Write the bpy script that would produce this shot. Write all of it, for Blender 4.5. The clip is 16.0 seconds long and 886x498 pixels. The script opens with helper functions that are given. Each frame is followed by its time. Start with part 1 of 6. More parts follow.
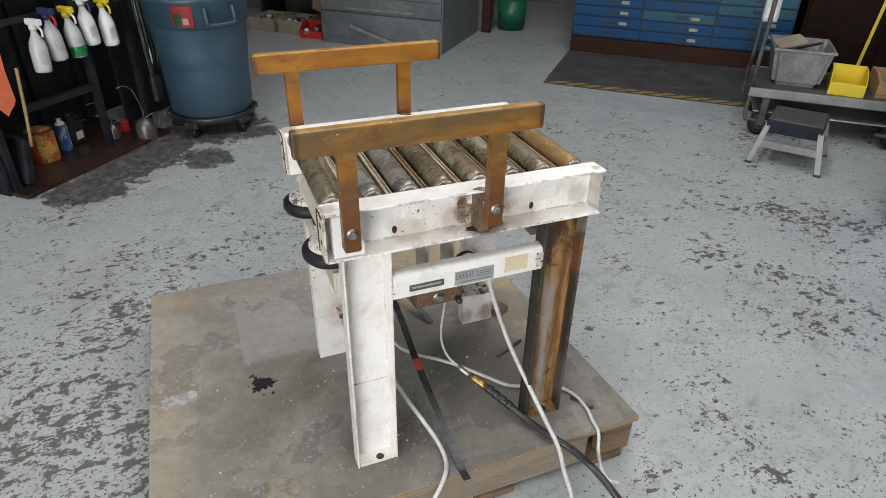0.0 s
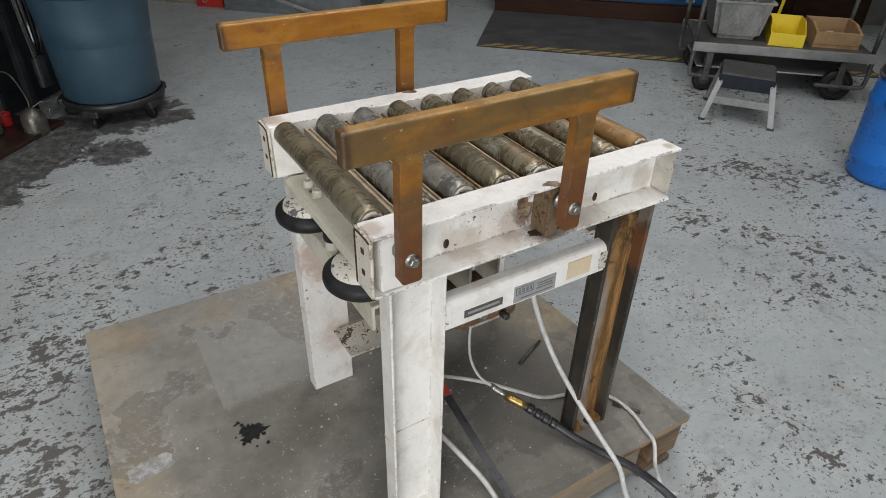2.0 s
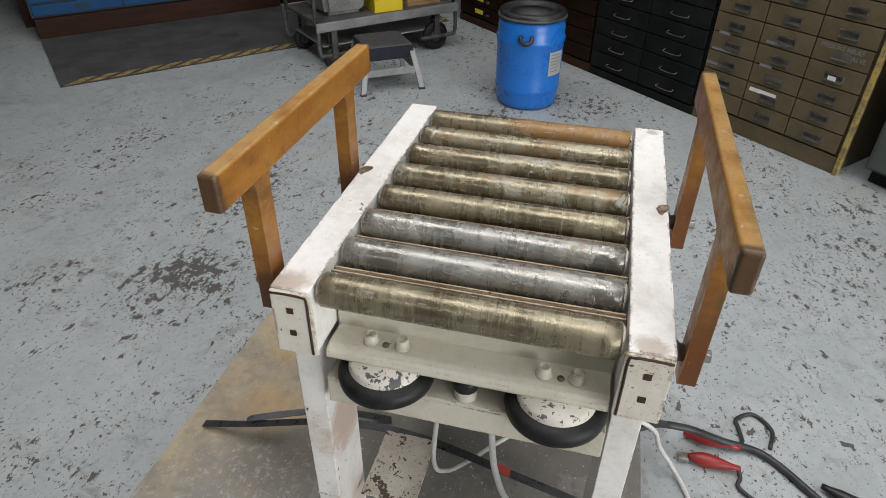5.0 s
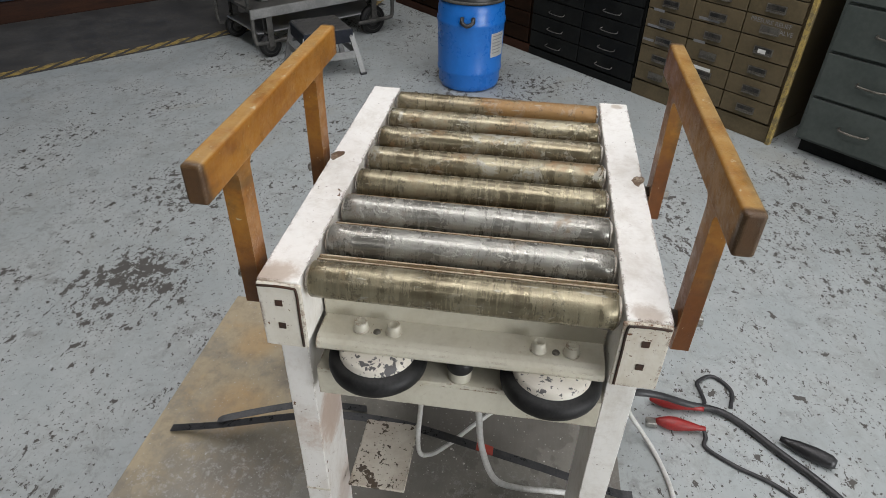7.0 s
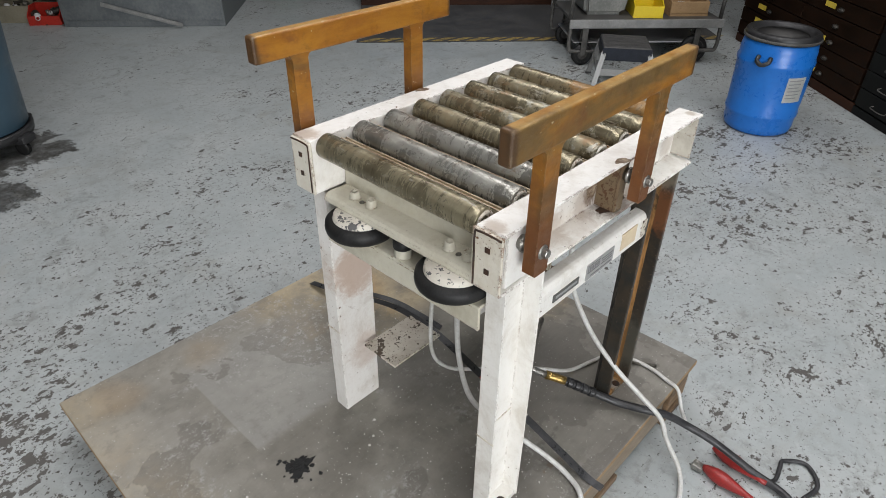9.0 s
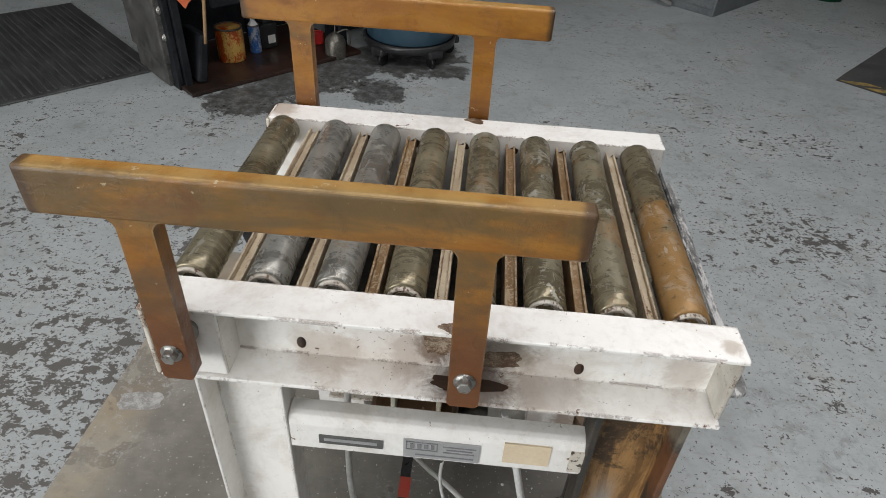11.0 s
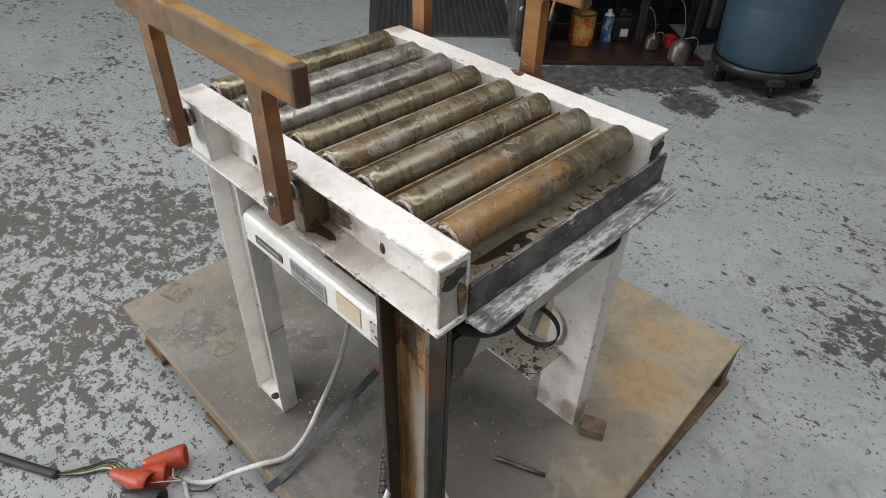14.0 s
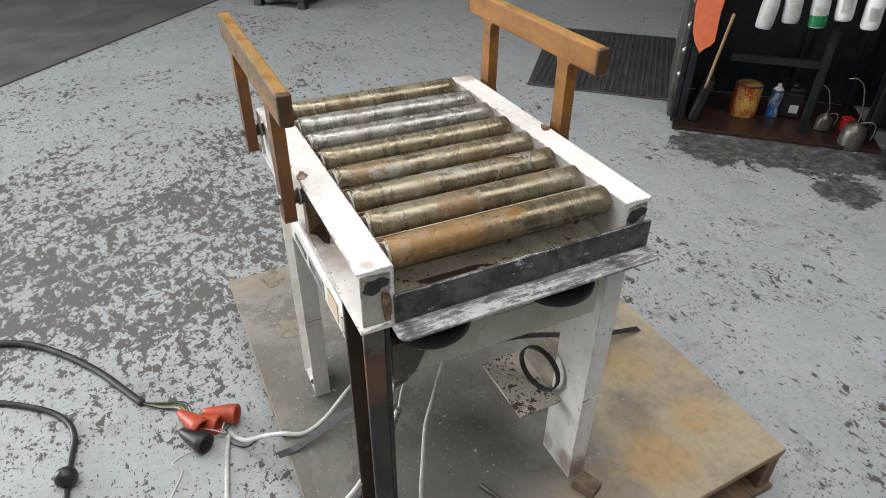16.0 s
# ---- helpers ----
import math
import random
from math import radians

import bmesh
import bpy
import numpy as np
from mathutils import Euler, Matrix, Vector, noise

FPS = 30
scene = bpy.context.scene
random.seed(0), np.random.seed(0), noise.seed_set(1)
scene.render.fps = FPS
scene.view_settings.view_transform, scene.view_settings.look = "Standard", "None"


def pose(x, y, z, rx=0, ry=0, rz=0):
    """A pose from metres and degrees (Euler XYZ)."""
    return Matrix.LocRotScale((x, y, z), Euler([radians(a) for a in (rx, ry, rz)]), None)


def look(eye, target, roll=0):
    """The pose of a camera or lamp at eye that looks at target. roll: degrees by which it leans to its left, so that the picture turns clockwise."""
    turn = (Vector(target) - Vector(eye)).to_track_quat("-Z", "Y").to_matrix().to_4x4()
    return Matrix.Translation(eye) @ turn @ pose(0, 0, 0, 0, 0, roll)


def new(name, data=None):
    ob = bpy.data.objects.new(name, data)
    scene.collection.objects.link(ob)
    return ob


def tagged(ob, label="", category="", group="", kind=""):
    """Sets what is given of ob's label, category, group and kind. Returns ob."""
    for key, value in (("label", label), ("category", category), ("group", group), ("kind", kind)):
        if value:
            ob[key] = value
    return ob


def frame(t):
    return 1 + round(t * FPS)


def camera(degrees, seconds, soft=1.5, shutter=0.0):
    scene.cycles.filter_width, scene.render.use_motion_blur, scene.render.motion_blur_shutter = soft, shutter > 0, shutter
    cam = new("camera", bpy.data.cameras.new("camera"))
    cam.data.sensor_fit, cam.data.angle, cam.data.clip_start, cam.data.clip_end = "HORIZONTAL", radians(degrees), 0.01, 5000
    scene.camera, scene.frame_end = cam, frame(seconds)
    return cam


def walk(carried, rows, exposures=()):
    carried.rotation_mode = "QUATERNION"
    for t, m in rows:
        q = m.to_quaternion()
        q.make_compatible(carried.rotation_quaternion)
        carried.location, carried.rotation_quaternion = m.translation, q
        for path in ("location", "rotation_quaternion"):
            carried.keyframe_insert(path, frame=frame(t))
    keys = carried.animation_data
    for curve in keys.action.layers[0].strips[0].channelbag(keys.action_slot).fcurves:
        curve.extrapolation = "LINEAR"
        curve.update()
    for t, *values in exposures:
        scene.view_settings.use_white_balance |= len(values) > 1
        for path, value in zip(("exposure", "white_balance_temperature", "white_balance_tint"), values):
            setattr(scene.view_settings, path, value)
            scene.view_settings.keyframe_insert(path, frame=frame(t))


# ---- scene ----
cam = camera(70.0, 16.0, soft=0.55)
METRES, EYE, TILT, LEAN, TURN = 5.155, 1.5, 0.0, 0.0, -20.0
PATH = [
    (0, (-0.04, 0.011, 1.572), (0.603, 1.595, 0.533), 1.0),
    (0.5, (0.012, 0.11, 1.549), (0.619, 1.693, 0.489), 2.2),
    (1, (0.078, 0.255, 1.536), (0.655, 1.841, 0.463), 2.2),
    (1.5, (0.044, 0.344, 1.508), (0.663, 1.869, 0.372), 1.3),
    (2, (-0.173, 0.42, 1.481), (0.707, 1.826, 0.363), 1.5),
    (2.5, (-0.284, 0.548, 1.464), (0.773, 1.799, 0.316), 4.3),
    (3, (-0.274, 0.778, 1.455), (0.918, 1.847, 0.256), 2.3),
    (3.5, (-0.347, 0.953, 1.494), (1.0, 1.931, 0.385), 1.6),
    (4, (-0.436, 1.071, 1.494), (1.02, 1.808, 0.338), 0.3),
    (4.2, (-0.432, 1.112, 1.492), (1.054, 1.794, 0.34), 0.7),
    (6.3, (-0.474, 1.488, 1.512), (1.131, 1.473, 0.319), 1.0),
    (6.5, (-0.473, 1.482, 1.51), (1.132, 1.463, 0.317), 1.8),
    (7, (-0.454, 1.367, 1.485), (1.148, 1.58, 0.306), 1.3),
    (7.5, (-0.451, 1.181, 1.477), (1.026, 1.764, 0.261), 1.4),
    (8, (-0.533, 1.038, 1.491), (0.925, 1.747, 0.319), -0.4),
    (8.5, (-0.623, 0.898, 1.475), (0.677, 1.9, 0.334), -3.1),
    (9, (-0.487, 0.683, 1.473), (0.725, 1.808, 0.349), 0.9),
    (9.5, (-0.248, 0.642, 1.481), (0.901, 1.805, 0.328), 2.7),
    (9.7, (-0.16, 0.639, 1.484), (0.899, 1.883, 0.33), 3.1),
    (11.8, (0.841, 0.669, 1.44), (0.238, 2.128, 0.213), 2.0),
    (12, (0.886, 0.655, 1.442), (0.229, 2.092, 0.216), 1.5),
    (12.5, (0.989, 0.541, 1.442), (0.27, 1.971, 0.243), 0.8),
    (13, (1.106, 0.51, 1.446), (0.252, 1.87, 0.254), -0.1),
    (13.5, (1.274, 0.618, 1.453), (0.243, 1.836, 0.248), 0.4),
    (14, (1.254, 0.746, 1.442), (0.152, 1.869, 0.208), 1.6),
    (14.5, (1.282, 0.862, 1.434), (0.065, 1.869, 0.206), 2.0),
    (15, (1.425, 0.959, 1.446), (0.055, 1.744, 0.219), 1.1),
    (15.5, (1.487, 0.973, 1.48), (0.03, 1.714, 0.328), -0.3),
    (16, (1.549, 0.952, 1.497), (0.066, 1.673, 0.364), 0.7),
]
walk(cam, [(t, look(eye, target, roll)) for t, eye, target, roll in PATH], ((0.0, -0.08), (1.0, -0.15), (2.0, -0.34), (3.0, -0.32), (4.0, -0.14), (6.5, -0.19), (7.5, -0.22), (8.2, -0.2), (9.0, -0.08), (9.7, -0.2), (12.0, -0.3), (13.0, -0.32), (13.8, -0.2), (15.0, 0.06), (16.0, 0.14)))

# ---- light and exposure ----
world = bpy.data.worlds.new("world")
scene.world = world
world.use_nodes = True
wn = world.node_tree
sky = wn.nodes.new("ShaderNodeTexSky")
sky.sky_type, sky.sun_disc, sky.sun_elevation, sky.sun_rotation = "NISHITA", False, radians(35), radians(200)
wn.links.new(sky.outputs[0], wn.nodes["Background"].inputs[0])
wn.nodes["Background"].inputs[1].default_value = 0.1

ROOM = -42.5                      # the workshop stands at this turn to the table


def room(u, v, z=0.0, turn=0.0):
    """Pose in the workshop's own axes: u along the north wall, v towards it."""
    return pose(0, 0, 0, 0, 0, ROOM) @ pose(u, v, z, 0, 0, turn)


def far(u, v, z=0.0, turn=0.0):
    """The same for the larger-drawn north and west sides."""
    return pose(0, 0, 0, 0, 0, ROOM) @ Matrix.Scale(1.065, 4) @ pose(u, v, z, 0, 0, turn)


def area(name, m, w, h, power, colour):
    d = bpy.data.lights.new(name, "AREA")
    d.shape, d.size, d.size_y, d.energy, d.color = "RECTANGLE", w, h, power, colour
    ob = new(name, d)
    ob.matrix_world = m
    return ob


LAMP, DAY = (0.985, 0.965, 0.985), (0.95, 0.97, 1.0)
# unseen overhead lamps; roller glints imply some, the others brighten dim sides
for u, v, power in ((-0.9, 0.3, 50), (-0.9, 2.6, 36), (-4.6, -0.6, 20), (0.4, 1.0, 20), (1.55, 0.1, 34), (1.3, 2.8, 31), (-0.6, 4.4, 30), (-1.5, -2.6, 28)):
    area("unseen_ceiling_lamp", room(u, v, 4.25), 0.5, 2.2, power, LAMP)
# light from the south, placed in an added doorway that stays unseen
area("south_fill_light", room(0.2, -6.55, 1.85) @ pose(0, 0, 0, 90, 0, 0), 4.0, 3.4, 500, DAY)


# ---- materials ----
def start(name):
    m = bpy.data.materials.new(name)
    m.use_nodes = True
    return m, m.node_tree, m.node_tree.nodes["Principled BSDF"]


def coords(nt, stretch=(1, 1, 1), vary=True):
    """Object coordinates in metres, shifted at random from object to object."""
    tc = nt.nodes.new("ShaderNodeTexCoord")
    mp = nt.nodes.new("ShaderNodeMapping")
    mp.inputs["Scale"].default_value = stretch
    nt.links.new(tc.outputs["Object"], mp.inputs["Vector"])
    if vary:
        info = nt.nodes.new("ShaderNodeObjectInfo")
        mul = nt.nodes.new("ShaderNodeMath")
        mul.operation = "MULTIPLY"
        mul.inputs[1].default_value = 37.0
        nt.links.new(info.outputs["Random"], mul.inputs[0])
        nt.links.new(mul.outputs[0], mp.inputs["Location"])
    return mp.outputs[0]


def grain(nt, vec, scale, detail=4.0, rough=0.6, warp=0.0):
    n = nt.nodes.new("ShaderNodeTexNoise")
    n.inputs["Scale"].default_value, n.inputs["Detail"].default_value = scale, detail
    n.inputs["Roughness"].default_value, n.inputs["Distortion"].default_value = rough, warp
    nt.links.new(vec, n.inputs["Vector"])
    return n.outputs["Fac"]


def put(nt, socket, value):
    if isinstance(value, bpy.types.NodeSocket):
        nt.links.new(value, socket)
    elif isinstance(value, tuple) and len(value) == 3 and socket.type == "RGBA":
        socket.default_value = (*value, 1)
    else:
        socket.default_value = value


def step(nt, fac, lo, hi, a=0.0, b=1.0):
    n = nt.nodes.new("ShaderNodeMapRange")
    n.interpolation_type = "SMOOTHSTEP"
    for key, val in zip((0, 1, 2, 3, 4), (fac, lo, hi, a, b)):
        put(nt, n.inputs[key], val)
    return n.outputs[0]


def mix(nt, fac, a, b):
    n = nt.nodes.new("ShaderNodeMix")
    n.data_type = "RGBA"
    put(nt, n.inputs[0], fac)
    put(nt, n.inputs[6], a)
    put(nt, n.inputs[7], b)
    return n.outputs[2]


def calc(nt, op, a, b=0.0):
    n = nt.nodes.new("ShaderNodeMath")
    n.operation = op
    put(nt, n.inputs[0], a)
    put(nt, n.inputs[1], b)
    return n.outputs[0]


def relief(nt, bsdf, height, strength=0.3, depth=0.002):
    n = nt.nodes.new("ShaderNodeBump")
    n.inputs["Strength"].default_value, n.inputs["Distance"].default_value = strength, depth
    put(nt, n.inputs["Height"], height)
    nt.links.new(n.outputs[0], bsdf.inputs["Normal"])


def edges(nt, vec, size=0.0035):
    """Where the corners of a part lie, broken up by grain."""
    bv = nt.nodes.new("ShaderNodeBevel")
    bv.samples = 4
    bv.inputs["Radius"].default_value = size
    geo = nt.nodes.new("ShaderNodeNewGeometry")
    dot = nt.nodes.new("ShaderNodeVectorMath")
    dot.operation = "DOT_PRODUCT"
    nt.links.new(bv.outputs[0], dot.inputs[0])
    nt.links.new(geo.outputs["Normal"], dot.inputs[1])
    rim = step(nt, dot.outputs["Value"], 0.995, 0.95)
    return calc(nt, "MULTIPLY", rim, step(nt, grain(nt, vec, 24, 7, 0.8), 0.49, 0.55))


def plain(name, a, b, scale=12.0, rough=0.5, metal=0.0, bump=0.15, stretch=(1, 1, 1), lo=0.35, hi=0.68, gloss=0.5):
    """Two tones of one surface mixed by coarse and fine grain."""
    m, nt, p = start(name)
    vec = coords(nt, stretch)
    f = calc(nt, "ADD", calc(nt, "MULTIPLY", grain(nt, vec, scale, 5, 0.65), 0.65), calc(nt, "MULTIPLY", grain(nt, vec, scale * 9, 3, 0.6), 0.35))
    put(nt, p.inputs["Base Color"], mix(nt, step(nt, f, lo, hi), a, b))
    put(nt, p.inputs["Roughness"], step(nt, f, 0.3, 0.7, max(0.05, rough - 0.12), min(1, rough + 0.12)))
    p.inputs["Metallic"].default_value, p.inputs["Specular IOR Level"].default_value = metal, gloss
    relief(nt, p, grain(nt, vec, scale * 14, 3, 0.6), bump, 0.001)
    return m


def spot(nt, vec, place, r, wobble):
    """A soft ragged mark round a place on a part."""
    d = nt.nodes.new("ShaderNodeVectorMath")
    d.operation = "DISTANCE"
    nt.links.new(vec, d.inputs[0])
    d.inputs[1].default_value = place
    return step(nt, calc(nt, "ADD", calc(nt, "DIVIDE", d.outputs["Value"], r), wobble), 1.3, 0.55)


def chipped(name, paint, dirt, under, chips=60.0, limit=0.66, dirty=0.62, rough=0.45, rim=0.9, rust=(0.16, 0.07, 0.03), corner=0.0035, marks=()):
    """Paint, soiled in broad patches, chipped down to what is under it, and worn off along the corners."""
    m, nt, p = start(name)
    vec = coords(nt)
    soil = step(nt, grain(nt, vec, 9, 6, 0.72, 0.4), dirty - 0.14, dirty + 0.14)
    col = mix(nt, calc(nt, "MULTIPLY", soil, 0.5), paint, dirt)
    film = step(nt, grain(nt, coords(nt, (1, 1, 0.35)), 26, 5, 0.7, 0.4), 0.42, 0.75)
    col = mix(nt, calc(nt, "MULTIPLY", film, 0.22), col, dirt)
    grime = step(nt, grain(nt, vec, 70, 5, 0.7), 0.5, 0.72)
    col = mix(nt, calc(nt, "MULTIPLY", grime, 0.22), col, dirt)
    bleed = step(nt, grain(nt, vec, 14, 6, 0.78, 0.5), 0.635, 0.76)
    col = mix(nt, calc(nt, "MULTIPLY", bleed, 0.6), col, rust)
    if marks:
        own = coords(nt, vary=False)
        wobble = calc(nt, "ADD", calc(nt, "MULTIPLY", grain(nt, own, 38, 6, 0.75, 0.5), 1.8), -0.9)
        for place, r, tone, much in marks:
            col = mix(nt, calc(nt, "MULTIPLY", spot(nt, own, place, r, wobble), much), col, tone)
    area_mask = grain(nt, vec, 6, 3, 0.6)
    chip = step(nt, calc(nt, "ADD", grain(nt, vec, chips, 4, 0.6, 0.3), calc(nt, "MULTIPLY", area_mask, 0.35)), limit + 0.17, limit + 0.19)
    small = step(nt, calc(nt, "ADD", grain(nt, vec, chips * 2.6, 3, 0.6), calc(nt, "MULTIPLY", area_mask, 0.3)), limit + 0.155, limit + 0.18)
    worn = calc(nt, "MAXIMUM", calc(nt, "MAXIMUM", chip, small), calc(nt, "MULTIPLY", edges(nt, vec, corner), rim))
    put(nt, p.inputs["Base Color"], mix(nt, worn, col, mix(nt, grain(nt, vec, 30, 3, 0.6), under, rust)))
    put(nt, p.inputs["Roughness"], calc(nt, "ADD", calc(nt, "MULTIPLY", worn, 0.3), step(nt, film, 0, 1, rough - 0.06, rough + 0.12)))
    relief(nt, p, calc(nt, "SUBTRACT", calc(nt, "ADD", calc(nt, "MULTIPLY", grain(nt, vec, 130, 3, 0.6), 0.3), calc(nt, "MULTIPLY", grain(nt, vec, 24, 4, 0.6), 0.8)), worn), 0.5, 0.0014)
    return m


STAINS = ((-0.693, 3.678, 0.21), (-0.546, 3.887, 0.21), (-0.399, 4.055, 0.231), (-0.2625, 4.232, 0.21), (-0.0525, 3.919, 0.168), (0.021, 4.431, 0.284), (0.315, 4.284, 0.126), (0.252, 4.493, 0.158))
SCUFFS = ((1.14, 2.72, 0.24), (1.27, 2.66, 0.18), (1.05, 2.83, 0.18), (0.91, 3.27, 0.26), (0.44, 3.08, 0.18), (2.15, 1.5, 0.26), (2.3, 1.3, 0.22), (0.25, 2.85, 0.18), (1.86, 2.9, 0.22), (1.46, 1.33, 0.15), (-0.9, 1.3, 0.3), (-0.55, 0.75, 0.25), (3.45, 1.45, 0.3), (2.9, 2.0, 0.3))


def blot(nt, sep, x, y, r, wobble, out=1.12, full=0.92):
    """A patch round a place on a floor or sheet, with a ragged rim."""
    dx, dy = calc(nt, "SUBTRACT", sep.outputs[0], x), calc(nt, "SUBTRACT", sep.outputs[1], y)
    d = calc(nt, "SQRT", calc(nt, "ADD", calc(nt, "MULTIPLY", dx, dx), calc(nt, "MULTIPLY", dy, dy)))
    return step(nt, calc(nt, "ADD", calc(nt, "DIVIDE", d, r), wobble), out, full)


def floor_paint():
    m, nt, p = start("worn_floor_paint")
    vec = coords(nt, vary=False)
    broad = grain(nt, vec, 0.8, 4, 0.6, 0.6)
    mid = grain(nt, vec, 3.4, 5, 0.65, 0.3)
    sep = nt.nodes.new("ShaderNodeSeparateXYZ")
    nt.links.new(vec, sep.inputs[0])
    # the trodden lane on the west side is worn most
    lane = calc(nt, "MULTIPLY", step(nt, sep.outputs[0], 0.45, -0.6), step(nt, sep.outputs[1], 3.4, 1.1))
    lane = calc(nt, "MULTIPLY", lane, step(nt, sep.outputs[0], -2.6, -0.9))
    worn = calc(nt, "ADD", calc(nt, "MULTIPLY", broad, 0.24), calc(nt, "MULTIPLY", mid, 0.42))
    worn = calc(nt, "ADD", worn, calc(nt, "MULTIPLY", lane, 0.1))
    far = step(nt, sep.outputs[1], 2.4, 4.2)
    worn = calc(nt, "SUBTRACT", worn, calc(nt, "MULTIPLY", far, 0.045))
    wobble = calc(nt, "ADD", calc(nt, "MULTIPLY", grain(nt, vec, 4, 6, 0.72, 0.6), 1.5), -0.75)
    for x, y, r in SCUFFS:
        worn = calc(nt, "ADD", worn, calc(nt, "MULTIPLY", blot(nt, sep, x, y, r, wobble), 0.042))
    flake = grain(nt, coords(nt, (0.85, 1.15, 1), False), 23, 8, 0.7, 0.15)
    single = grain(nt, coords(nt, (1.0, 1.2, 1), False), 12, 6, 0.6, 0.2)
    small = grain(nt, vec, 75, 4, 0.6, 0.2)
    chip = step(nt, calc(nt, "ADD", flake, worn), 0.934, 0.943)
    blob = step(nt, calc(nt, "ADD", single, calc(nt, "MULTIPLY", worn, 0.35)), 0.782, 0.79)
    fleck = step(nt, calc(nt, "ADD", small, calc(nt, "MULTIPLY", worn, 0.55)), 0.797, 0.815)
    gone = calc(nt, "MAXIMUM", calc(nt, "MAXIMUM", chip, blob), fleck)
    paint = mix(nt, step(nt, mid, 0.3, 0.75), (0.375, 0.408, 0.41), (0.45, 0.475, 0.472))
    paint = mix(nt, calc(nt, "MULTIPLY", step(nt, grain(nt, vec, 1.5, 7, 0.72, 1.0), 0.5, 0.72), 0.5), paint, (0.255, 0.26, 0.245))
    paint = mix(nt, calc(nt, "MULTIPLY", step(nt, grain(nt, vec, 7, 6, 0.75, 0.5), 0.5, 0.7), 0.45), paint, (0.29, 0.295, 0.28))
    paint = mix(nt, calc(nt, "MULTIPLY", step(nt, grain(nt, vec, 38, 5, 0.75, 0.3), 0.5, 0.68), 0.5), paint, (0.27, 0.28, 0.27))
    smudge = calc(nt, "MULTIPLY", step(nt, grain(nt, vec, 13, 7, 0.75, 0.6), 0.5, 0.64), step(nt, grain(nt, vec, 2.3, 4, 0.6, 0.4), 0.42, 0.6))
    paint = mix(nt, calc(nt, "MULTIPLY", smudge, 0.55), paint, (0.19, 0.192, 0.18))
    drag = step(nt, grain(nt, coords(nt, (0.35, 2.4, 1), False), 22, 5, 0.75, 0.3), 0.58, 0.7)
    paint = mix(nt, calc(nt, "MULTIPLY", drag, 0.35), paint, (0.22, 0.22, 0.2))
    paint = mix(nt, calc(nt, "MULTIPLY", step(nt, grain(nt, vec, 26, 5, 0.7), 0.58, 0.7), 0.4), paint, (0.56, 0.59, 0.59))
    bare = mix(nt, grain(nt, vec, 14, 5, 0.75), (0.055, 0.052, 0.048), (0.135, 0.128, 0.117))
    bare = mix(nt, calc(nt, "MULTIPLY", lane, 0.65), bare, (0.14, 0.132, 0.12))
    paint = mix(nt, calc(nt, "MULTIPLY", lane, 0.3), paint, (0.47, 0.48, 0.465))
    ochre = step(nt, grain(nt, vec, 2.1, 6, 0.7, 0.8), 0.56, 0.7)
    paint = mix(nt, calc(nt, "MULTIPLY", ochre, 0.3), paint, (0.30, 0.275, 0.21))
    col = mix(nt, gone, paint, bare)
    rag = calc(nt, "ADD", calc(nt, "MULTIPLY", grain(nt, vec, 7, 7, 0.78, 0.3), 3.0), -1.5)
    wet = 0.0
    for x, y, r in STAINS:
        wet = calc(nt, "MAXIMUM", wet, blot(nt, sep, x, y, r, rag))
    col = mix(nt, calc(nt, "MULTIPLY", wet, step(nt, grain(nt, vec, 18, 6, 0.75), 0.3, 0.6, 0.55, 0.9)), col, (0.035, 0.031, 0.025))
    put(nt, p.inputs["Base Color"], col)
    dry = step(nt, calc(nt, "ADD", calc(nt, "MULTIPLY", gone, 0.5), mid), 0.3, 1.1, 0.36, 0.75)
    put(nt, p.inputs["Roughness"], calc(nt, "SUBTRACT", dry, calc(nt, "MULTIPLY", wet, 0.05)))
    relief(nt, p, calc(nt, "SUBTRACT", calc(nt, "MULTIPLY", grain(nt, vec, 60, 3, 0.6), 0.4), gone), 0.4, 0.0015)
    return m


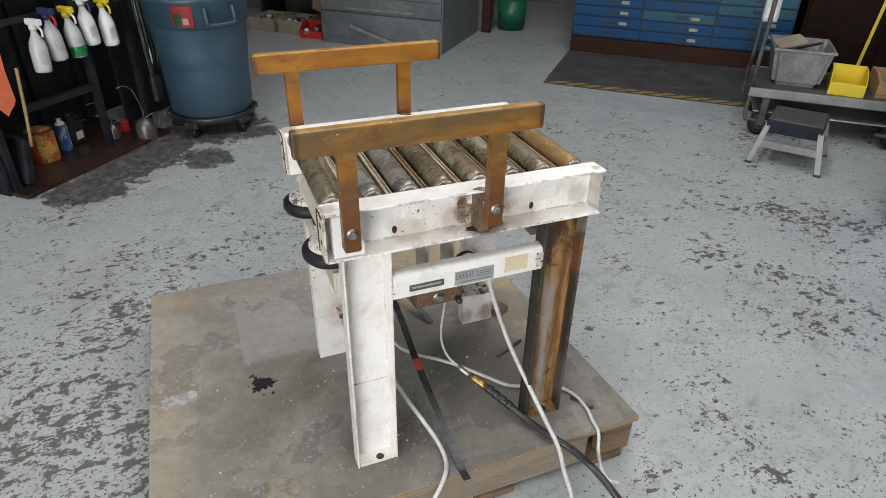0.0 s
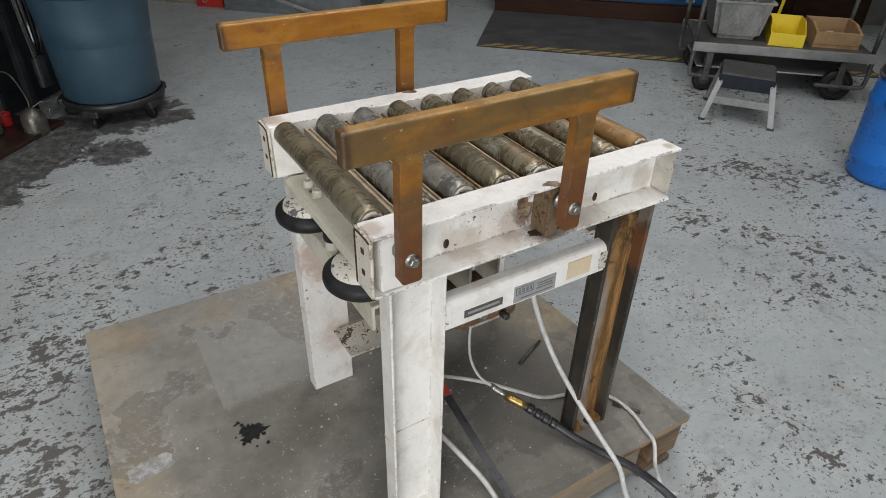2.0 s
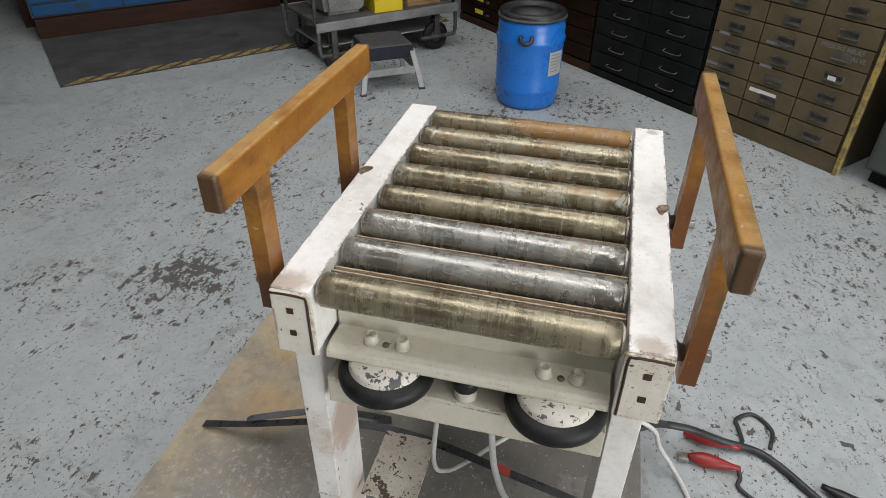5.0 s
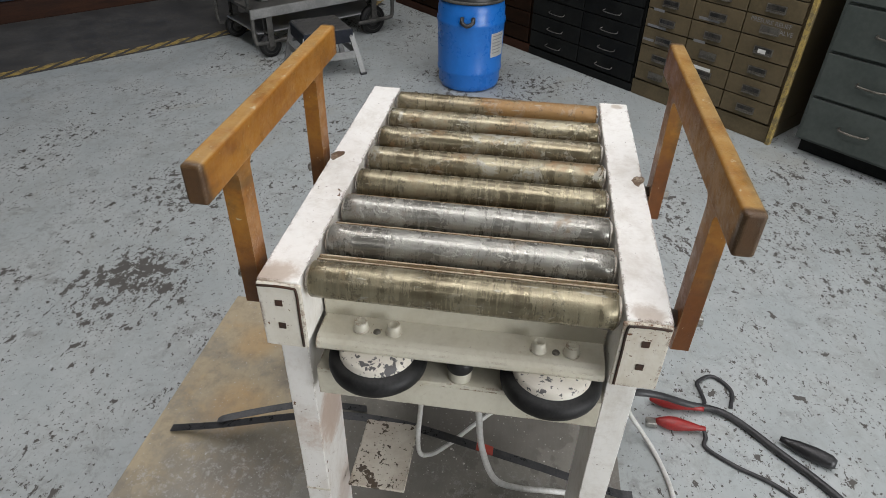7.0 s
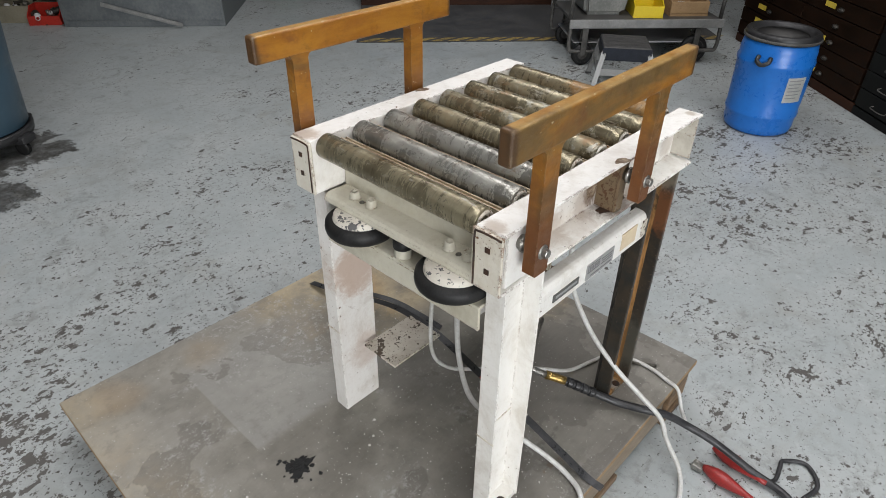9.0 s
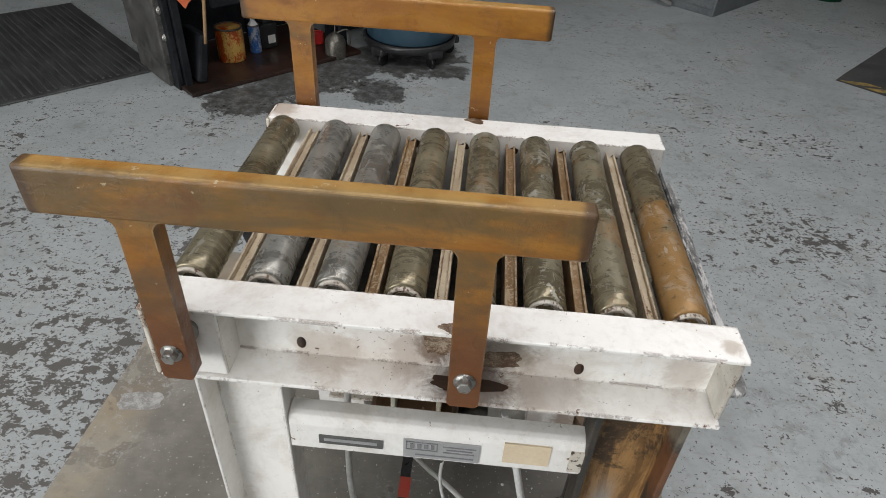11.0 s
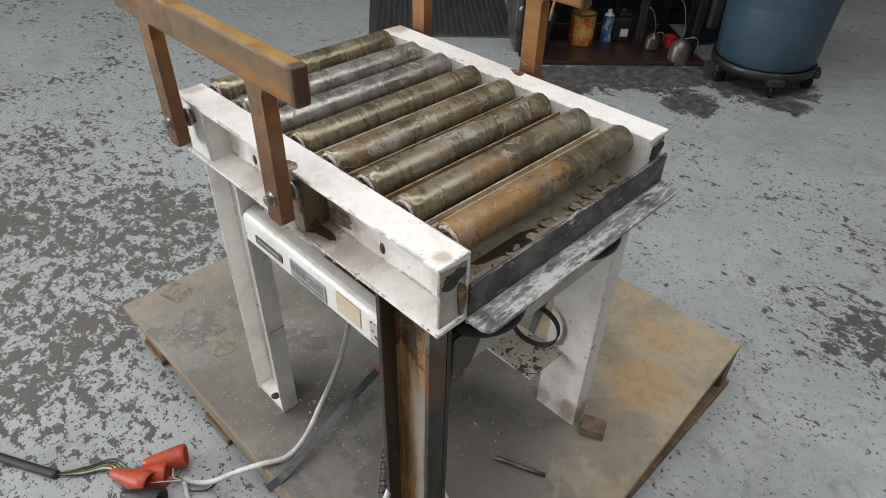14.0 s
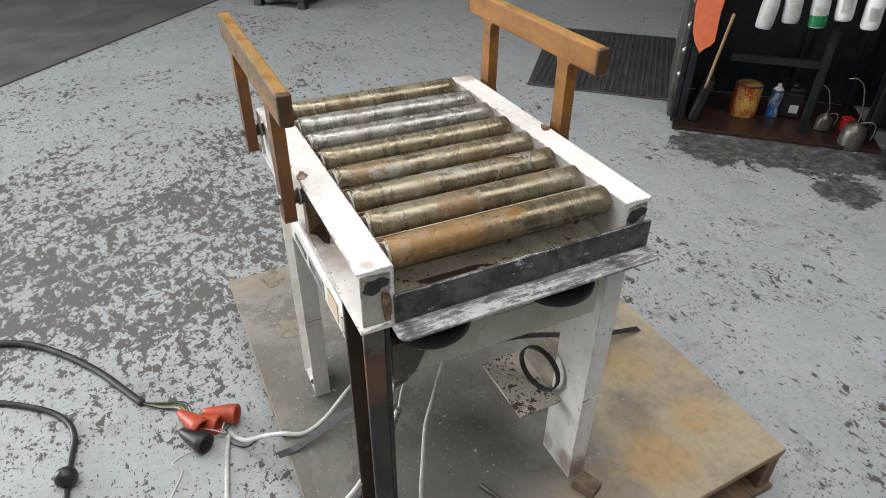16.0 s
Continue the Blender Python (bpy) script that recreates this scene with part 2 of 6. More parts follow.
def roller_steel(name, dark, light, rust, rusty, half=False, banded=0.25, smeared=0.5):
    """Turned steel, worn in bands round the tube, with rust in patches, pale smears and scratches."""
    m, nt, p = start(name)
    vec = coords(nt)
    rings = grain(nt, coords(nt, (0.1, 1, 0.1)), 85, 6, 0.8)
    broad = grain(nt, coords(nt, (0.25, 1, 0.25)), 16, 4, 0.6)
    patch = grain(nt, vec, 16, 6, 0.7, 0.3)
    fine = grain(nt, vec, 75, 5, 0.75, 0.3)
    tone = calc(nt, "ADD", calc(nt, "MULTIPLY", calc(nt, "ADD", calc(nt, "MULTIPLY", rings, 0.6), calc(nt, "MULTIPLY", broad, 0.4)), banded), calc(nt, "MULTIPLY", patch, 1 - banded))
    col = mix(nt, step(nt, tone, 0.32, 0.66), dark, light)
    spread = grain(nt, vec, 9, 6, 0.75, 0.4)
    if half:
        sep = nt.nodes.new("ShaderNodeSeparateXYZ")
        nt.links.new(coords(nt, vary=False), sep.inputs[0])
        spread = calc(nt, "ADD", spread, step(nt, sep.outputs[1], 0.10, -0.12, -0.14, 0.2))
    red = step(nt, spread, rusty - 0.02, rusty + 0.14)
    col = mix(nt, calc(nt, "MULTIPLY", red, 0.75), col, mix(nt, fine, rust, tuple(0.5 * c for c in rust)))
    # plaster smears: firm-edged dabs, thin wandering lines and scuffs along the tube
    dab = step(nt, calc(nt, "ADD", grain(nt, vec, 21, 7, 0.72, 0.4), calc(nt, "MULTIPLY", grain(nt, vec, 6, 2, 0.5), 0.25)), 0.72, 0.735)
    vein = step(nt, calc(nt, "ABSOLUTE", calc(nt, "SUBTRACT", grain(nt, vec, 15, 5, 0.7, 0.6), 0.5)), 0.014, 0.004)
    vein = calc(nt, "MULTIPLY", vein, step(nt, grain(nt, vec, 11, 4, 0.6), 0.5, 0.56))
    scuff = step(nt, grain(nt, coords(nt, (1.5, 0.3, 1.5)), 70, 4, 0.65), 0.63, 0.67)
    pale = calc(nt, "MAXIMUM", calc(nt, "MAXIMUM", calc(nt, "MULTIPLY", dab, smeared), calc(nt, "MULTIPLY", vein, 0.8 * smeared)), calc(nt, "MULTIPLY", scuff, 0.45))
    col = mix(nt, pale, col, (0.43, 0.425, 0.38))
    pit = step(nt, calc(nt, "ADD", fine, calc(nt, "MULTIPLY", patch, 0.2)), 0.68, 0.74)
    col = mix(nt, calc(nt, "MULTIPLY", pit, 0.5), col, (0.05, 0.038, 0.024))
    put(nt, p.inputs["Base Color"], col)
    put(nt, p.inputs["Metallic"], calc(nt, "SUBTRACT", calc(nt, "SUBTRACT", 0.62, calc(nt, "MULTIPLY", pale, 0.4)), calc(nt, "MULTIPLY", red, 0.35)))
    put(nt, p.inputs["Roughness"], calc(nt, "ADD", step(nt, calc(nt, "ADD", calc(nt, "MULTIPLY", rings, 0.4), calc(nt, "MULTIPLY", patch, 0.6)), 0.38, 0.62, 0.17, 0.4), calc(nt, "ADD", calc(nt, "MULTIPLY", red, 0.16), calc(nt, "MULTIPLY", pale, 0.2))))
    relief(nt, p, calc(nt, "ADD", calc(nt, "ADD", calc(nt, "MULTIPLY", rings, 0.6), calc(nt, "MULTIPLY", pale, 0.9)), calc(nt, "ADD", calc(nt, "MULTIPLY", fine, 0.6), patch)), 0.5, 0.0011)
    return m


def plywood():
    m, nt, p = start("dusty_plywood")
    vec = coords(nt, vary=False)
    sep = nt.nodes.new("ShaderNodeSeparateXYZ")
    nt.links.new(vec, sep.inputs[0])
    fibre = grain(nt, coords(nt, (1, 9, 1), False), 14, 6, 0.7)
    soft = grain(nt, vec, 3.1, 5, 0.6)
    wood = mix(nt, fibre, (0.34, 0.28, 0.18), (0.48, 0.40, 0.275))
    wood = mix(nt, calc(nt, "MULTIPLY", step(nt, grain(nt, vec, 4.5, 6, 0.68), 0.5, 0.66), 0.45), wood, (0.47, 0.30, 0.125))
    wood = mix(nt, calc(nt, "MULTIPLY", step(nt, grain(nt, vec, 3, 6, 0.7), 0.5, 0.62), 0.8), wood, (0.27, 0.245, 0.195))
    dust = mix(nt, step(nt, soft, 0.36, 0.64), (0.19, 0.177, 0.15), (0.295, 0.28, 0.245))
    # bare wood shows on the far side and along the left rim
    side = calc(nt, "MULTIPLY", step(nt, sep.outputs[1], 0.05, 0.34), step(nt, sep.outputs[0], -0.25, 0.15))
    side = calc(nt, "MAXIMUM", side, calc(nt, "MULTIPLY", step(nt, sep.outputs[0], 0.42, 0.56), step(nt, sep.outputs[1], -0.3, 0.1)))
    rim = step(nt, sep.outputs[0], -0.42, -0.66)
    bare = calc(nt, "ADD", calc(nt, "MAXIMUM", side, calc(nt, "MULTIPLY", rim, 0.42)), calc(nt, "MULTIPLY", grain(nt, vec, 3.2, 5, 0.65), 0.7))
    col = mix(nt, step(nt, bare, 0.45, 1.05), dust, wood)
    # pale spray haze on the open left part
    haze = calc(nt, "MULTIPLY", step(nt, sep.outputs[0], 0.0, -0.3), step(nt, grain(nt, vec, 2.6, 4, 0.55), 0.4, 0.6))
    col = mix(nt, calc(nt, "MULTIPLY", haze, 0.45), col, (0.37, 0.355, 0.315))
    # a paler square where something was sprayed, with a hard masked edge
    sq = calc(nt, "MULTIPLY", step(nt, sep.outputs[0], -0.39, -0.385), step(nt, sep.outputs[0], 0.12, -0.06))
    sq = calc(nt, "MULTIPLY", sq, calc(nt, "MULTIPLY", step(nt, sep.outputs[1], 0.06, 0.09), step(nt, sep.outputs[1], 0.5, 0.42)))
    col = mix(nt, calc(nt, "MULTIPLY", sq, 0.45), col, (0.37, 0.365, 0.345))
    # old spills with firm rims
    spill = step(nt, grain(nt, vec, 3.3, 5, 0.55, 0.2), 0.555, 0.567)
    col = mix(nt, calc(nt, "MULTIPLY", spill, calc(nt, "SUBTRACT", 0.45, calc(nt, "MULTIPLY", side, 0.35))), col, (0.125, 0.112, 0.095))
    dark = calc(nt, "MULTIPLY", step(nt, grain(nt, vec, 1.7, 5, 0.6), 0.47, 0.6), calc(nt, "SUBTRACT", 1.0, calc(nt, "MULTIPLY", side, 0.85)))
    col = mix(nt, calc(nt, "MULTIPLY", dark, 0.28), col, (0.095, 0.088, 0.078))
    rusty = step(nt, grain(nt, vec, 5.5, 6, 0.75, 0.3), 0.645, 0.72)
    col = mix(nt, calc(nt, "MULTIPLY", rusty, 0.5), col, (0.17, 0.09, 0.035))
    # orange water stains on the bare far corners, soft dark patches round the middle
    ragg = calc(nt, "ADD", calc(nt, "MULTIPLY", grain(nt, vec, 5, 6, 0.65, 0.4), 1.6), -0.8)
    for x, y, r, k in ((0.526, 0.25, 0.08, 0.5), (0.206, 0.40, 0.08, 0.35), (0.45, 0.44, 0.06, 0.35), (-0.55, 0.5, 0.06, 0.15), (-0.3, 0.5, 0.06, 0.12)):
        col = mix(nt, calc(nt, "MULTIPLY", blot(nt, sep, x, y, r, ragg, 1.5, 0.5), k), col, (0.47, 0.265, 0.075))
    # soft dark patches: shade painted in under the table, grey dirt beyond it
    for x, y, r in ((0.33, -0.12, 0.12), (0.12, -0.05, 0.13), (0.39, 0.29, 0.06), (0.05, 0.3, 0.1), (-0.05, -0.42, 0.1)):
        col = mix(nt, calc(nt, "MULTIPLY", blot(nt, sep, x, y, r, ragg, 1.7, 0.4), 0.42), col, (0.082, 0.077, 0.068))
    fuzz = step(nt, grain(nt, vec, 30, 6, 0.75), 0.45, 0.7)
    col = mix(nt, calc(nt, "MULTIPLY", fuzz, 0.3), col, (0.1, 0.092, 0.08))
    powder = calc(nt, "MULTIPLY", step(nt, grain(nt, vec, 60, 6, 0.8, 0.2), 0.5, 0.62), step(nt, grain(nt, vec, 3.4, 4, 0.6), 0.47, 0.6))
    powder = calc(nt, "MULTIPLY", powder, step(nt, sep.outputs[0], 0.3, -0.05))
    col = mix(nt, calc(nt, "MULTIPLY", powder, 0.6), col, (0.46, 0.45, 0.43))
    speck = step(nt, grain(nt, vec, 140, 2, 0.5), 0.69, 0.72)
    col = mix(nt, calc(nt, "MULTIPLY", speck, 0.7), col, (0.5, 0.49, 0.46))
    put(nt, p.inputs["Base Color"], col)
    put(nt, p.inputs["Roughness"], step(nt, fibre, 0.3, 0.7, 0.55, 0.8))
    relief(nt, p, calc(nt, "ADD", fibre, grain(nt, vec, 150, 3, 0.6)), 0.3, 0.001)
    return m


def handle_paint(name, sooty, face=None):
    m, nt, p = start(name)
    vec = coords(nt)
    long = grain(nt, coords(nt, (0.4, 1.5, 1.6)), 9, 6, 0.72, 0.4)
    col = mix(nt, step(nt, long, 0.36, 0.64), (0.235, 0.088, 0.009), (0.345, 0.15, 0.018))
    soot = step(nt, grain(nt, coords(nt, (0.45, 1, 1.3)), 6, 6, 0.72, 0.4), sooty - 0.04, sooty + 0.2)
    along = nt.nodes.new("ShaderNodeSeparateXYZ")
    nt.links.new(coords(nt, vary=False), along.inputs[0])
    if face:
        soot = calc(nt, "MULTIPLY", soot, step(nt, along.outputs[1], face + 0.01, face, 0.25, 1.0))
    col = mix(nt, calc(nt, "MULTIPLY", soot, 0.85), col, mix(nt, grain(nt, vec, 25, 5, 0.7), (0.07, 0.052, 0.022), (0.125, 0.085, 0.034)))
    red = step(nt, grain(nt, vec, 8, 5, 0.7), 0.57, 0.7)
    col = mix(nt, calc(nt, "MULTIPLY", red, 0.5), col, (0.14, 0.042, 0.009))
    smut = step(nt, grain(nt, vec, 34, 6, 0.75, 0.3), 0.5, 0.7)
    col = mix(nt, calc(nt, "MULTIPLY", smut, 0.3), col, (0.06, 0.036, 0.014))
    # upper faces turn a paler tan in patches and show more bare flecks
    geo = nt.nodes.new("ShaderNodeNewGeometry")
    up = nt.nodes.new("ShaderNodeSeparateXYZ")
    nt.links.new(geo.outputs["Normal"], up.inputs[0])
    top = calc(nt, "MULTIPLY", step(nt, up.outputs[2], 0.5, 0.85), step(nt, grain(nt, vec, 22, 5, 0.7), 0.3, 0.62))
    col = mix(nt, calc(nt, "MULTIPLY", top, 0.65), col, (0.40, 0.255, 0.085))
    # the bolted ends of the posts are rusty
    low = calc(nt, "ADD", along.outputs[2], calc(nt, "MULTIPLY", grain(nt, vec, 20, 5, 0.7), 0.12))
    col = mix(nt, step(nt, low, 0.98 if face else 0.93, 0.82, 0.0, 0.88 if face else 0.7), col, mix(nt, grain(nt, vec, 45, 5, 0.7), (0.07, 0.022, 0.008), (0.17, 0.055, 0.012)))
    # both ends of the bar are scorched
    reach = calc(nt, "ADD", calc(nt, "ABSOLUTE", calc(nt, "ADD", along.outputs[0], 0.127)), calc(nt, "MULTIPLY", grain(nt, vec, 30, 5, 0.7), 0.014))
    col = mix(nt, calc(nt, "MULTIPLY", step(nt, reach, 0.254, 0.264), 0.92), col, mix(nt, grain(nt, vec, 40, 4, 0.7), (0.03, 0.018, 0.009), (0.1, 0.05, 0.02)))
    bare = step(nt, grain(nt, vec, 60, 4, 0.65, 0.3), calc(nt, "SUBTRACT", 0.69, calc(nt, "MULTIPLY", top, 0.07)), calc(nt, "SUBTRACT", 0.71, calc(nt, "MULTIPLY", top, 0.07)))
    worn = calc(nt, "MAXIMUM", bare, calc(nt, "MULTIPLY", edges(nt, vec, 0.003), 0.4))
    put(nt, p.inputs["Base Color"], mix(nt, worn, col, (0.40, 0.31, 0.18)))
    put(nt, p.inputs["Roughness"], step(nt, grain(nt, vec, 30, 5, 0.7), 0.35, 0.65, 0.3, 0.58))
    relief(nt, p, calc(nt, "ADD", grain(nt, vec, 90, 4, 0.65), calc(nt, "MULTIPLY", smut, 0.6)), 0.4, 0.0012)
    return m


def rusted_channel():
    m, nt, p = start("rusted_bare_channel")
    vec = coords(nt)
    own = coords(nt, vary=False)
    sep = nt.nodes.new("ShaderNodeSeparateXYZ")
    nt.links.new(own, sep.inputs[0])
    run = grain(nt, coords(nt, (1.6, 1.6, 0.2)), 26, 6, 0.72, 0.4)
    col = mix(nt, step(nt, run, 0.42, 0.6), (0.17, 0.09, 0.033), (0.37, 0.205, 0.075))
    # bare steel runs down the middle of the web
    mid = step(nt, calc(nt, "ADD", calc(nt, "ABSOLUTE", calc(nt, "SUBTRACT", sep.outputs[0], 0.262)), calc(nt, "MULTIPLY", grain(nt, coords(nt, (1.5, 1.5, 0.3)), 20, 6, 0.75), 0.07)), 0.062, 0.035)
    mid = calc(nt, "MULTIPLY", mid, step(nt, sep.outputs[2], 0.5, 0.38))
    col = mix(nt, calc(nt, "MULTIPLY", mid, 0.85), col, mix(nt, grain(nt, vec, 50, 5, 0.75), (0.22, 0.215, 0.195), (0.45, 0.44, 0.41)))
    # dark brown blotches, more of them towards the top of the leg
    dark_blotch = step(nt, calc(nt, "ADD", grain(nt, vec, 9, 6, 0.75, 0.5), step(nt, sep.outputs[2], 0.44, 0.58, 0.0, 0.14)), 0.6, 0.7)
    col = mix(nt, calc(nt, "MULTIPLY", dark_blotch, 0.85), col, (0.03, 0.02, 0.012))
    gold = step(nt, grain(nt, vec, 60, 5, 0.7), 0.6, 0.68)
    col = mix(nt, calc(nt, "MULTIPLY", gold, 0.4), col, (0.38, 0.24, 0.09))
    put(nt, p.inputs["Base Color"], col)
    p.inputs["Metallic"].default_value = 0.2
    p.inputs["Roughness"].default_value = 0.55
    relief(nt, p, calc(nt, "ADD", run, grain(nt, vec, 80, 4, 0.65)), 0.5, 0.0012)
    return m


def lip_steel(name, dark, light, bare, worn):
    """Worn mill steel with pale scuffs dragged along the edge."""
    m, nt, p = start(name)
    vec = coords(nt)
    base = mix(nt, step(nt, grain(nt, vec, 26, 6, 0.72, 0.3), 0.36, 0.64), dark, light)
    drag = grain(nt, coords(nt, (3.0, 0.55, 1)), 26, 7, 0.75, 0.3)
    fine = grain(nt, coords(nt, (1.6, 0.8, 1)), 95, 5, 0.75)
    scuff = step(nt, calc(nt, "ADD", calc(nt, "MULTIPLY", drag, 0.75), calc(nt, "MULTIPLY", fine, 0.3)), bare, bare + 0.09)
    scuff = calc(nt, "MAXIMUM", scuff, calc(nt, "MULTIPLY", edges(nt, vec, 0.003), worn))
    put(nt, p.inputs["Base Color"], mix(nt, calc(nt, "MULTIPLY", scuff, 0.9), base, mix(nt, fine, (0.42, 0.42, 0.405), (0.74, 0.735, 0.71))))
    p.inputs["Metallic"].default_value = 0.25
    put(nt, p.inputs["Roughness"], step(nt, drag, 0.35, 0.65, 0.3, 0.55))
    relief(nt, p, calc(nt, "ADD", drag, calc(nt, "MULTIPLY", fine, 0.7)), 0.6, 0.0012)
    return m


FLOOR = floor_paint()
AISLE = plain("bare_concrete_aisle", (0.095, 0.095, 0.09), (0.15, 0.15, 0.14), 3, 0.55, bump=0.2)
WALL = plain("dingy_wall_paint", (0.10, 0.097, 0.09), (0.15, 0.146, 0.13), 2.5, 0.7)
CEIL = plain("dusty_ceiling", (0.4, 0.4, 0.38), (0.5, 0.5, 0.47), 2.0, 0.8)
WHITE = chipped("soiled_white_enamel", (0.83, 0.812, 0.77), (0.46, 0.405, 0.325), (0.10, 0.065, 0.04), 70, 0.735, 0.6, 0.38, rim=0.6, corner=0.0022)
LEG_WHITE = chipped("primer_stained_white_enamel", (0.78, 0.76, 0.725), (0.47, 0.40, 0.33), (0.10, 0.065, 0.04), 70, 0.725, 0.6, 0.38, rim=0.6, corner=0.0024, marks=(((-0.235, 0.2235, 0.42), 0.075, (0.44, 0.28, 0.19), 0.65), ((-0.22, 0.2235, 0.16), 0.06, (0.5, 0.38, 0.31), 0.5), ((0.30, 0.25, 0.02), 0.045, (0.2, 0.11, 0.055), 0.7), ((0.22, 0.22, 0.02), 0.03, (0.22, 0.15, 0.1), 0.5)))
WORN = chipped("worn_white_enamel", (0.875, 0.86, 0.82), (0.50, 0.445, 0.365), (0.09, 0.062, 0.042), 60, 0.715, 0.6, 0.38, rim=0.8, corner=0.0055, marks=(
    ((-0.006, -0.2205, 0.705), 0.024, (0.06, 0.036, 0.02), 0.8), ((-0.002, -0.2205, 0.75), 0.02, (0.06, 0.036, 0.02), 0.75), ((-0.03, -0.2205, 0.69), 0.035, (0.22, 0.13, 0.075), 0.4), ((-0.07, -0.2205, 0.69), 0.06, (0.45, 0.33, 0.24), 0.22), ((0.085, -0.2205, 0.705), 0.036, (0.36, 0.30, 0.225), 0.7),
    ((0.045, -0.245, 0.669), 0.052, (0.085, 0.04, 0.018), 0.75), ((0.14, -0.24, 0.669), 0.05, (0.25, 0.15, 0.085), 0.35), ((0.31, -0.2205, 0.70), 0.032, (0.26, 0.17, 0.1), 0.4), ((0.33, -0.25, 0.779), 0.012, (0.33, 0.25, 0.16), 0.6),
    ((-0.325, -0.24, 0.779), 0.02, (0.3, 0.19, 0.1), 0.5), ((-0.325, 0.25, 0.779), 0.03, (0.33, 0.2, 0.1), 0.55), ((-0.14, -0.2205, 0.68), 0.045, (0.45, 0.36, 0.28), 0.5)))
CREAM = chipped("cream_enamel", (0.575, 0.55, 0.455), (0.36, 0.315, 0.225), (0.13, 0.1, 0.07), 60, 0.735, 0.57, 0.4, rust=(0.2, 0.1, 0.035), corner=0.0045)
FLAKED = chipped("flaking_cream_enamel", (0.60, 0.56, 0.48), (0.38, 0.31, 0.24), (0.07, 0.06, 0.05), 48, 0.6, 0.52, 0.5, corner=0.005, rust=(0.10, 0.07, 0.045))
CAPPAINT = chipped("blistered_cream_enamel", (0.62, 0.585, 0.51), (0.45, 0.40, 0.33), (0.12, 0.12, 0.125), 44, 0.6, 0.6, 0.45, rim=0.2, rust=(0.08, 0.075, 0.07))
BRACKET = chipped("scorched_bracket_enamel", (0.25, 0.19, 0.11), (0.075, 0.038, 0.018), (0.035, 0.02, 0.012), 60, 0.57, 0.38, 0.5, corner=0.008)
RUSTRIM = chipped("rusty_edged_enamel", (0.70, 0.665, 0.58), (0.44, 0.36, 0.25), (0.15, 0.07, 0.03), 85, 0.665, 0.56, 0.45, corner=0.009)
BURSTPLATE = chipped("smudged_end_plate", (0.56, 0.535, 0.47), (0.24, 0.195, 0.15), (0.05, 0.038, 0.03), 70, 0.67, 0.5, 0.5, corner=0.006, rust=(0.2, 0.09, 0.035))
BLACKENED = chipped("blackened_cream_plate", (0.05, 0.045, 0.04), (0.13, 0.085, 0.05), (0.36, 0.33, 0.27), 45, 0.62, 0.5, 0.5, corner=0.004)
BURNT = plain("burst_burnt_paint", (0.012, 0.012, 0.013), (0.06, 0.055, 0.05), 70, 0.5, 0, 1.0, (1, 1, 1), 0.4, 0.62)
RUSTLUMP = plain("lumpy_rust", (0.10, 0.045, 0.02), (0.34, 0.24, 0.16), 60, 0.75, 0, 1.0, (1, 1, 1), 0.4, 0.6)
RUSTLEG = rusted_channel()
SCALED = chipped("mill_scaled_rusty_flange", (0.02, 0.021, 0.019), (0.075, 0.05, 0.028), (0.22, 0.20, 0.155), 50, 0.68, 0.53, 0.5, rim=0.5, rust=(0.13, 0.06, 0.025), marks=(((0.3205, -0.24, 0.54), 0.06, (0.15, 0.062, 0.026), 0.9), ((0.3205, -0.235, 0.63), 0.035, (0.3, 0.26, 0.2), 0.5), ((0.3205, -0.24, 0.12), 0.09, (0.1, 0.1, 0.08), 0.5)))
BLACKSTEEL = plain("blackened_mill_steel", (0.017, 0.017, 0.016), (0.085, 0.075, 0.062), 22, 0.42, 0.35, 0.6, (1, 1, 0.5), 0.4, 0.66)
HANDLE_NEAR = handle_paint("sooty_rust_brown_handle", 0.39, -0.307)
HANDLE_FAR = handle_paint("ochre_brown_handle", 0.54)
ZINC = plain("zinc_bolt", (0.26, 0.25, 0.23), (0.4, 0.39, 0.36), 60, 0.35, 0.85, 0.3)
ROLL_A = roller_steel("olive_roller_steel", (0.12, 0.099, 0.06), (0.335, 0.298, 0.2), (0.24, 0.135, 0.05), 0.58, banded=0.88, smeared=0.14)
ROLL_B = roller_steel("grey_roller_steel", (0.18, 0.172, 0.15), (0.385, 0.38, 0.345), (0.24, 0.15, 0.065), 0.57, banded=0.3, smeared=0.55)
ROLL_C = roller_steel("rusty_roller_steel", (0.15, 0.125, 0.075), (0.345, 0.31, 0.215), (0.30, 0.148, 0.045), 0.52, banded=0.25, smeared=0.6)
ROLL_D = roller_steel("ochre_roller_steel", (0.14, 0.112, 0.065), (0.29, 0.25, 0.165), (0.37, 0.185, 0.042), 0.46, True, 0.4, 0.2)
LATH_W = chipped("cream_cross_strip", (0.46, 0.39, 0.28), (0.22, 0.15, 0.08), (0.12, 0.07, 0.035), 90, 0.66, 0.5, 0.5, corner=0.003)
LATH_R = chipped("rusty_cross_strip", (0.23, 0.135, 0.052), (0.085, 0.045, 0.02), (0.46, 0.39, 0.26), 95, 0.585, 0.45, 0.5)
BEARING = chipped("greasy_white_bearing", (0.60, 0.575, 0.52), (0.28, 0.22, 0.15), (0.05, 0.042, 0.034), 120, 0.6, 0.47, 0.45, corner=0.003)
# soiled cream enamel; the shade below the end roller is in its tones
SHADECREAM = chipped("soiled_shade_toned_cream", (0.38, 0.36, 0.27), (0.13, 0.105, 0.06), (0.04, 0.03, 0.02), 50, 0.64, 0.48, 0.5, corner=0.004)
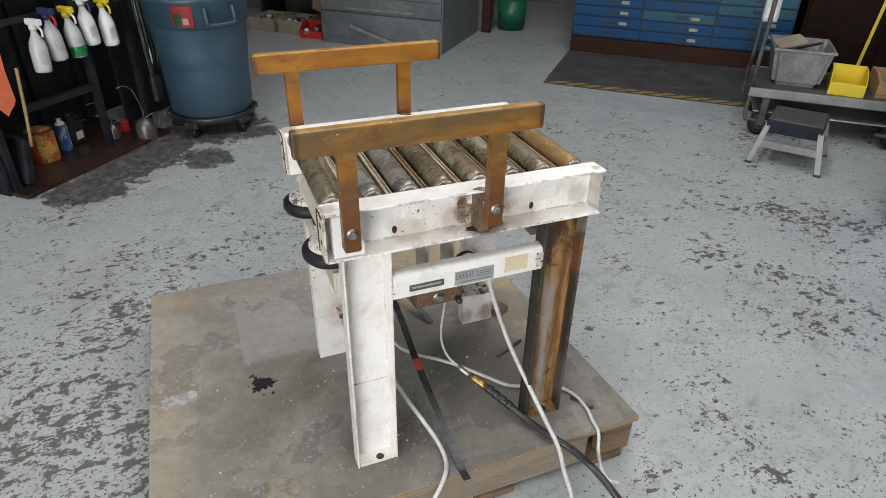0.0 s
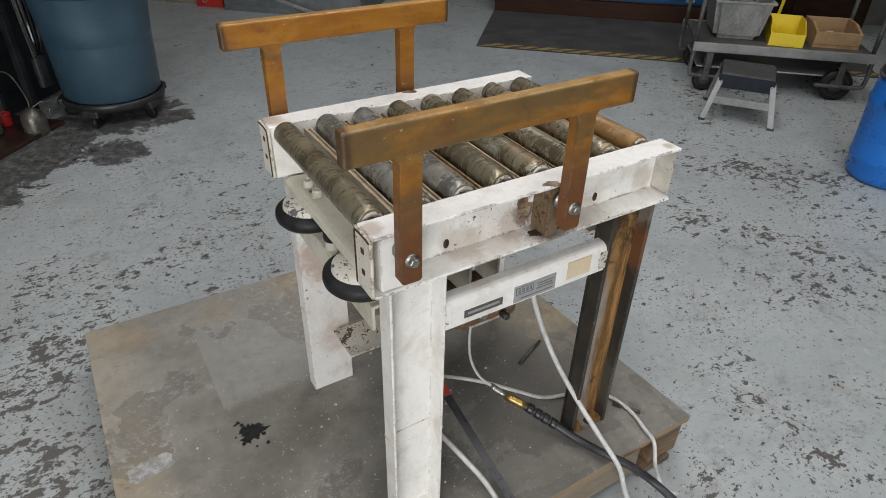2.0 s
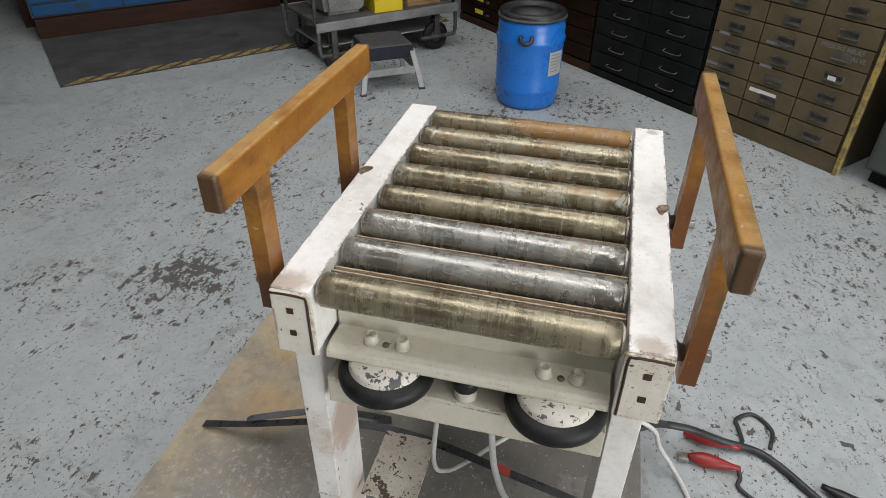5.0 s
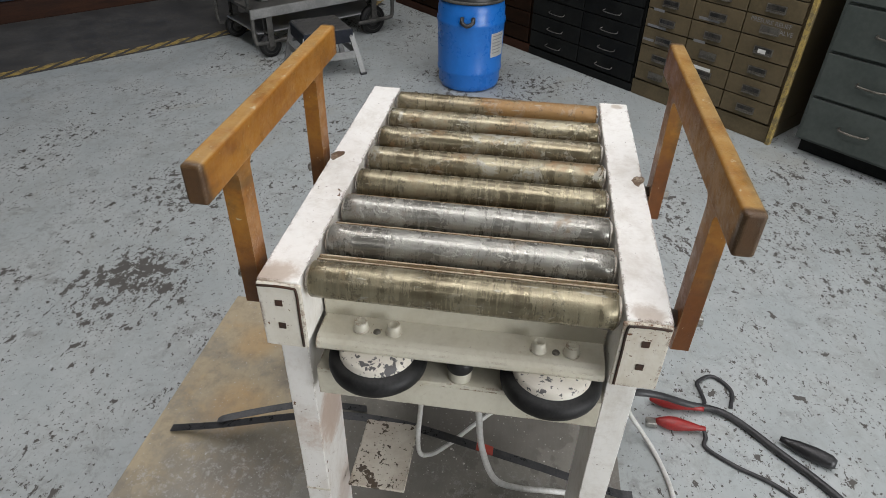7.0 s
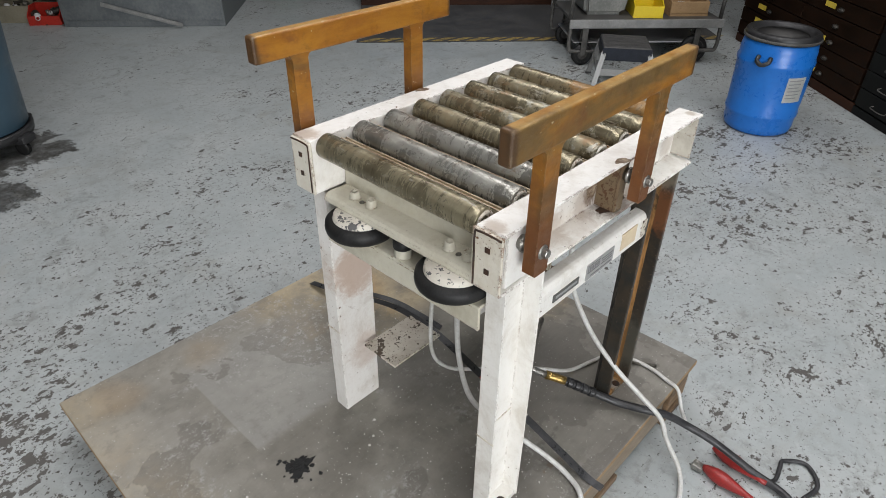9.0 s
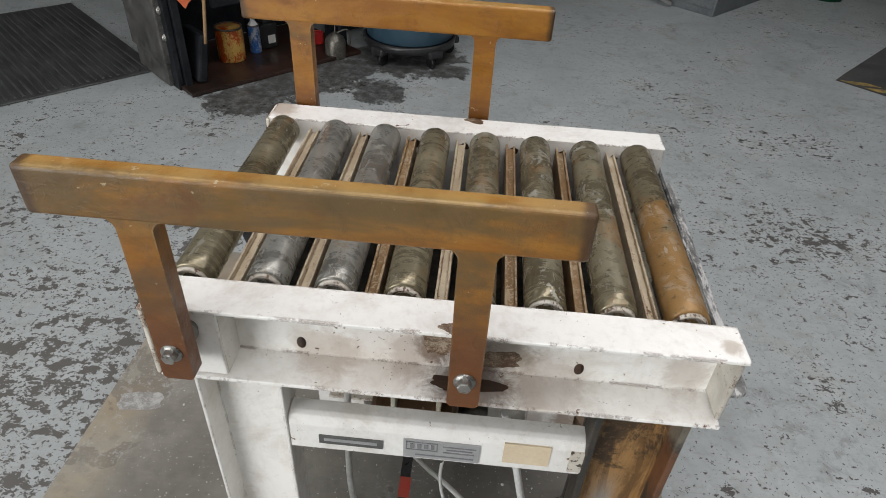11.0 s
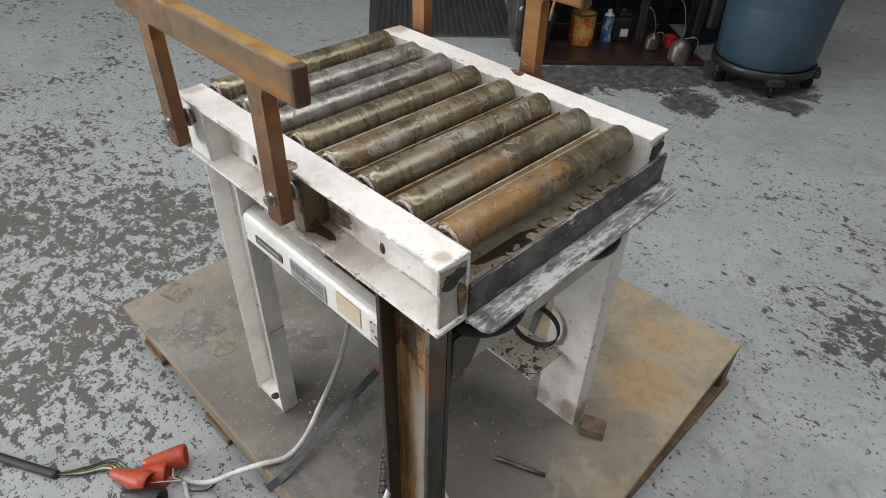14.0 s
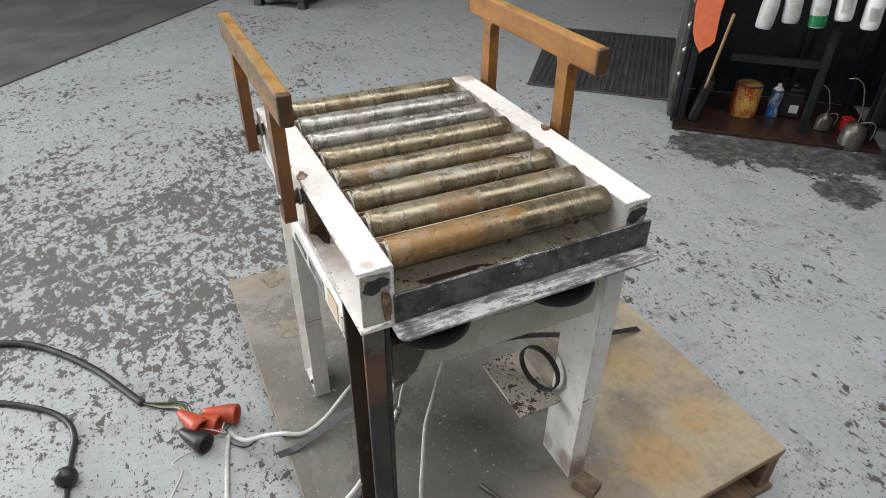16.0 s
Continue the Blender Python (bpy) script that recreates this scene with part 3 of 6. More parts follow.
RUBBER = plain("black_rubber", (0.006, 0.006, 0.006), (0.022, 0.022, 0.022), 25, 0.5, 0, 0.2, gloss=0.3)
RINGRUBBER = plain("dusty_rubber", (0.025, 0.025, 0.025), (0.07, 0.07, 0.068), 30, 0.6, 0, 0.3, gloss=0.25)
LIP = lip_steel("scraped_lip_steel", (0.085, 0.086, 0.084), (0.25, 0.25, 0.24), 0.495, 0.6)
LIPDARK = lip_steel("dark_lip_steel", (0.032, 0.033, 0.033), (0.12, 0.118, 0.11), 0.585, 0.9)
PLATEGREY = plain("engraved_plate", (0.36, 0.36, 0.36), (0.44, 0.44, 0.43), 40, 0.4, 0.4)
PLATEDARK = plain("dark_plate", (0.09, 0.09, 0.085), (0.15, 0.15, 0.14), 60, 0.4, 0.4)
MASKING = plain("aged_paper_label", (0.62, 0.5, 0.34), (0.7, 0.59, 0.42), 20, 0.8)
INK = plain("faded_printed_ink", (0.16, 0.16, 0.165), (0.22, 0.22, 0.22), 80, 0.6)
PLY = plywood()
DUSTPINE = plain("dust_grey_pine", (0.19, 0.15, 0.105), (0.31, 0.26, 0.2), 9, 0.75, 0, 0.5, (0.4, 3, 3))
PLYCORE = plain("plywood_edge", (0.20, 0.13, 0.07), (0.40, 0.28, 0.155), 16, 0.75, 0, 0.5, (0.5, 0.5, 14))
PINE = plain("weathered_pine", (0.24, 0.155, 0.085), (0.10, 0.075, 0.055), 8, 0.7, 0, 0.5, (0.4, 3, 3))
CABLE_W = plain("dirty_white_cable_sheath", (0.66, 0.66, 0.64), (0.46, 0.45, 0.42), 18, 0.45)
CABLE_K = plain("black_cable_sheath", (0.02, 0.02, 0.022), (0.05, 0.05, 0.052), 22, 0.45)
RUSTCASE = chipped("rusty_cast_case", (0.16, 0.085, 0.045), (0.065, 0.035, 0.02), (0.42, 0.38, 0.30), 50, 0.64, 0.48, 0.6, rust=(0.2, 0.09, 0.035), corner=0.003)
BRASS = plain("brass_fitting", (0.42, 0.29, 0.1), (0.3, 0.2, 0.07), 50, 0.35, 0.85)
STRAPM = plain("steel_strapping", (0.05, 0.052, 0.056), (0.09, 0.09, 0.092), 20, 0.35, 0.5)
REDTAG = plain("red_tape", (0.5, 0.055, 0.035), (0.42, 0.09, 0.06), 60, 0.5)
CLIPRED = plain("dark_red_clip_boot", (0.30, 0.022, 0.02), (0.2, 0.02, 0.018), 20, 0.4)
CLIPORANGE = plain("orange_red_wire_boot", (0.55, 0.085, 0.035), (0.36, 0.06, 0.03), 20, 0.42)
ALU = plain("dull_aluminium", (0.2, 0.2, 0.195), (0.3, 0.3, 0.29), 15, 0.5, 0.4)
GREYPAINT = plain("grey_cabinet_enamel", (0.10, 0.112, 0.118), (0.165, 0.178, 0.18), 5, 0.5, 0, 0.2, (1, 1, 1), 0.35, 0.68, gloss=0.3)
FILEGREY = plain("green_grey_file_enamel", (0.05, 0.06, 0.054), (0.075, 0.086, 0.078), 5, 0.45, 0, 0.2, (1, 1, 1), 0.35, 0.68, gloss=0.3)
BLUEDRAW = plain("blue_drawer_enamel", (0.005, 0.06, 0.17), (0.03, 0.085, 0.13), 5, 0.5, 0, 0.3, (0.5, 1, 2), 0.5, 0.75, gloss=0.25)
TEALDRAW = plain("faded_blue_drawer_enamel", (0.02, 0.10, 0.16), (0.08, 0.115, 0.10), 5, 0.5, 0, 0.3, (0.5, 1, 2), 0.45, 0.7, gloss=0.25)
BLUEFRAME = plain("dark_blue_frame", (0.008, 0.02, 0.04), (0.015, 0.032, 0.055), 6, 0.5)
DARKWOOD = plain("dark_stained_wood", (0.008, 0.004, 0.002), (0.022, 0.01, 0.005), 7, 0.6, 0, 0.3, (1, 3, 3), gloss=0.1)
REDWOOD = plain("reddish_base_timber", (0.022, 0.008, 0.004), (0.05, 0.02, 0.01), 8, 0.6, 0, 0.3, (0.5, 4, 4), gloss=0.2)
BLACKCAB = plain("black_cabinet_enamel", (0.006, 0.0065, 0.0065), (0.014, 0.015, 0.014), 6, 0.6, gloss=0.12)
TANCAB = plain("tan_cabinet_enamel", (0.085, 0.066, 0.036), (0.13, 0.10, 0.056), 7, 0.55, 0, 0.3, (1, 1, 1), 0.35, 0.68, gloss=0.25)
YELLOWTAG = plain("yellow_paper_tag", (0.72, 0.55, 0.06), (0.62, 0.47, 0.06), 30, 0.7)
WHITETAG = plain("white_paper_tag", (0.74, 0.74, 0.7), (0.62, 0.61, 0.57), 30, 0.7)
TRASH = plain("slate_blue_polyethylene", (0.03, 0.065, 0.095), (0.045, 0.085, 0.118), 5, 0.4)
BARREL = plain("bright_blue_polyethylene", (0.009, 0.125, 0.47), (0.016, 0.16, 0.54), 5, 0.32)
BLACKPL = plain("black_plastic", (0.012, 0.012, 0.013), (0.03, 0.03, 0.031), 20, 0.42)
RAMPGREY = plain("dark_grey_ramp_sheet", (0.05, 0.05, 0.05), (0.095, 0.092, 0.088), 5, 0.7, 0, 0.4, gloss=0.25)
MATRUBBER = plain("ribbed_rubber_mat", (0.03, 0.031, 0.032), (0.085, 0.086, 0.086), 7, 0.5)
HAZARD = plain("worn_yellow_tape", (0.40, 0.285, 0.075), (0.16, 0.125, 0.06), 26, 0.65, 0, 0.2, (1, 1, 1), 0.4, 0.6)
TUB = plain("grey_plastic_tub", (0.15, 0.155, 0.145), (0.27, 0.27, 0.25), 9, 0.45, 0, 0.2, (1, 1, 0.6), 0.38, 0.64)
YELLOWBIN = plain("yellow_plastic_bin", (0.62, 0.46, 0.01), (0.72, 0.54, 0.015), 10, 0.4)
REDBIN = plain("red_plastic_bin", (0.55, 0.035, 0.02), (0.45, 0.03, 0.02), 10, 0.4)
CARD = plain("brown_cardboard", (0.27, 0.185, 0.11), (0.34, 0.24, 0.15), 6, 0.8)
TRAYTAN = plain("tan_metal_tray", (0.34, 0.31, 0.23), (0.26, 0.235, 0.17), 9, 0.6)
CARTSTEEL = plain("grey_cart_steel", (0.05, 0.05, 0.048), (0.13, 0.125, 0.115), 12, 0.5, 0.2, 0.3, (1, 1, 1), 0.35, 0.65, gloss=0.3)
CHECKER = plain("scuffed_checker_plate", (0.34, 0.35, 0.36), (0.44, 0.44, 0.44), 14, 0.4, 0.5)
RACK = plain("dark_rack_steel", (0.008, 0.010, 0.012), (0.024, 0.026, 0.03), 8, 0.5, 0.1, gloss=0.25)
OILY = plain("oily_base_board", (0.014, 0.011, 0.009), (0.05, 0.022, 0.014), 6, 0.4)
BOTTLE = plain("cloudy_white_plastic", (0.66, 0.67, 0.66), (0.76, 0.76, 0.75), 12, 0.4)
BOTTLEGREY = plain("cloudy_grey_plastic", (0.42, 0.43, 0.44), (0.52, 0.53, 0.53), 12, 0.35)
GREENLIQ = plain("green_liquid", (0.01, 0.14, 0.05), (0.015, 0.18, 0.06), 12, 0.25)
REDPL = plain("red_plastic", (0.5, 0.02, 0.02), (0.42, 0.02, 0.02), 12, 0.4)
SKIRT = plain("navy_black_skirt_paint", (0.005, 0.007, 0.012), (0.018, 0.022, 0.032), 14, 0.5, 0.0, 0.4, gloss=0.2)
SILVERTAG = plain("soiled_label_frame", (0.26, 0.25, 0.2), (0.42, 0.40, 0.32), 30, 0.5, 0.3)
OLDGLUE = plain("dried_glue_patch", (0.15, 0.13, 0.09), (0.34, 0.31, 0.24), 30, 0.6, 0, 0.6, (1, 1, 1), 0.38, 0.62)
PLASTER = plain("dried_plaster_smear", (0.26, 0.25, 0.23), (0.48, 0.47, 0.45), 40, 0.8, 0, 0.5, (1, 1, 1), 0.4, 0.6)
NAVYPL = plain("navy_plastic", (0.02, 0.03, 0.09), (0.03, 0.04, 0.11), 12, 0.4)
YELPL = plain("yellow_plastic", (0.75, 0.58, 0.03), (0.68, 0.5, 0.03), 12, 0.4)
ORANGECAN = plain("orange_printed_tin", (0.42, 0.06, 0.012), (0.60, 0.38, 0.10), 16, 0.4, 0.1, 0.1, (1, 1, 0.7), 0.46, 0.54)
BLUECAN = plain("blue_printed_tin", (0.03, 0.12, 0.36), (0.45, 0.48, 0.52), 34, 0.35, 0.1, 0.1, (1, 1, 0.6), 0.48, 0.56)
TIN = plain("oily_tin", (0.085, 0.078, 0.065), (0.22, 0.205, 0.175), 18, 0.42, 0.7, 0.3)
ORANGE = plain("faded_orange_pennant", (0.72, 0.17, 0.07), (0.62, 0.14, 0.06), 12, 0.7)
STICK = plain("raw_wooden_stick", (0.33, 0.21, 0.10), (0.25, 0.155, 0.075), 14, 0.7)
DUSTBIT = plain("white_plaster_crumb", (0.6, 0.58, 0.54), (0.5, 0.48, 0.44), 60, 0.9)
GREENPL = plain("green_plastic", (0.008, 0.10, 0.05), (0.012, 0.13, 0.065), 10, 0.4)
RUSTBLOCK = plain("rust_stained_timber", (0.10, 0.06, 0.036), (0.23, 0.17, 0.115), 34, 0.75, 0, 0.5)
SCORCH = plain("brown_scorch", (0.10, 0.055, 0.028), (0.42, 0.34, 0.25), 55, 0.6, 0, 0.4, (1, 1, 1), 0.42, 0.66)
CHARRED = plain("burnt_rust_stain", (0.02, 0.014, 0.01), (0.07, 0.03, 0.014), 20, 0.7)


# ---- building blocks ----
def box(bm, x0, x1, y0, y1, z0, z1, bevel=0.0, m=None, seg=2):
    made = bmesh.ops.create_cube(bm, size=1)["verts"]
    for v in made:
        v.co = Vector(((x0 + x1) / 2 + v.co.x * (x1 - x0), (y0 + y1) / 2 + v.co.y * (y1 - y0), (z0 + z1) / 2 + v.co.z * (z1 - z0)))
    if bevel:
        edges = list({e for v in made for e in v.link_edges})
        made = bmesh.ops.bevel(bm, geom=edges, offset=bevel, segments=seg, profile=0.5, affect="EDGES")["verts"]
    if m:
        bmesh.ops.transform(bm, matrix=m, verts=made)
    return made


def boxes(*rows, bevel=0.0, seg=2):
    bm = bmesh.new()
    for r in rows:
        box(bm, *r, bevel=bevel, seg=seg)
    return bm


def lathe(profile, seg=32, m=None, bm=None):
    """A body of revolution about z from (radius, height) pairs."""
    bm = bm or bmesh.new()
    rings = []
    for r, z in profile:
        if r < 1e-6:
            rings.append([bm.verts.new((0, 0, z))])
        else:
            rings.append([bm.verts.new((r * math.cos(2 * math.pi * i / seg), r * math.sin(2 * math.pi * i / seg), z)) for i in range(seg)])
    for a, b in zip(rings, rings[1:]):
        for i in range(seg):
            j = (i + 1) % seg
            if len(a) == 1 and len(b) > 1:
                f = (a[0], b[j], b[i])
            elif len(b) == 1 and len(a) > 1:
                f = (a[i], a[j], b[0])
            elif len(a) > 1:
                f = (a[i], a[j], b[j], b[i])
            else:
                continue
            bm.faces.new(f).smooth = True
    if m:
        bmesh.ops.transform(bm, matrix=m, verts=[v for r in rings for v in r])
    return bm


def prism(points, z0, z1, m=None, bm=None, bevel=0.0):
    """An outline in x and y drawn out along z."""
    bm = bm or bmesh.new()
    low = [bm.verts.new((x, y, z0)) for x, y in points]
    top = [bm.verts.new((x, y, z1)) for x, y in points]
    n = len(points)
    faces = [bm.faces.new(list(reversed(low))), bm.faces.new(top)]
    for i in range(n):
        j = (i + 1) % n
        faces.append(bm.faces.new((low[i], low[j], top[j], top[i])))
    verts = low + top
    if bevel:
        edges = list({e for f in faces for e in f.edges})
        verts = bmesh.ops.bevel(bm, geom=edges, offset=bevel, segments=1, profile=0.5, affect="EDGES")["verts"]
        verts = list({v for v in verts} | {v for v in low + top if v.is_valid})
    if m:
        bmesh.ops.transform(bm, matrix=m, verts=verts)
    return bm


def glide(points, steps=8):
    """A smooth line through the points."""
    pts = [Vector(p) for p in points]
    pts = [pts[0] * 2 - pts[1]] + pts + [pts[-1] * 2 - pts[-2]]
    out = []
    for i in range(1, len(pts) - 2):
        a, b, c, d = pts[i - 1:i + 3]
        for k in range(steps):
            t = k / steps
            out.append(0.5 * ((2 * b) + (c - a) * t + (2 * a - 5 * b + 4 * c - d) * t * t + (3 * b - a - 3 * c + d) * t ** 3))
    return out + [pts[-2]]


def tube(points, r, seg=10, steps=8, bm=None, smooth=True):
    bm = bm or bmesh.new()
    line = glide(points, steps) if smooth else [Vector(p) for p in points]
    side = Vector((0, 0, 1))
    rings = []
    for i, p in enumerate(line):
        way = (line[min(i + 1, len(line) - 1)] - line[max(i - 1, 0)]).normalized()
        side = side - way * side.dot(way)
        if side.length < 1e-4:
            side = way.orthogonal()
        side.normalize()
        other = way.cross(side)
        rings.append([bm.verts.new(p + r * (math.cos(2 * math.pi * k / seg) * side + math.sin(2 * math.pi * k / seg) * other)) for k in range(seg)])
    for a, b in zip(rings, rings[1:]):
        for k in range(seg):
            bm.faces.new((a[k], a[(k + 1) % seg], b[(k + 1) % seg], b[k])).smooth = True
    bm.faces.new(list(reversed(rings[0])))
    bm.faces.new(rings[-1])
    return bm


def ribbon(points, width, thick, steps=8, across=None):
    """A flat band along a line; across: the direction of its width."""
    bm = bmesh.new()
    line = glide(points, steps)
    rings = []
    for i, p in enumerate(line):
        way = (line[min(i + 1, len(line) - 1)] - line[max(i - 1, 0)]).normalized()
        s = (across if across else way.cross(Vector((0, 0, 1)))).normalized()
        up = s.cross(way).normalized()
        rings.append([bm.verts.new(p + s * a * width / 2 + up * b * thick / 2) for a, b in ((-1, -1), (1, -1), (1, 1), (-1, 1))])
    for a, b in zip(rings, rings[1:]):
        for k in range(4):
            bm.faces.new((a[k], a[(k + 1) % 4], b[(k + 1) % 4], b[k]))
    bm.faces.new(list(reversed(rings[0])))
    bm.faces.new(rings[-1])
    return bm


def mesh_of(name, bm, material):
    bmesh.ops.recalc_face_normals(bm, faces=bm.faces)
    me = bpy.data.meshes.new(name)
    bm.to_mesh(me)
    bm.free()
    me.materials.append(material)
    return me


def part(name, bm, material, parent, label=""):
    ob = new(name, mesh_of(name, bm, material))
    ob.parent = parent
    return tagged(ob, label)


def thing(name, m, label, category, group="", kind=""):
    ob = new(name)
    ob.matrix_world = m
    ob.empty_display_size = 0.05
    return tagged(ob, label, category, group, kind)


def solid(name, bm, material, m, label, category, group="", kind=""):
    ob = new(name, mesh_of(name, bm, material))
    ob.matrix_world = m
    return tagged(ob, label, category, group, kind)


ALONG_Y = pose(0, 0, 0, 90, 0, 0)      # turns a z axis to -y
ALONG_X = pose(0, 0, 0, 0, 90, 0)      # turns a z axis to x


def hexbolt(r, h):
    """A hexagon head with its washer, standing on z = 0."""
    bm = lathe([(0, 0), (r * 1.45, 0), (r * 1.45, h * 0.22), (0, h * 0.22)], 20)
    prism([(r * math.cos(math.pi * k / 3), r * math.sin(math.pi * k / 3)) for k in range(6)], h * 0.22, h, bm=bm, bevel=r * 0.12)
    return bm


# ---- the shell of the workshop ----
bm = bmesh.new()
bmesh.ops.create_grid(bm, x_segments=2, y_segments=2, size=1)
for v in bm.verts:
    v.co = Vector((v.co.x * 11, v.co.y * 11, 0))
solid("floor", bm, FLOOR, Matrix(), "pale grey-green painted concrete floor, chipped and stained", "floor", kind="structure")
solid("aisle_floor", boxes((-9, 2.6, -6.5, -2.17, -0.02, 0.004)), AISLE, room(0, 0), "bare grey concrete aisle beside the painted floor", "floor", kind="structure")
solid("floor_joint", boxes((-9, 2.6, -2.19, -2.165, -0.01, 0.005)), RAMPGREY, room(0, 0), "dark joint between painted floor and aisle", "floor joint", kind="structure")
solid("wall_north", boxes((-8.54, -2.0, 6.5, 6.68, 0, 4.22), (-1.08, 2.53, 6.5, 6.68, 0, 4.22), (-2.0, -1.08, 6.5, 6.68, 2.1, 4.22)), WALL, far(0, 0), "dim grey wall with a doorway through it", "wall", kind="structure")
# unseen east, south and west walls and ceiling, added to close the room
solid("wall_east", boxes((2.7, 2.88, -6.6, 7.1, 0, 4.5)), WALL, room(0, 0), "dim grey wall behind the cabinets", "wall", kind="structure")
solid("wall_south", boxes((-9.1, -1.85, -6.78, -6.6, 0, 4.5), (2.25, 2.88, -6.78, -6.6, 0, 4.5), (-1.85, 2.25, -6.78, -6.6, 3.6, 4.5)), WALL, room(0, 0), "dim grey wall with an added opening for the south light", "wall", kind="structure")
solid("wall_west", boxes((-9.28, -9.1, -6.6, 7.1, 0, 4.5)), WALL, room(0, 0), "dim grey workshop wall", "wall", kind="structure")
solid("ceiling", boxes((-9.28, 2.88, -6.78, 7.1, 4.5, 4.6)), CEIL, room(0, 0), "dusty pale ceiling", "ceiling", kind="structure")
solid("back_room_wall", boxes((-2.6, -0.6, 8.4, 8.5, 0, 2.6), (-2.6, -2.5, 6.69, 8.4, 0, 2.6), (-0.7, -0.6, 6.69, 8.4, 0, 2.6), (-2.6, -0.6, 6.69, 8.5, 2.6, 2.7)), WALL, far(0, 0), "unlit room behind the doorway", "wall", kind="structure")
solid("door_frame", boxes((-2.06, -1.97, 6.44, 6.5, 0, 2.15), (-1.11, -1.02, 6.44, 6.5, 0, 2.15), (-1.97, -1.11, 6.44, 6.5, 2.06, 2.15), bevel=0.004), REDWOOD, far(0, 0), "scuffed wooden door frame", "door frame", kind="structure")

# ---- the pallet ----
PX, PY, PZ = 0.342, 1.638, 0.158       # middle and top of the pallet
W, D = 1.33, 1.165
pal = thing("pallet", pose(PX, PY, 0), "dusty plywood-topped wooden pallet on the floor", "pallet")
outline = [(-0.682, -0.592), (0.693, -0.577), (0.644, 0.58), (-0.672, 0.593)]
part("sheet_core", prism([(x * 1.0012, y * 1.0012) for x, y in outline], PZ - 0.02, PZ - 0.0042, bevel=0.001), PLYCORE, pal, "brown layered plywood edge")
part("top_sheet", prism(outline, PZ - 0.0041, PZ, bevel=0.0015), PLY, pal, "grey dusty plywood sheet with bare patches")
for y in (-D / 2 + 0.035, 0.0, D / 2 - 0.035):
    for x0, x1, wood in ((-W / 2 + 0.006, -W / 2 + 0.12, PINE), (-W / 2 + 0.2, W / 2 - 0.14, DUSTPINE), (W / 2 - 0.088, W / 2 + (0.018 if y < 0 else -0.02), PINE)):
        part("stringer_block", boxes((x0, x1, y - 0.022, y + 0.022, 0.022, PZ - 0.0203), bevel=0.003), wood, pal)
for x in (-W / 2 + 0.07, -0.22, 0.22, W / 2 - 0.07):
    part("bottom_board", boxes((x - 0.06, x + 0.06, -D / 2 + 0.004, D / 2 - 0.004, 0.0005, 0.0215), bevel=0.002), PINE, pal)

for x, y, w, d, turn, mat, seed in ((-0.29, 1.183, 0.05, 0.036, 20, "glue", 3), (-0.012, 1.18, 0.052, 0.034, -15, "glue", 5), (-0.25, 1.616, 0.055, 0.028, 8, "plaster", 7)):
    rnd = random.Random(seed)
    edge = []
    for k in range(28):
        a = 2 * math.pi * k / 28
        f = 1 / max(abs(math.cos(a)), abs(math.sin(a)))
        edge.append((w * min(f, 1.25) * math.cos(a) * rnd.uniform(0.86, 1.05), d * min(f, 1.25) * math.sin(a) * rnd.uniform(0.86, 1.05)))
    part("dried_patch", prism(edge, PZ - 0.0005, PZ + 0.0008, Matrix.Translation((x - PX, y - PY, 0)) @ pose(0, 0, 0, 0, 0, turn)), OLDGLUE if mat == "glue" else PLASTER, pal, "dried glue patch" if mat == "glue" else "pale plaster smear")

# ---- the roller table ----
X0, Y0, Z0 = 0.4985, 1.428, 0.174
SINK = PZ - Z0                        # the legs reach down to the pallet
table = thing("roller_table", pose(X0, Y0, Z0), "chipped white steel roller table with brown handle bars", "roller table")
TOP, BOT = 0.779, 0.661               # rail heights over the table's origin
YO, YW = 0.271, 0.2135               # outer edge and web of the rails
LW, L = 0.337, 0.346                  # west and east ends of the rails


def channel(depth, lip, wall, length, bevel=0.0012):
    """A rolled channel along z: web on y = 0, flanges towards -y, its width along x."""
    h = depth / 2
    return prism([(-h, 0), (-h, -lip), (-h + wall * 0.8, -lip), (-h + wall * 1.5, -wall), (h - wall * 1.5, -wall), (h - wall * 0.8, -lip), (h, -lip), (h, 0)], 0, length, bevel=bevel)


def placed(bm, m):
    bmesh.ops.transform(bm, matrix=m, verts=bm.verts)
    return bm


def ragged(w, h, n, seed):
    """A blotch's outline."""
    rnd = random.Random(seed)
    waves = [(k, rnd.uniform(0, 6.28), 0.3 / k) for k in (2, 3, 5, 8)]
    out = []
    for i in range(2 * n):
        a = math.pi * i / n
        r = 0.8 + sum(q * math.sin(k * a + f) for k, f, q in waves) + rnd.uniform(-0.06, 0.06)
        out.append((w * r * math.cos(a), h * r * math.sin(a)))
    return out


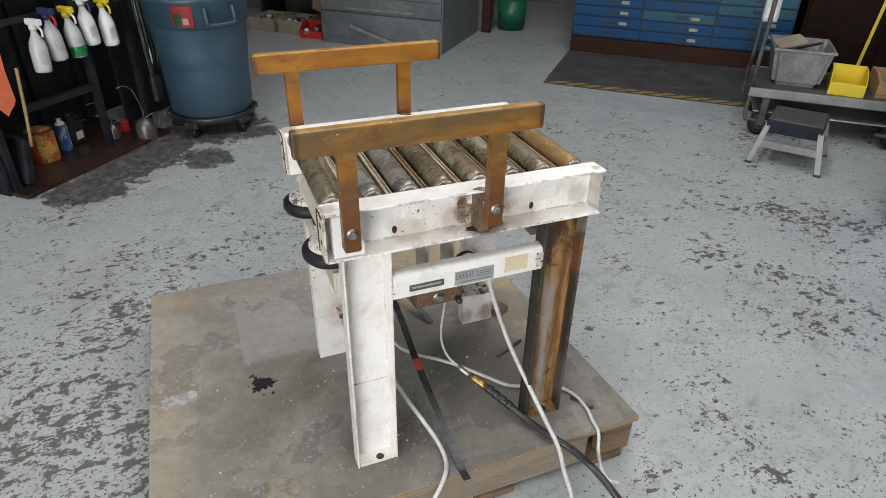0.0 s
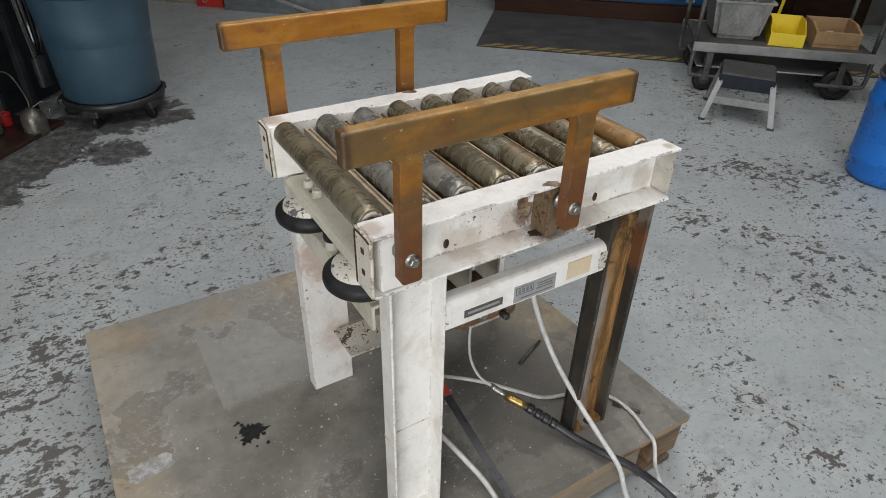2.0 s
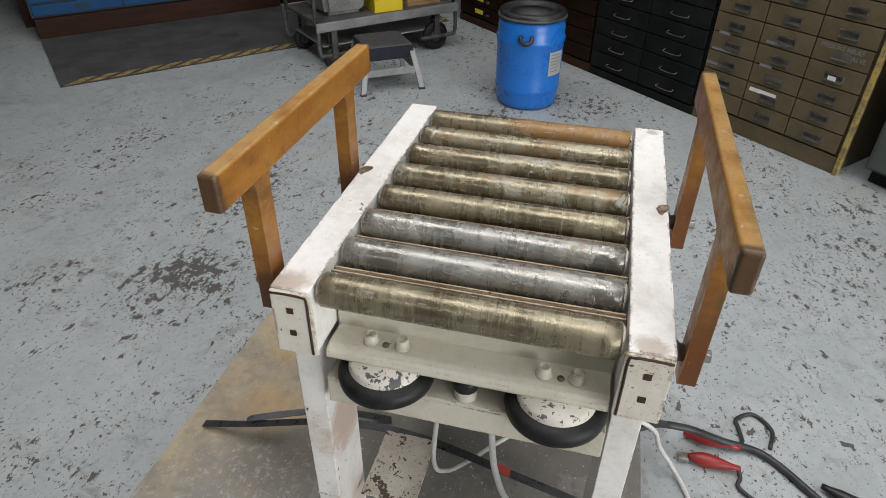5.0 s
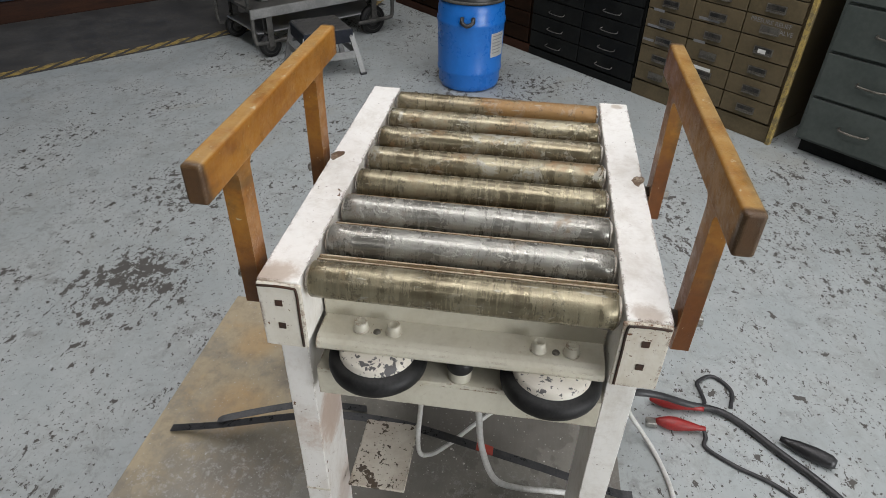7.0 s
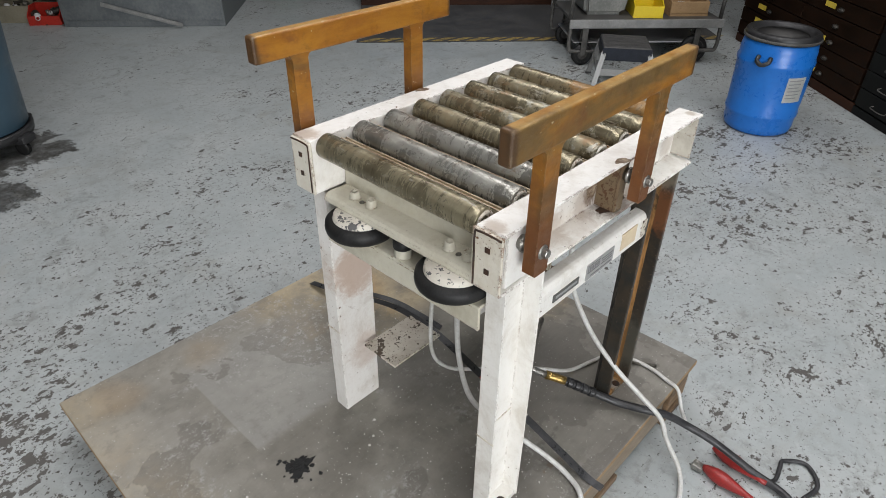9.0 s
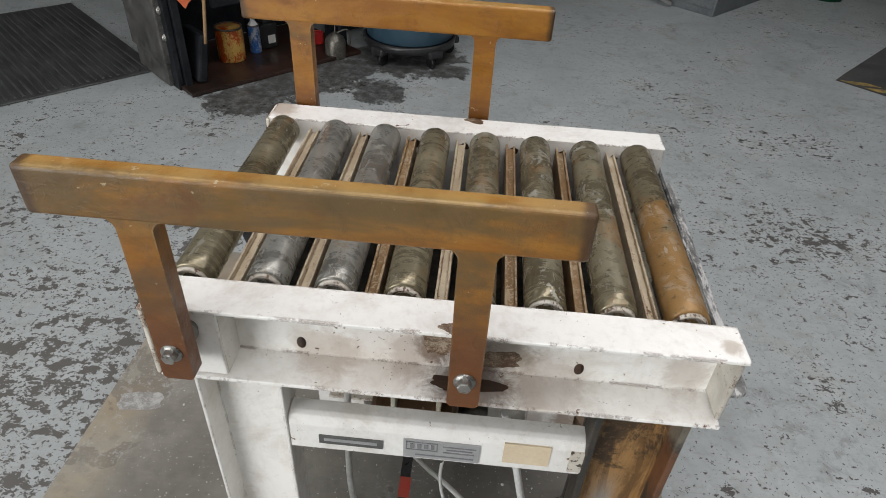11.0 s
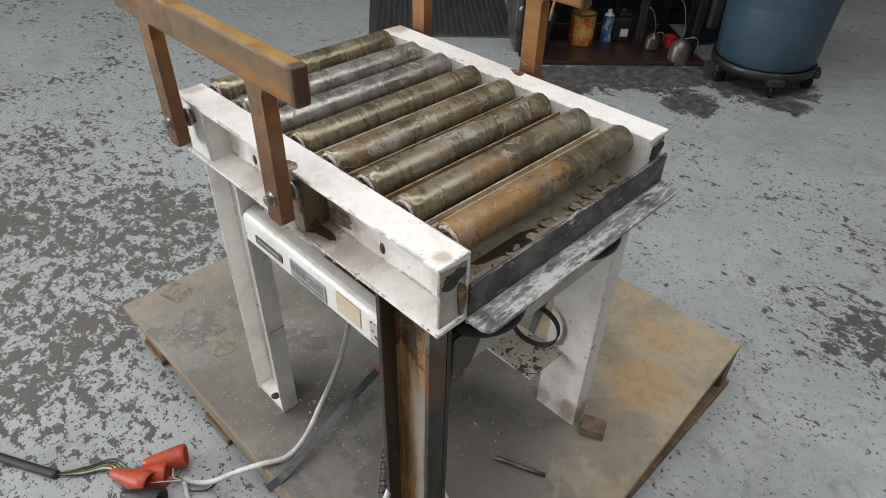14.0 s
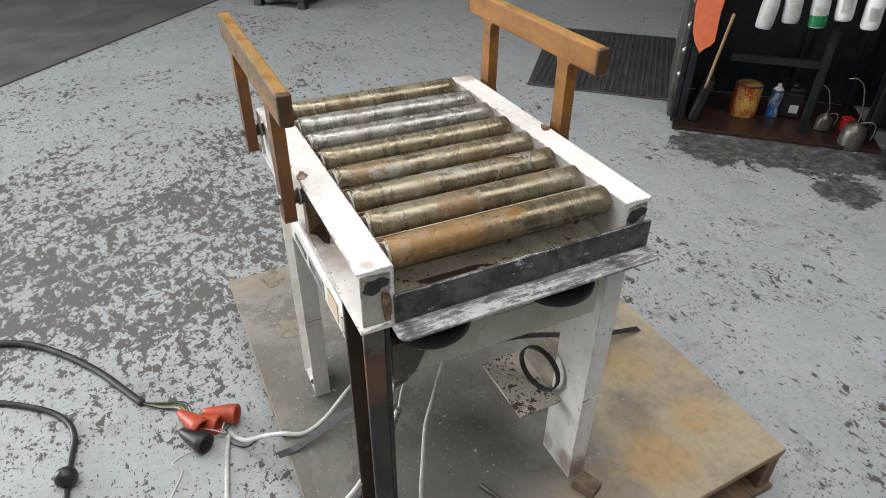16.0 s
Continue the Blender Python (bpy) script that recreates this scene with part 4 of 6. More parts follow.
for s in (-1, 1):
    rail_m = Matrix(((0, 0, 1, -LW), (0, -s, 0, s * YW), (1, 0, 0, (TOP + BOT) / 2), (0, 0, 0, 1)))
    rail = part("side_rail", placed(channel(TOP - BOT, YO - YW, 0.007, LW + L), rail_m), WORN, table, "white channel rail with chipped enamel")
    end = part("end_plate", boxes((-LW - 0.005, -LW + 0.001, min(s * (YW - 0.004), s * YO), max(s * (YW - 0.004), s * YO), BOT + 0.002, TOP - 0.003), bevel=0.002), RUSTRIM, rail, "cream end plate with rusty edges")
    ya, yb, za, zb = s * (YW + 0.002), s * (YO - 0.002), BOT + 0.006, TOP - 0.007
    yc = ya + (yb - ya) * 0.12
    part("rust_bead", tube([(-LW - 0.0052, ya, za), (-LW - 0.0054, ya, (za + zb) / 2), (-LW - 0.0052, ya, zb - 0.006), (-LW - 0.0054, yc, zb), (-LW - 0.0052, (yc + yb) / 2, zb + 0.001), (-LW - 0.0054, yb, zb)], 0.002, 6, 4), CHARRED, end, "brown rust line along the plate")
    for z in (0.703, 0.744):
        part("square_hole", boxes((-LW - 0.0062, -LW - 0.0042, s * 0.2425 - 0.005, s * 0.2425 + 0.005, z - 0.005, z + 0.005)), CHARRED, end)
    burst = part("end_plate", boxes((L - 0.008, L - 0.002, min(s * (YW + 0.001), s * (YO - 0.005)), max(s * (YW + 0.001), s * (YO - 0.005)), BOT + 0.012, TOP - 0.012), bevel=0.002), BURSTPLATE, rail, "cream end plate with burst black paint")
    onto = Matrix(((0, 0, 1, L - 0.002), (1, 0, 0, s * 0.241), (0, 1, 0, 0), (0, 0, 0, 1)))
    part("burnt_paint", prism(ragged(0.024, 0.016, 20, 31), -0.001, 0.0022, onto @ Matrix.Translation((s * 0.002, 0.749, 0)), bevel=0.0006), BURNT, burst, "burst black paint")
    if s < 0:
        part("rust_lump", prism(ragged(0.011, 0.03, 18, 37), -0.001, 0.004, onto @ Matrix.Translation((0.014, 0.708, 0)), bevel=0.0015), RUSTLUMP, burst, "lumpy rust run")
    for x in (-0.1725, 0.1775):
        part("bolt_hole", placed(lathe([(0, 0), (0.0075, 0), (0.0075, 0.001), (0, 0.001)], 20), Matrix.Translation((x, s * (YW + 0.0075), 0.69)) @ pose(0, 0, 0, 90 * s, 0, 0) @ Matrix.Diagonal((0.8, 1.3, -s, 1))), CHARRED, rail)

# rollers
rollers = []
R = 0.0257
PITCH = 0.0852
ROLLMATS = [ROLL_A, ROLL_B, ROLL_B, ROLL_A, ROLL_C, ROLL_C, ROLL_C, ROLL_D]
for i in range(8):
    x = -0.3005 + PITCH * i - (0.006 if i == 0 else 0)
    ends = YW - 0.004
    body = part("roller", placed(lathe([(0.0, -ends + 0.006), (0.012, -ends + 0.006), (0.014, -ends + 0.009), (0.019, -ends + 0.009), (R - 0.003, -ends + 0.004), (R, -ends + 0.007)] +
                [(R, -ends + 0.03 + k * (2 * ends - 0.06) / 12) for k in range(13)] + [(R, ends - 0.007), (R - 0.003, ends - 0.004), (0.019, ends - 0.009), (0.014, ends - 0.009), (0.012, ends - 0.006), (0, ends - 0.006)], 40), pose(0, 0, 0, 90, 0, 0)), ROLLMATS[i], table,
                ("olive worn steel roller", "grey worn steel roller", "grey worn steel roller", "olive worn steel roller", "rust-patched steel roller", "rust-patched steel roller", "rust-patched steel roller", "ochre rusty steel roller")[i])
    body.location = (x, 0, 0.764)
    for s in (-1, 1):
        cap = part("bearing_cap", placed(lathe([(0, 0.001), (0.011, 0.0), (0.013, 0.003), (0.017, 0.003), (0.0185, 0.006), (0.021, 0.004), (0.0225, 0.0), (0.0225, -0.004), (0, -0.004)], 24), Matrix.Translation((0, s * (ends - 0.0065), 0)) @ pose(0, 0, 0, -90 * s, 0, 0)), BEARING, body, "pale greasy bearing end")
# cross strips in the gaps
for i in range(7):
    x = -0.3005 + PITCH * (i + 0.5)
    mat = LATH_W if i in (0, 1, 3, 6) else LATH_R
    part("cross_strip", boxes((x - 0.0065, x - 0.0032, -YW + 0.002, YW - 0.002, 0.722, 0.7655), (x + 0.0062, x + 0.0095, -YW + 0.002, YW - 0.002, 0.722, 0.763), (x - 0.0034, x + 0.0064, -YW + 0.002, YW - 0.002, 0.752, 0.7575), bevel=0.0008), mat, table, "flat steel cross strip with worn paint" if i in (0, 1, 3, 6) else "rusty steel cross strip")
for s, rl in zip((-1, 1), [o for o in table.children if o.name.startswith("side_rail")]):
    for i in range(1, 8):
        rnd = random.Random(60 + i)
        out = [(0.011 * math.cos(k * 0.524) * rnd.uniform(0.5, 1.1), 0.009 * math.sin(k * 0.524) * rnd.uniform(0.5, 1.1)) for k in range(12)]
        part("grease_spot", prism(out, 0, 0.0008, Matrix.Translation((-0.3005 + PITCH * (i - 0.42), s * (YW - 0.0002), 0.752)) @ pose(0, 0, 0, 90, 0, 0)), CHARRED, rl)
# plain dark sheet behind the gaps between the rollers
part("pan", boxes((-0.25, 0.25, -YW + 0.003, YW - 0.003, 0.655, 0.662)), BLACKSTEEL, table, "dark pan under the rollers")


def handle(s, x0, x1, inner, outer, z0, z1, posts):
    """A handle bar on two posts, bolted to the rail with spacers."""
    y0, y1 = sorted((s * inner, s * outer))
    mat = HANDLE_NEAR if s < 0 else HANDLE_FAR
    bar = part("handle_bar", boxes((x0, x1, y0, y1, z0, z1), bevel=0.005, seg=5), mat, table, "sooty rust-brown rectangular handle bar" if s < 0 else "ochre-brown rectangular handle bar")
    for x in posts:
        zt, f = z0 + 0.0035, 0.014
        curve = [(f * (1 - math.sin(a)), f * (1 - math.cos(a))) for a in [k * math.pi / 12 for k in range(7)]]
        out = [(x - 0.018, 0.709), (x - 0.014, 0.705), (x + 0.014, 0.705), (x + 0.018, 0.709)] + [(x + 0.018 + a, zt - b) for a, b in reversed(curve)] + [(x - 0.018 - a, zt - b) for a, b in curve]
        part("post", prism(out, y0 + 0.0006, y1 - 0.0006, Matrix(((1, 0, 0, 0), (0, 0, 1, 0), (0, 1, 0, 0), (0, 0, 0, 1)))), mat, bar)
        part("bolt", placed(hexbolt(0.0085, 0.012), Matrix.Translation((x, s * (outer - 0.0015), 0.748)) @ pose(0, 0, 0, -90 * s, 0, 0)), ZINC, bar, "zinc hexagon bolt")
        part("spacer", placed(lathe([(0, 0), (0.013, 0), (0.013, 0.006), (0.016, 0.006), (0.016, 0.011), (0.012, 0.011), (0.012, inner - 0.2655), (0, inner - 0.2655)], 18), Matrix.Translation((x, s * 0.2665, 0.748)) @ pose(0, 0, 0, -90 * s, 0, 0)), ZINC, bar, "zinc nut and washers")


handle(-1, -0.391, 0.137, 0.2855, 0.3095, 0.924, 0.978, (-0.2895, 0.0355))
handle(1, -0.388, 0.134, 0.2825, 0.3085, 0.921, 0.973, (-0.289, 0.025))
for s in (-1, 1):
    for x, w, mat in ((-0.288, 0.034, WHITE), (0.031, 0.0135, BRACKET)):
        y0, y1 = sorted((s * 0.2615, s * 0.2665))
        plate = part("bracket_plate", boxes((x - w, x + w, y0, y1, BOT + 0.008, TOP - 0.008), bevel=0.0015), mat, table, "white bracket plate in the rail" if mat is WHITE else "rusty flaking bracket plate in the rail")
        for xx in (x - w + 0.003, x + w - 0.003):
            y2, y3 = sorted((s * (YW + 0.006), s * 0.262))
            part("gusset", boxes((xx - 0.003, xx + 0.003, y2, y3, BOT + 0.008, TOP - 0.008)), mat, plate)

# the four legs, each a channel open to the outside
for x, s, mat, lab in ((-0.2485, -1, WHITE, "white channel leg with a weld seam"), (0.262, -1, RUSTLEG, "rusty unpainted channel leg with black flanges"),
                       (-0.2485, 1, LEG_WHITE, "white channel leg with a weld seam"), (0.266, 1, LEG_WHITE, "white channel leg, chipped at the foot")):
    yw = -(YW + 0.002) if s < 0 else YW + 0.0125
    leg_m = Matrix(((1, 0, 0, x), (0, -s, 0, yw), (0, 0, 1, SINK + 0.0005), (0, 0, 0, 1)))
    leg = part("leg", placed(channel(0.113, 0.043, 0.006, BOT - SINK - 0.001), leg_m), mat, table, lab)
    y0, y1 = sorted((yw + s * 0.005, yw + s * 0.04))
    foot = part("foot_plate", boxes((x - 0.05, x + 0.05, y0, y1, SINK + 0.001, SINK + 0.014)), mat, leg)
    part("anchor_hole", placed(lathe([(0, 0), (0.011, 0), (0.009, 0.0012), (0, 0.0012)], 18), Matrix.Translation((x + 0.008, s * 0.2475, SINK + 0.014))), CHARRED, foot)
    if mat is RUSTLEG:
        for side in (-1, 1):
            y2, y3 = sorted((yw + s * 0.0085, yw + s * 0.0445))
            x2, x3 = sorted((x + side * 0.0485, x + side * 0.0585))
            part("flange_skin", boxes((x2, x3, y2, y3, SINK + 0.002, BOT - 0.003), bevel=0.002), SCALED, leg, "black mill-scaled flange with rust")
            y2, y3 = sorted((yw, yw + s * 0.0084))
            x2, x3 = sorted((x + side * 0.0562, x + side * 0.0585))
            part("flange_heel", boxes((x2, x3, y2, y3, SINK + 0.002, BOT - 0.003)), BLACKSTEEL, leg, "black mill-scaled flange heel")
    else:
        y2, y3 = sorted((yw - s * 0.002, yw + s * 0.044))
        part("weld_seam", boxes((x - 0.058, x - 0.0555, y2, y3, 0.256, 0.26), (x + 0.0555, x + 0.058, y2, y3, 0.256, 0.26), (x - 0.057, x + 0.057, min(yw + s * 0.0055, yw + s * 0.0075), max(yw + s * 0.0055, yw + s * 0.0075), 0.256, 0.26), bevel=0.0008), RUSTRIM, leg)

part("knee_plate", prism([(-0.213, 0.6), (-0.125, 0.6), (-0.15, 0.575), (-0.168, 0.53), (-0.19, 0.505), (-0.213, 0.498)], 0.3185, 0.3235, Matrix(((0, 0, 1, 0), (1, 0, 0, 0), (0, 1, 0, 0), (0, 0, 0, 1))), bevel=0.001), BLACKENED, table, "blackened knee plate welded to the bare leg")

# side beams between the legs
for s in (-1, 1):
    bend = [(0.257, 0.522), (0.257, 0.571), (0.255, 0.579), (0.2505, 0.5845), (0.244, 0.587), (0.226, 0.588), (0.226, 0.583), (0.243, 0.581), (0.2475, 0.578), (0.251, 0.571), (0.251, 0.522)]
    beam = part("side_beam", placed(prism(bend, -0.191, 0.204, bevel=0.0008), Matrix(((0, 0, 1, 0), (s, 0, 0, 0), (0, 1, 0, 0), (0, 0, 0, 1)))), WHITE, table, "white bent steel beam between the legs")
    for xa, xb in ((-0.19, 0.012), (0.05, 0.2)):
        y0, y1 = sorted((s * 0.166, s * 0.161))
        part("pan_side", boxes((xa, xb, y0, y1, 0.6, 0.654), bevel=0.0015), CREAM, table, "cream side plate of the pan")
    if s < 0:
        y = -0.258
        p1 = part("name_plate", boxes((-0.151, -0.064, y - 0.001, y + 0.002, 0.537, 0.554)), PLATEDARK, beam, "small dark stamped plate")
        part("stamp_row", boxes((-0.144, -0.072, y - 0.0018, y - 0.0008, 0.544, 0.5495)), PLATEGREY, p1)
        p2 = part("name_plate", boxes((-0.036, 0.067, y - 0.001, y + 0.002, 0.527, 0.565)), PLATEGREY, beam, "grey engraved maker's plate")
        for k, (xa, xb, za, zb) in enumerate(((-0.051, -0.014, 0.552, 0.5535), (-0.051, -0.014, 0.568, 0.5695), (-0.051, -0.0495, 0.552, 0.5695), (-0.0155, -0.014, 0.552, 0.5695), (-0.046, -0.041, 0.556, 0.565), (-0.038, -0.033, 0.556, 0.565), (-0.030, -0.025, 0.556, 0.565), (-0.022, -0.018, 0.556, 0.565),
                                               (-0.008, 0.03, 0.563, 0.565), (-0.004, 0.026, 0.557, 0.559), (-0.008, 0.028, 0.551, 0.553), (-0.04, 0.028, 0.541, 0.543))):
            part("print_bar", boxes((xa * 1.17 + 0.027, xb * 1.17 + 0.027, y - 0.0018, y - 0.0008, za - 0.008, zb - 0.008)), INK, p2)
        part("paper_label", boxes((0.098, 0.16, y - 0.0006, y + 0.002, 0.535, 0.576)), MASKING, beam, "blank tan masking label")
        part("weld_patch", boxes((0.186, 0.204, y - 0.002, y + 0.002, 0.53, 0.572), bevel=0.001), FLAKED, beam)

# scorched paint round the middle brackets: on the web beside them and the lower flange
for s, rl in zip((-1, 1), [o for o in table.children if o.name.startswith("side_rail")]):
    flat = Matrix(((1, 0, 0, 0), (0, 0, s, s * (YW + 0.0068)), (0, 1, 0, 0), (0, 0, 0, 1)))
    part("scorch", prism(ragged(0.05, 0.018, 22, 4), 0, 0.0006, Matrix.Translation((0.04, s * 0.246, BOT + 0.0085))), CHARRED, rl)
    part("scorch", prism(ragged(0.022, 0.032, 22, 9), 0, 0.0006, flat @ Matrix.Translation((-0.002, 0.715, 0))), SCORCH, rl, "brown scorch beside the bracket")
    part("scorch", prism(ragged(0.04, 0.02, 22, 14), 0, 0.0006, flat @ Matrix.Translation((0.072, 0.692, 0))), SCORCH, rl, "brown scorch beside the bracket")
    part("scorch", prism(ragged(0.02, 0.012, 20, 17), 0, 0.0006, Matrix.Translation((0.02, s * 0.262, TOP - 0.0002))), SCORCH, rl, "brown scorch on the top flange")

# end aprons, air mounts and cross beams
for e in (-1, 1):
    xa, xb = (-0.262, -0.257) if e < 0 else (0.338, 0.343)
    apron = part("apron", boxes((xa, xb, -YW + 0.004, YW - 0.004, 0.645, 0.742 if e < 0 else 0.701), bevel=0.001), CREAM, table, "cream apron plate under the end roller")
    bent = [(0.26, 0.661), (0.305, 0.662), (0.314, 0.66), (0.32, 0.655), (0.322, 0.648), (0.32, 0.643), (0.315, 0.643), (0.313, 0.649), (0.307, 0.653), (0.26, 0.653)]
    if e > 0:
        bent = [(0.255, 0.668), (0.3, 0.6625), (0.3375, 0.661), (0.3375, 0.656), (0.3, 0.6575), (0.255, 0.663)]
    # outline in (x, z) drawn out along y
    lm = Matrix(((e, 0, 0, 0), (0, 0, 1, 0), (0, 1, 0, 0 if e < 0 else 0.034), (0, 0, 0, 1)))
    ledge = part("bent_ledge", placed(prism(bent, -YW + 0.006, YW - 0.006, bevel=0.0006), lm), CREAM if e < 0 else SHADECREAM, table, "cream bent steel ledge" if e < 0 else "soiled cream steel ledge, coloured darker for shade")
    for y in (-0.161, -0.114, 0.097, 0.146) if e < 0 else ():
        part("socket_bolt", placed(lathe([(0, 0), (0.0125, 0), (0.0125, 0.003), (0.0098, 0.003), (0.0098, 0.0155), (0.0088, 0.0165), (0.0056, 0.0165), (0.005, 0.008), (0, 0.008)], 20), Matrix.Translation((e * 0.289, y, 0.6615))), CREAM, ledge, "cream painted socket-head bolt")
    for y in (-0.139, 0.122) if e < 0 else ():
        part("ledge_screw", placed(lathe([(0, 0), (0.006, 0), (0.005, 0.003), (0, 0.0035)], 14), Matrix.Translation((e * 0.292, y, 0.661))), TIN, ledge, "small bare screw")
    for y in (-0.137, 0.12):
        at = Matrix.Translation((e * 0.298, y, 0))
        mount = part("air_mount", placed(lathe([(0.03, 0.6), (0.058, 0.6), (0.068, 0.603), (0.073, 0.609), (0.0745, 0.617), (0.073, 0.627), (0.066, 0.633), (0.04, 0.634)], 48), at), RUBBER, table, "black rubber air mount")
        part("mount_cap", placed(lathe([(0, 0.6445), (0.053, 0.6445), (0.056, 0.641), (0.057, 0.634), (0.06, 0.630), (0, 0.630)], 48), at), CAPPAINT, mount, "flaking white mount cap")
        part("mount_foot", placed(lathe([(0, 0.605), (0.061, 0.605), (0.064, 0.603), (0.064, 0.5985), (0, 0.5985)], 48), at), CREAM, mount)
    if e < 0:
        stop = part("bump_stop", placed(lathe([(0, 0.598), (0.017, 0.598), (0.0175, 0.602), (0.0165, 0.604), (0.0175, 0.606), (0.0165, 0.608), (0.0175, 0.61), (0.017, 0.62), (0, 0.62)], 24), Matrix.Translation((-0.3, -0.004, 0))), CREAM, table, "cream threaded bump stop")
        part("stop_cap", placed(lathe([(0, 0.619), (0.019, 0.619), (0.02, 0.622), (0.02, 0.636), (0.017, 0.64), (0, 0.64)], 24), Matrix.Translation((-0.3, -0.004, 0))), RUBBER, stop, "black rubber cap")
    x0, x1 = sorted((e * 0.19, e * 0.318))
    face = sorted((e * 0.3115, e * 0.318))
    part("cross_beam", boxes((x0, x1, -YW + 0.001, YW - 0.001, 0.591, 0.598), (face[0], face[1], -YW + 0.001, YW - 0.001, 0.543 if e < 0 else 0.518, 0.5915), bevel=0.0015), CREAM, table, "cream angle beam between the legs")

# flat dark blotch drawn where the ledge has a hole
part("grease_pool", prism(ragged(0.018, 0.075, 30, 22), 0, 0.0008, Matrix.Translation((0.306, -0.085, 0.6962))), CHARRED, ledge, "dark patch drawn for a hole in the ledge")
bm = bmesh.new()
rng = random.Random(12)
for k in range(46):
    y = rng.gauss(0.13, 0.04) if k % 3 else rng.uniform(-0.2, 0.2)
    if abs(y) < 0.205:
        w = rng.uniform(0.004, 0.011)
        flake = [(w * math.cos(a) * rng.uniform(0.5, 1.1), w * math.sin(a) * rng.uniform(0.5, 1.1)) for a in [q * math.pi / 3 for q in range(6)]]
        prism(flake, 0, 0.0015, Matrix.Translation((X0 + rng.uniform(0.305, 0.334), Y0 + y, Z0 + 0.696 + rng.uniform(0, 0.003))) @ pose(0, 0, 0, rng.uniform(-25, 25), rng.uniform(-25, 25), rng.uniform(0, 360)), bm=bm)
solid("paint_flakes", bm, LATH_W, Matrix(), "cream paint flakes lying on the soiled ledge", "paint flakes", kind="stuff")

# the scraped lip at one end
SLOPE = pose(0, 0, 0.677, 0.9, 0, 0)
lip = part("end_lip", placed(boxes((0.3465, 0.3525, -0.216, 0.276, -0.007, 0.053), bevel=0.0015), SLOPE), LIPDARK, table, "dark angle-iron lip along the end")
rounded = [(0.3525, -0.224), (0.380, -0.224), (0.390, -0.219), (0.394, -0.208), (0.394, 0.26), (0.390, 0.270), (0.382, 0.274), (0.3525, 0.274)]
part("lip_shelf", placed(prism(rounded, -0.0065, 0.0, bevel=0.001), SLOPE), LIP, lip, "scraped pale shelf of the lip")

# vibrator under the pan, tabs on the far legs
vib = part("vibrator", placed(boxes((-0.105, 0.035, -0.165, -0.06, 0.4, 0.478), bevel=0.018, seg=3), Matrix()), RUSTCASE, table, "rusty cast vibrator hanging under the pan")
part("hanger", boxes((-0.07, -0.062, -0.15, -0.07, 0.475, 0.656), (0.0, 0.008, -0.15, -0.07, 0.475, 0.656), (-0.0625, 0.0005, -0.15, -0.07, 0.648, 0.655), bevel=0.002), CREAM, vib, "cream hanger plates")
part("cover_nut", placed(hexbolt(0.011, 0.008), Matrix.Translation((-0.04, -0.164, 0.43)) @ pose(0, 0, 0, 90, 0, 0)), ZINC, vib, "bright cover nut")
part("fitting", placed(lathe([(0, 0), (0.012, 0), (0.012, 0.014), (0.0145, 0.016), (0.0145, 0.05), (0.011, 0.055), (0, 0.056)], 16), Matrix.Translation((0.03, -0.08, 0.415)) @ ALONG_X), BLACKSTEEL, vib, "black air fitting")
part("port", placed(lathe([(0, 0), (0.0085, 0), (0.0085, 0.016), (0.006, 0.02), (0, 0.02)], 14), Matrix.Translation((0.012, -0.168, 0.418)) @ pose(0, 0, 0, 90, 0, 0)), BLACKSTEEL, vib, "black air port")
part("leg_tab", boxes((-0.242, -0.079, 0.1, 0.2135, 0.181, 0.187), bevel=0.002), FLAKED, table, "cream tab plate with flaking paint")
part("leg_tab", boxes((0.07, 0.257, 0.11, 0.2235, 0.191, 0.197), bevel=0.002), FLAKED, table, "cream tab plate with flaking paint")

# ---- cables and loose bits on and round the pallet ----
cab = thing("white_cable", pose(0.57, 1.19, PZ), "dirty white power cable hanging from the table to the floor", "cable")
def world_tube(name, pts, r, mat, parent, label="", **kw):
    inv = parent.matrix_world.inverted()
    return part(name, tube([inv @ Vector(p) for p in pts], r, **kw), mat, parent, label)


world_tube("sheath", [(0.606, 1.29, 0.66), (0.635, 1.294, 0.541), (0.671, 1.245, 0.401), (0.705, 1.173, 0.293), (0.72, 1.091, 0.23), (0.732, 1.027, 0.18), (0.743, 1, 0.11), (0.75, 0.95, 0.03), (0.698, 0.915, 0.009), (0.603, 0.89, 0.008), (0.478, 0.88, 0.008), (0.405, 0.885, 0.008), (0.334, 0.897, 0.008), (0.258, 0.91, 0.009), (0.208, 0.925, 0.016)], 0.0065, CABLE_W, cab)
cab2 = thing("white_cable", pose(0.3, 1.2, PZ), "white cable running from under the table to taped wire boots", "cable")
world_tube("sheath", [(0.346, 1.407, 0.64), (0.332, 1.396, 0.53), (0.331, 1.384, 0.427), (0.338, 1.353, 0.325), (0.362, 1.302, 0.269), (0.395, 1.224, 0.225), (0.419, 1.161, 0.19), (0.423, 1.104, 0.17), (0.397, 1.052, 0.167), (0.34, 1.012, 0.115), (0.278, 0.97, 0.05), (0.223, 0.942, 0.014), (0.198, 0.93, 0.016)], 0.0065, CABLE_W, cab2)
cab3 = thing("grey_cable", pose(0.75, 1.2, PZ), "pale cable hanging from the table over the pallet edge", "cable")
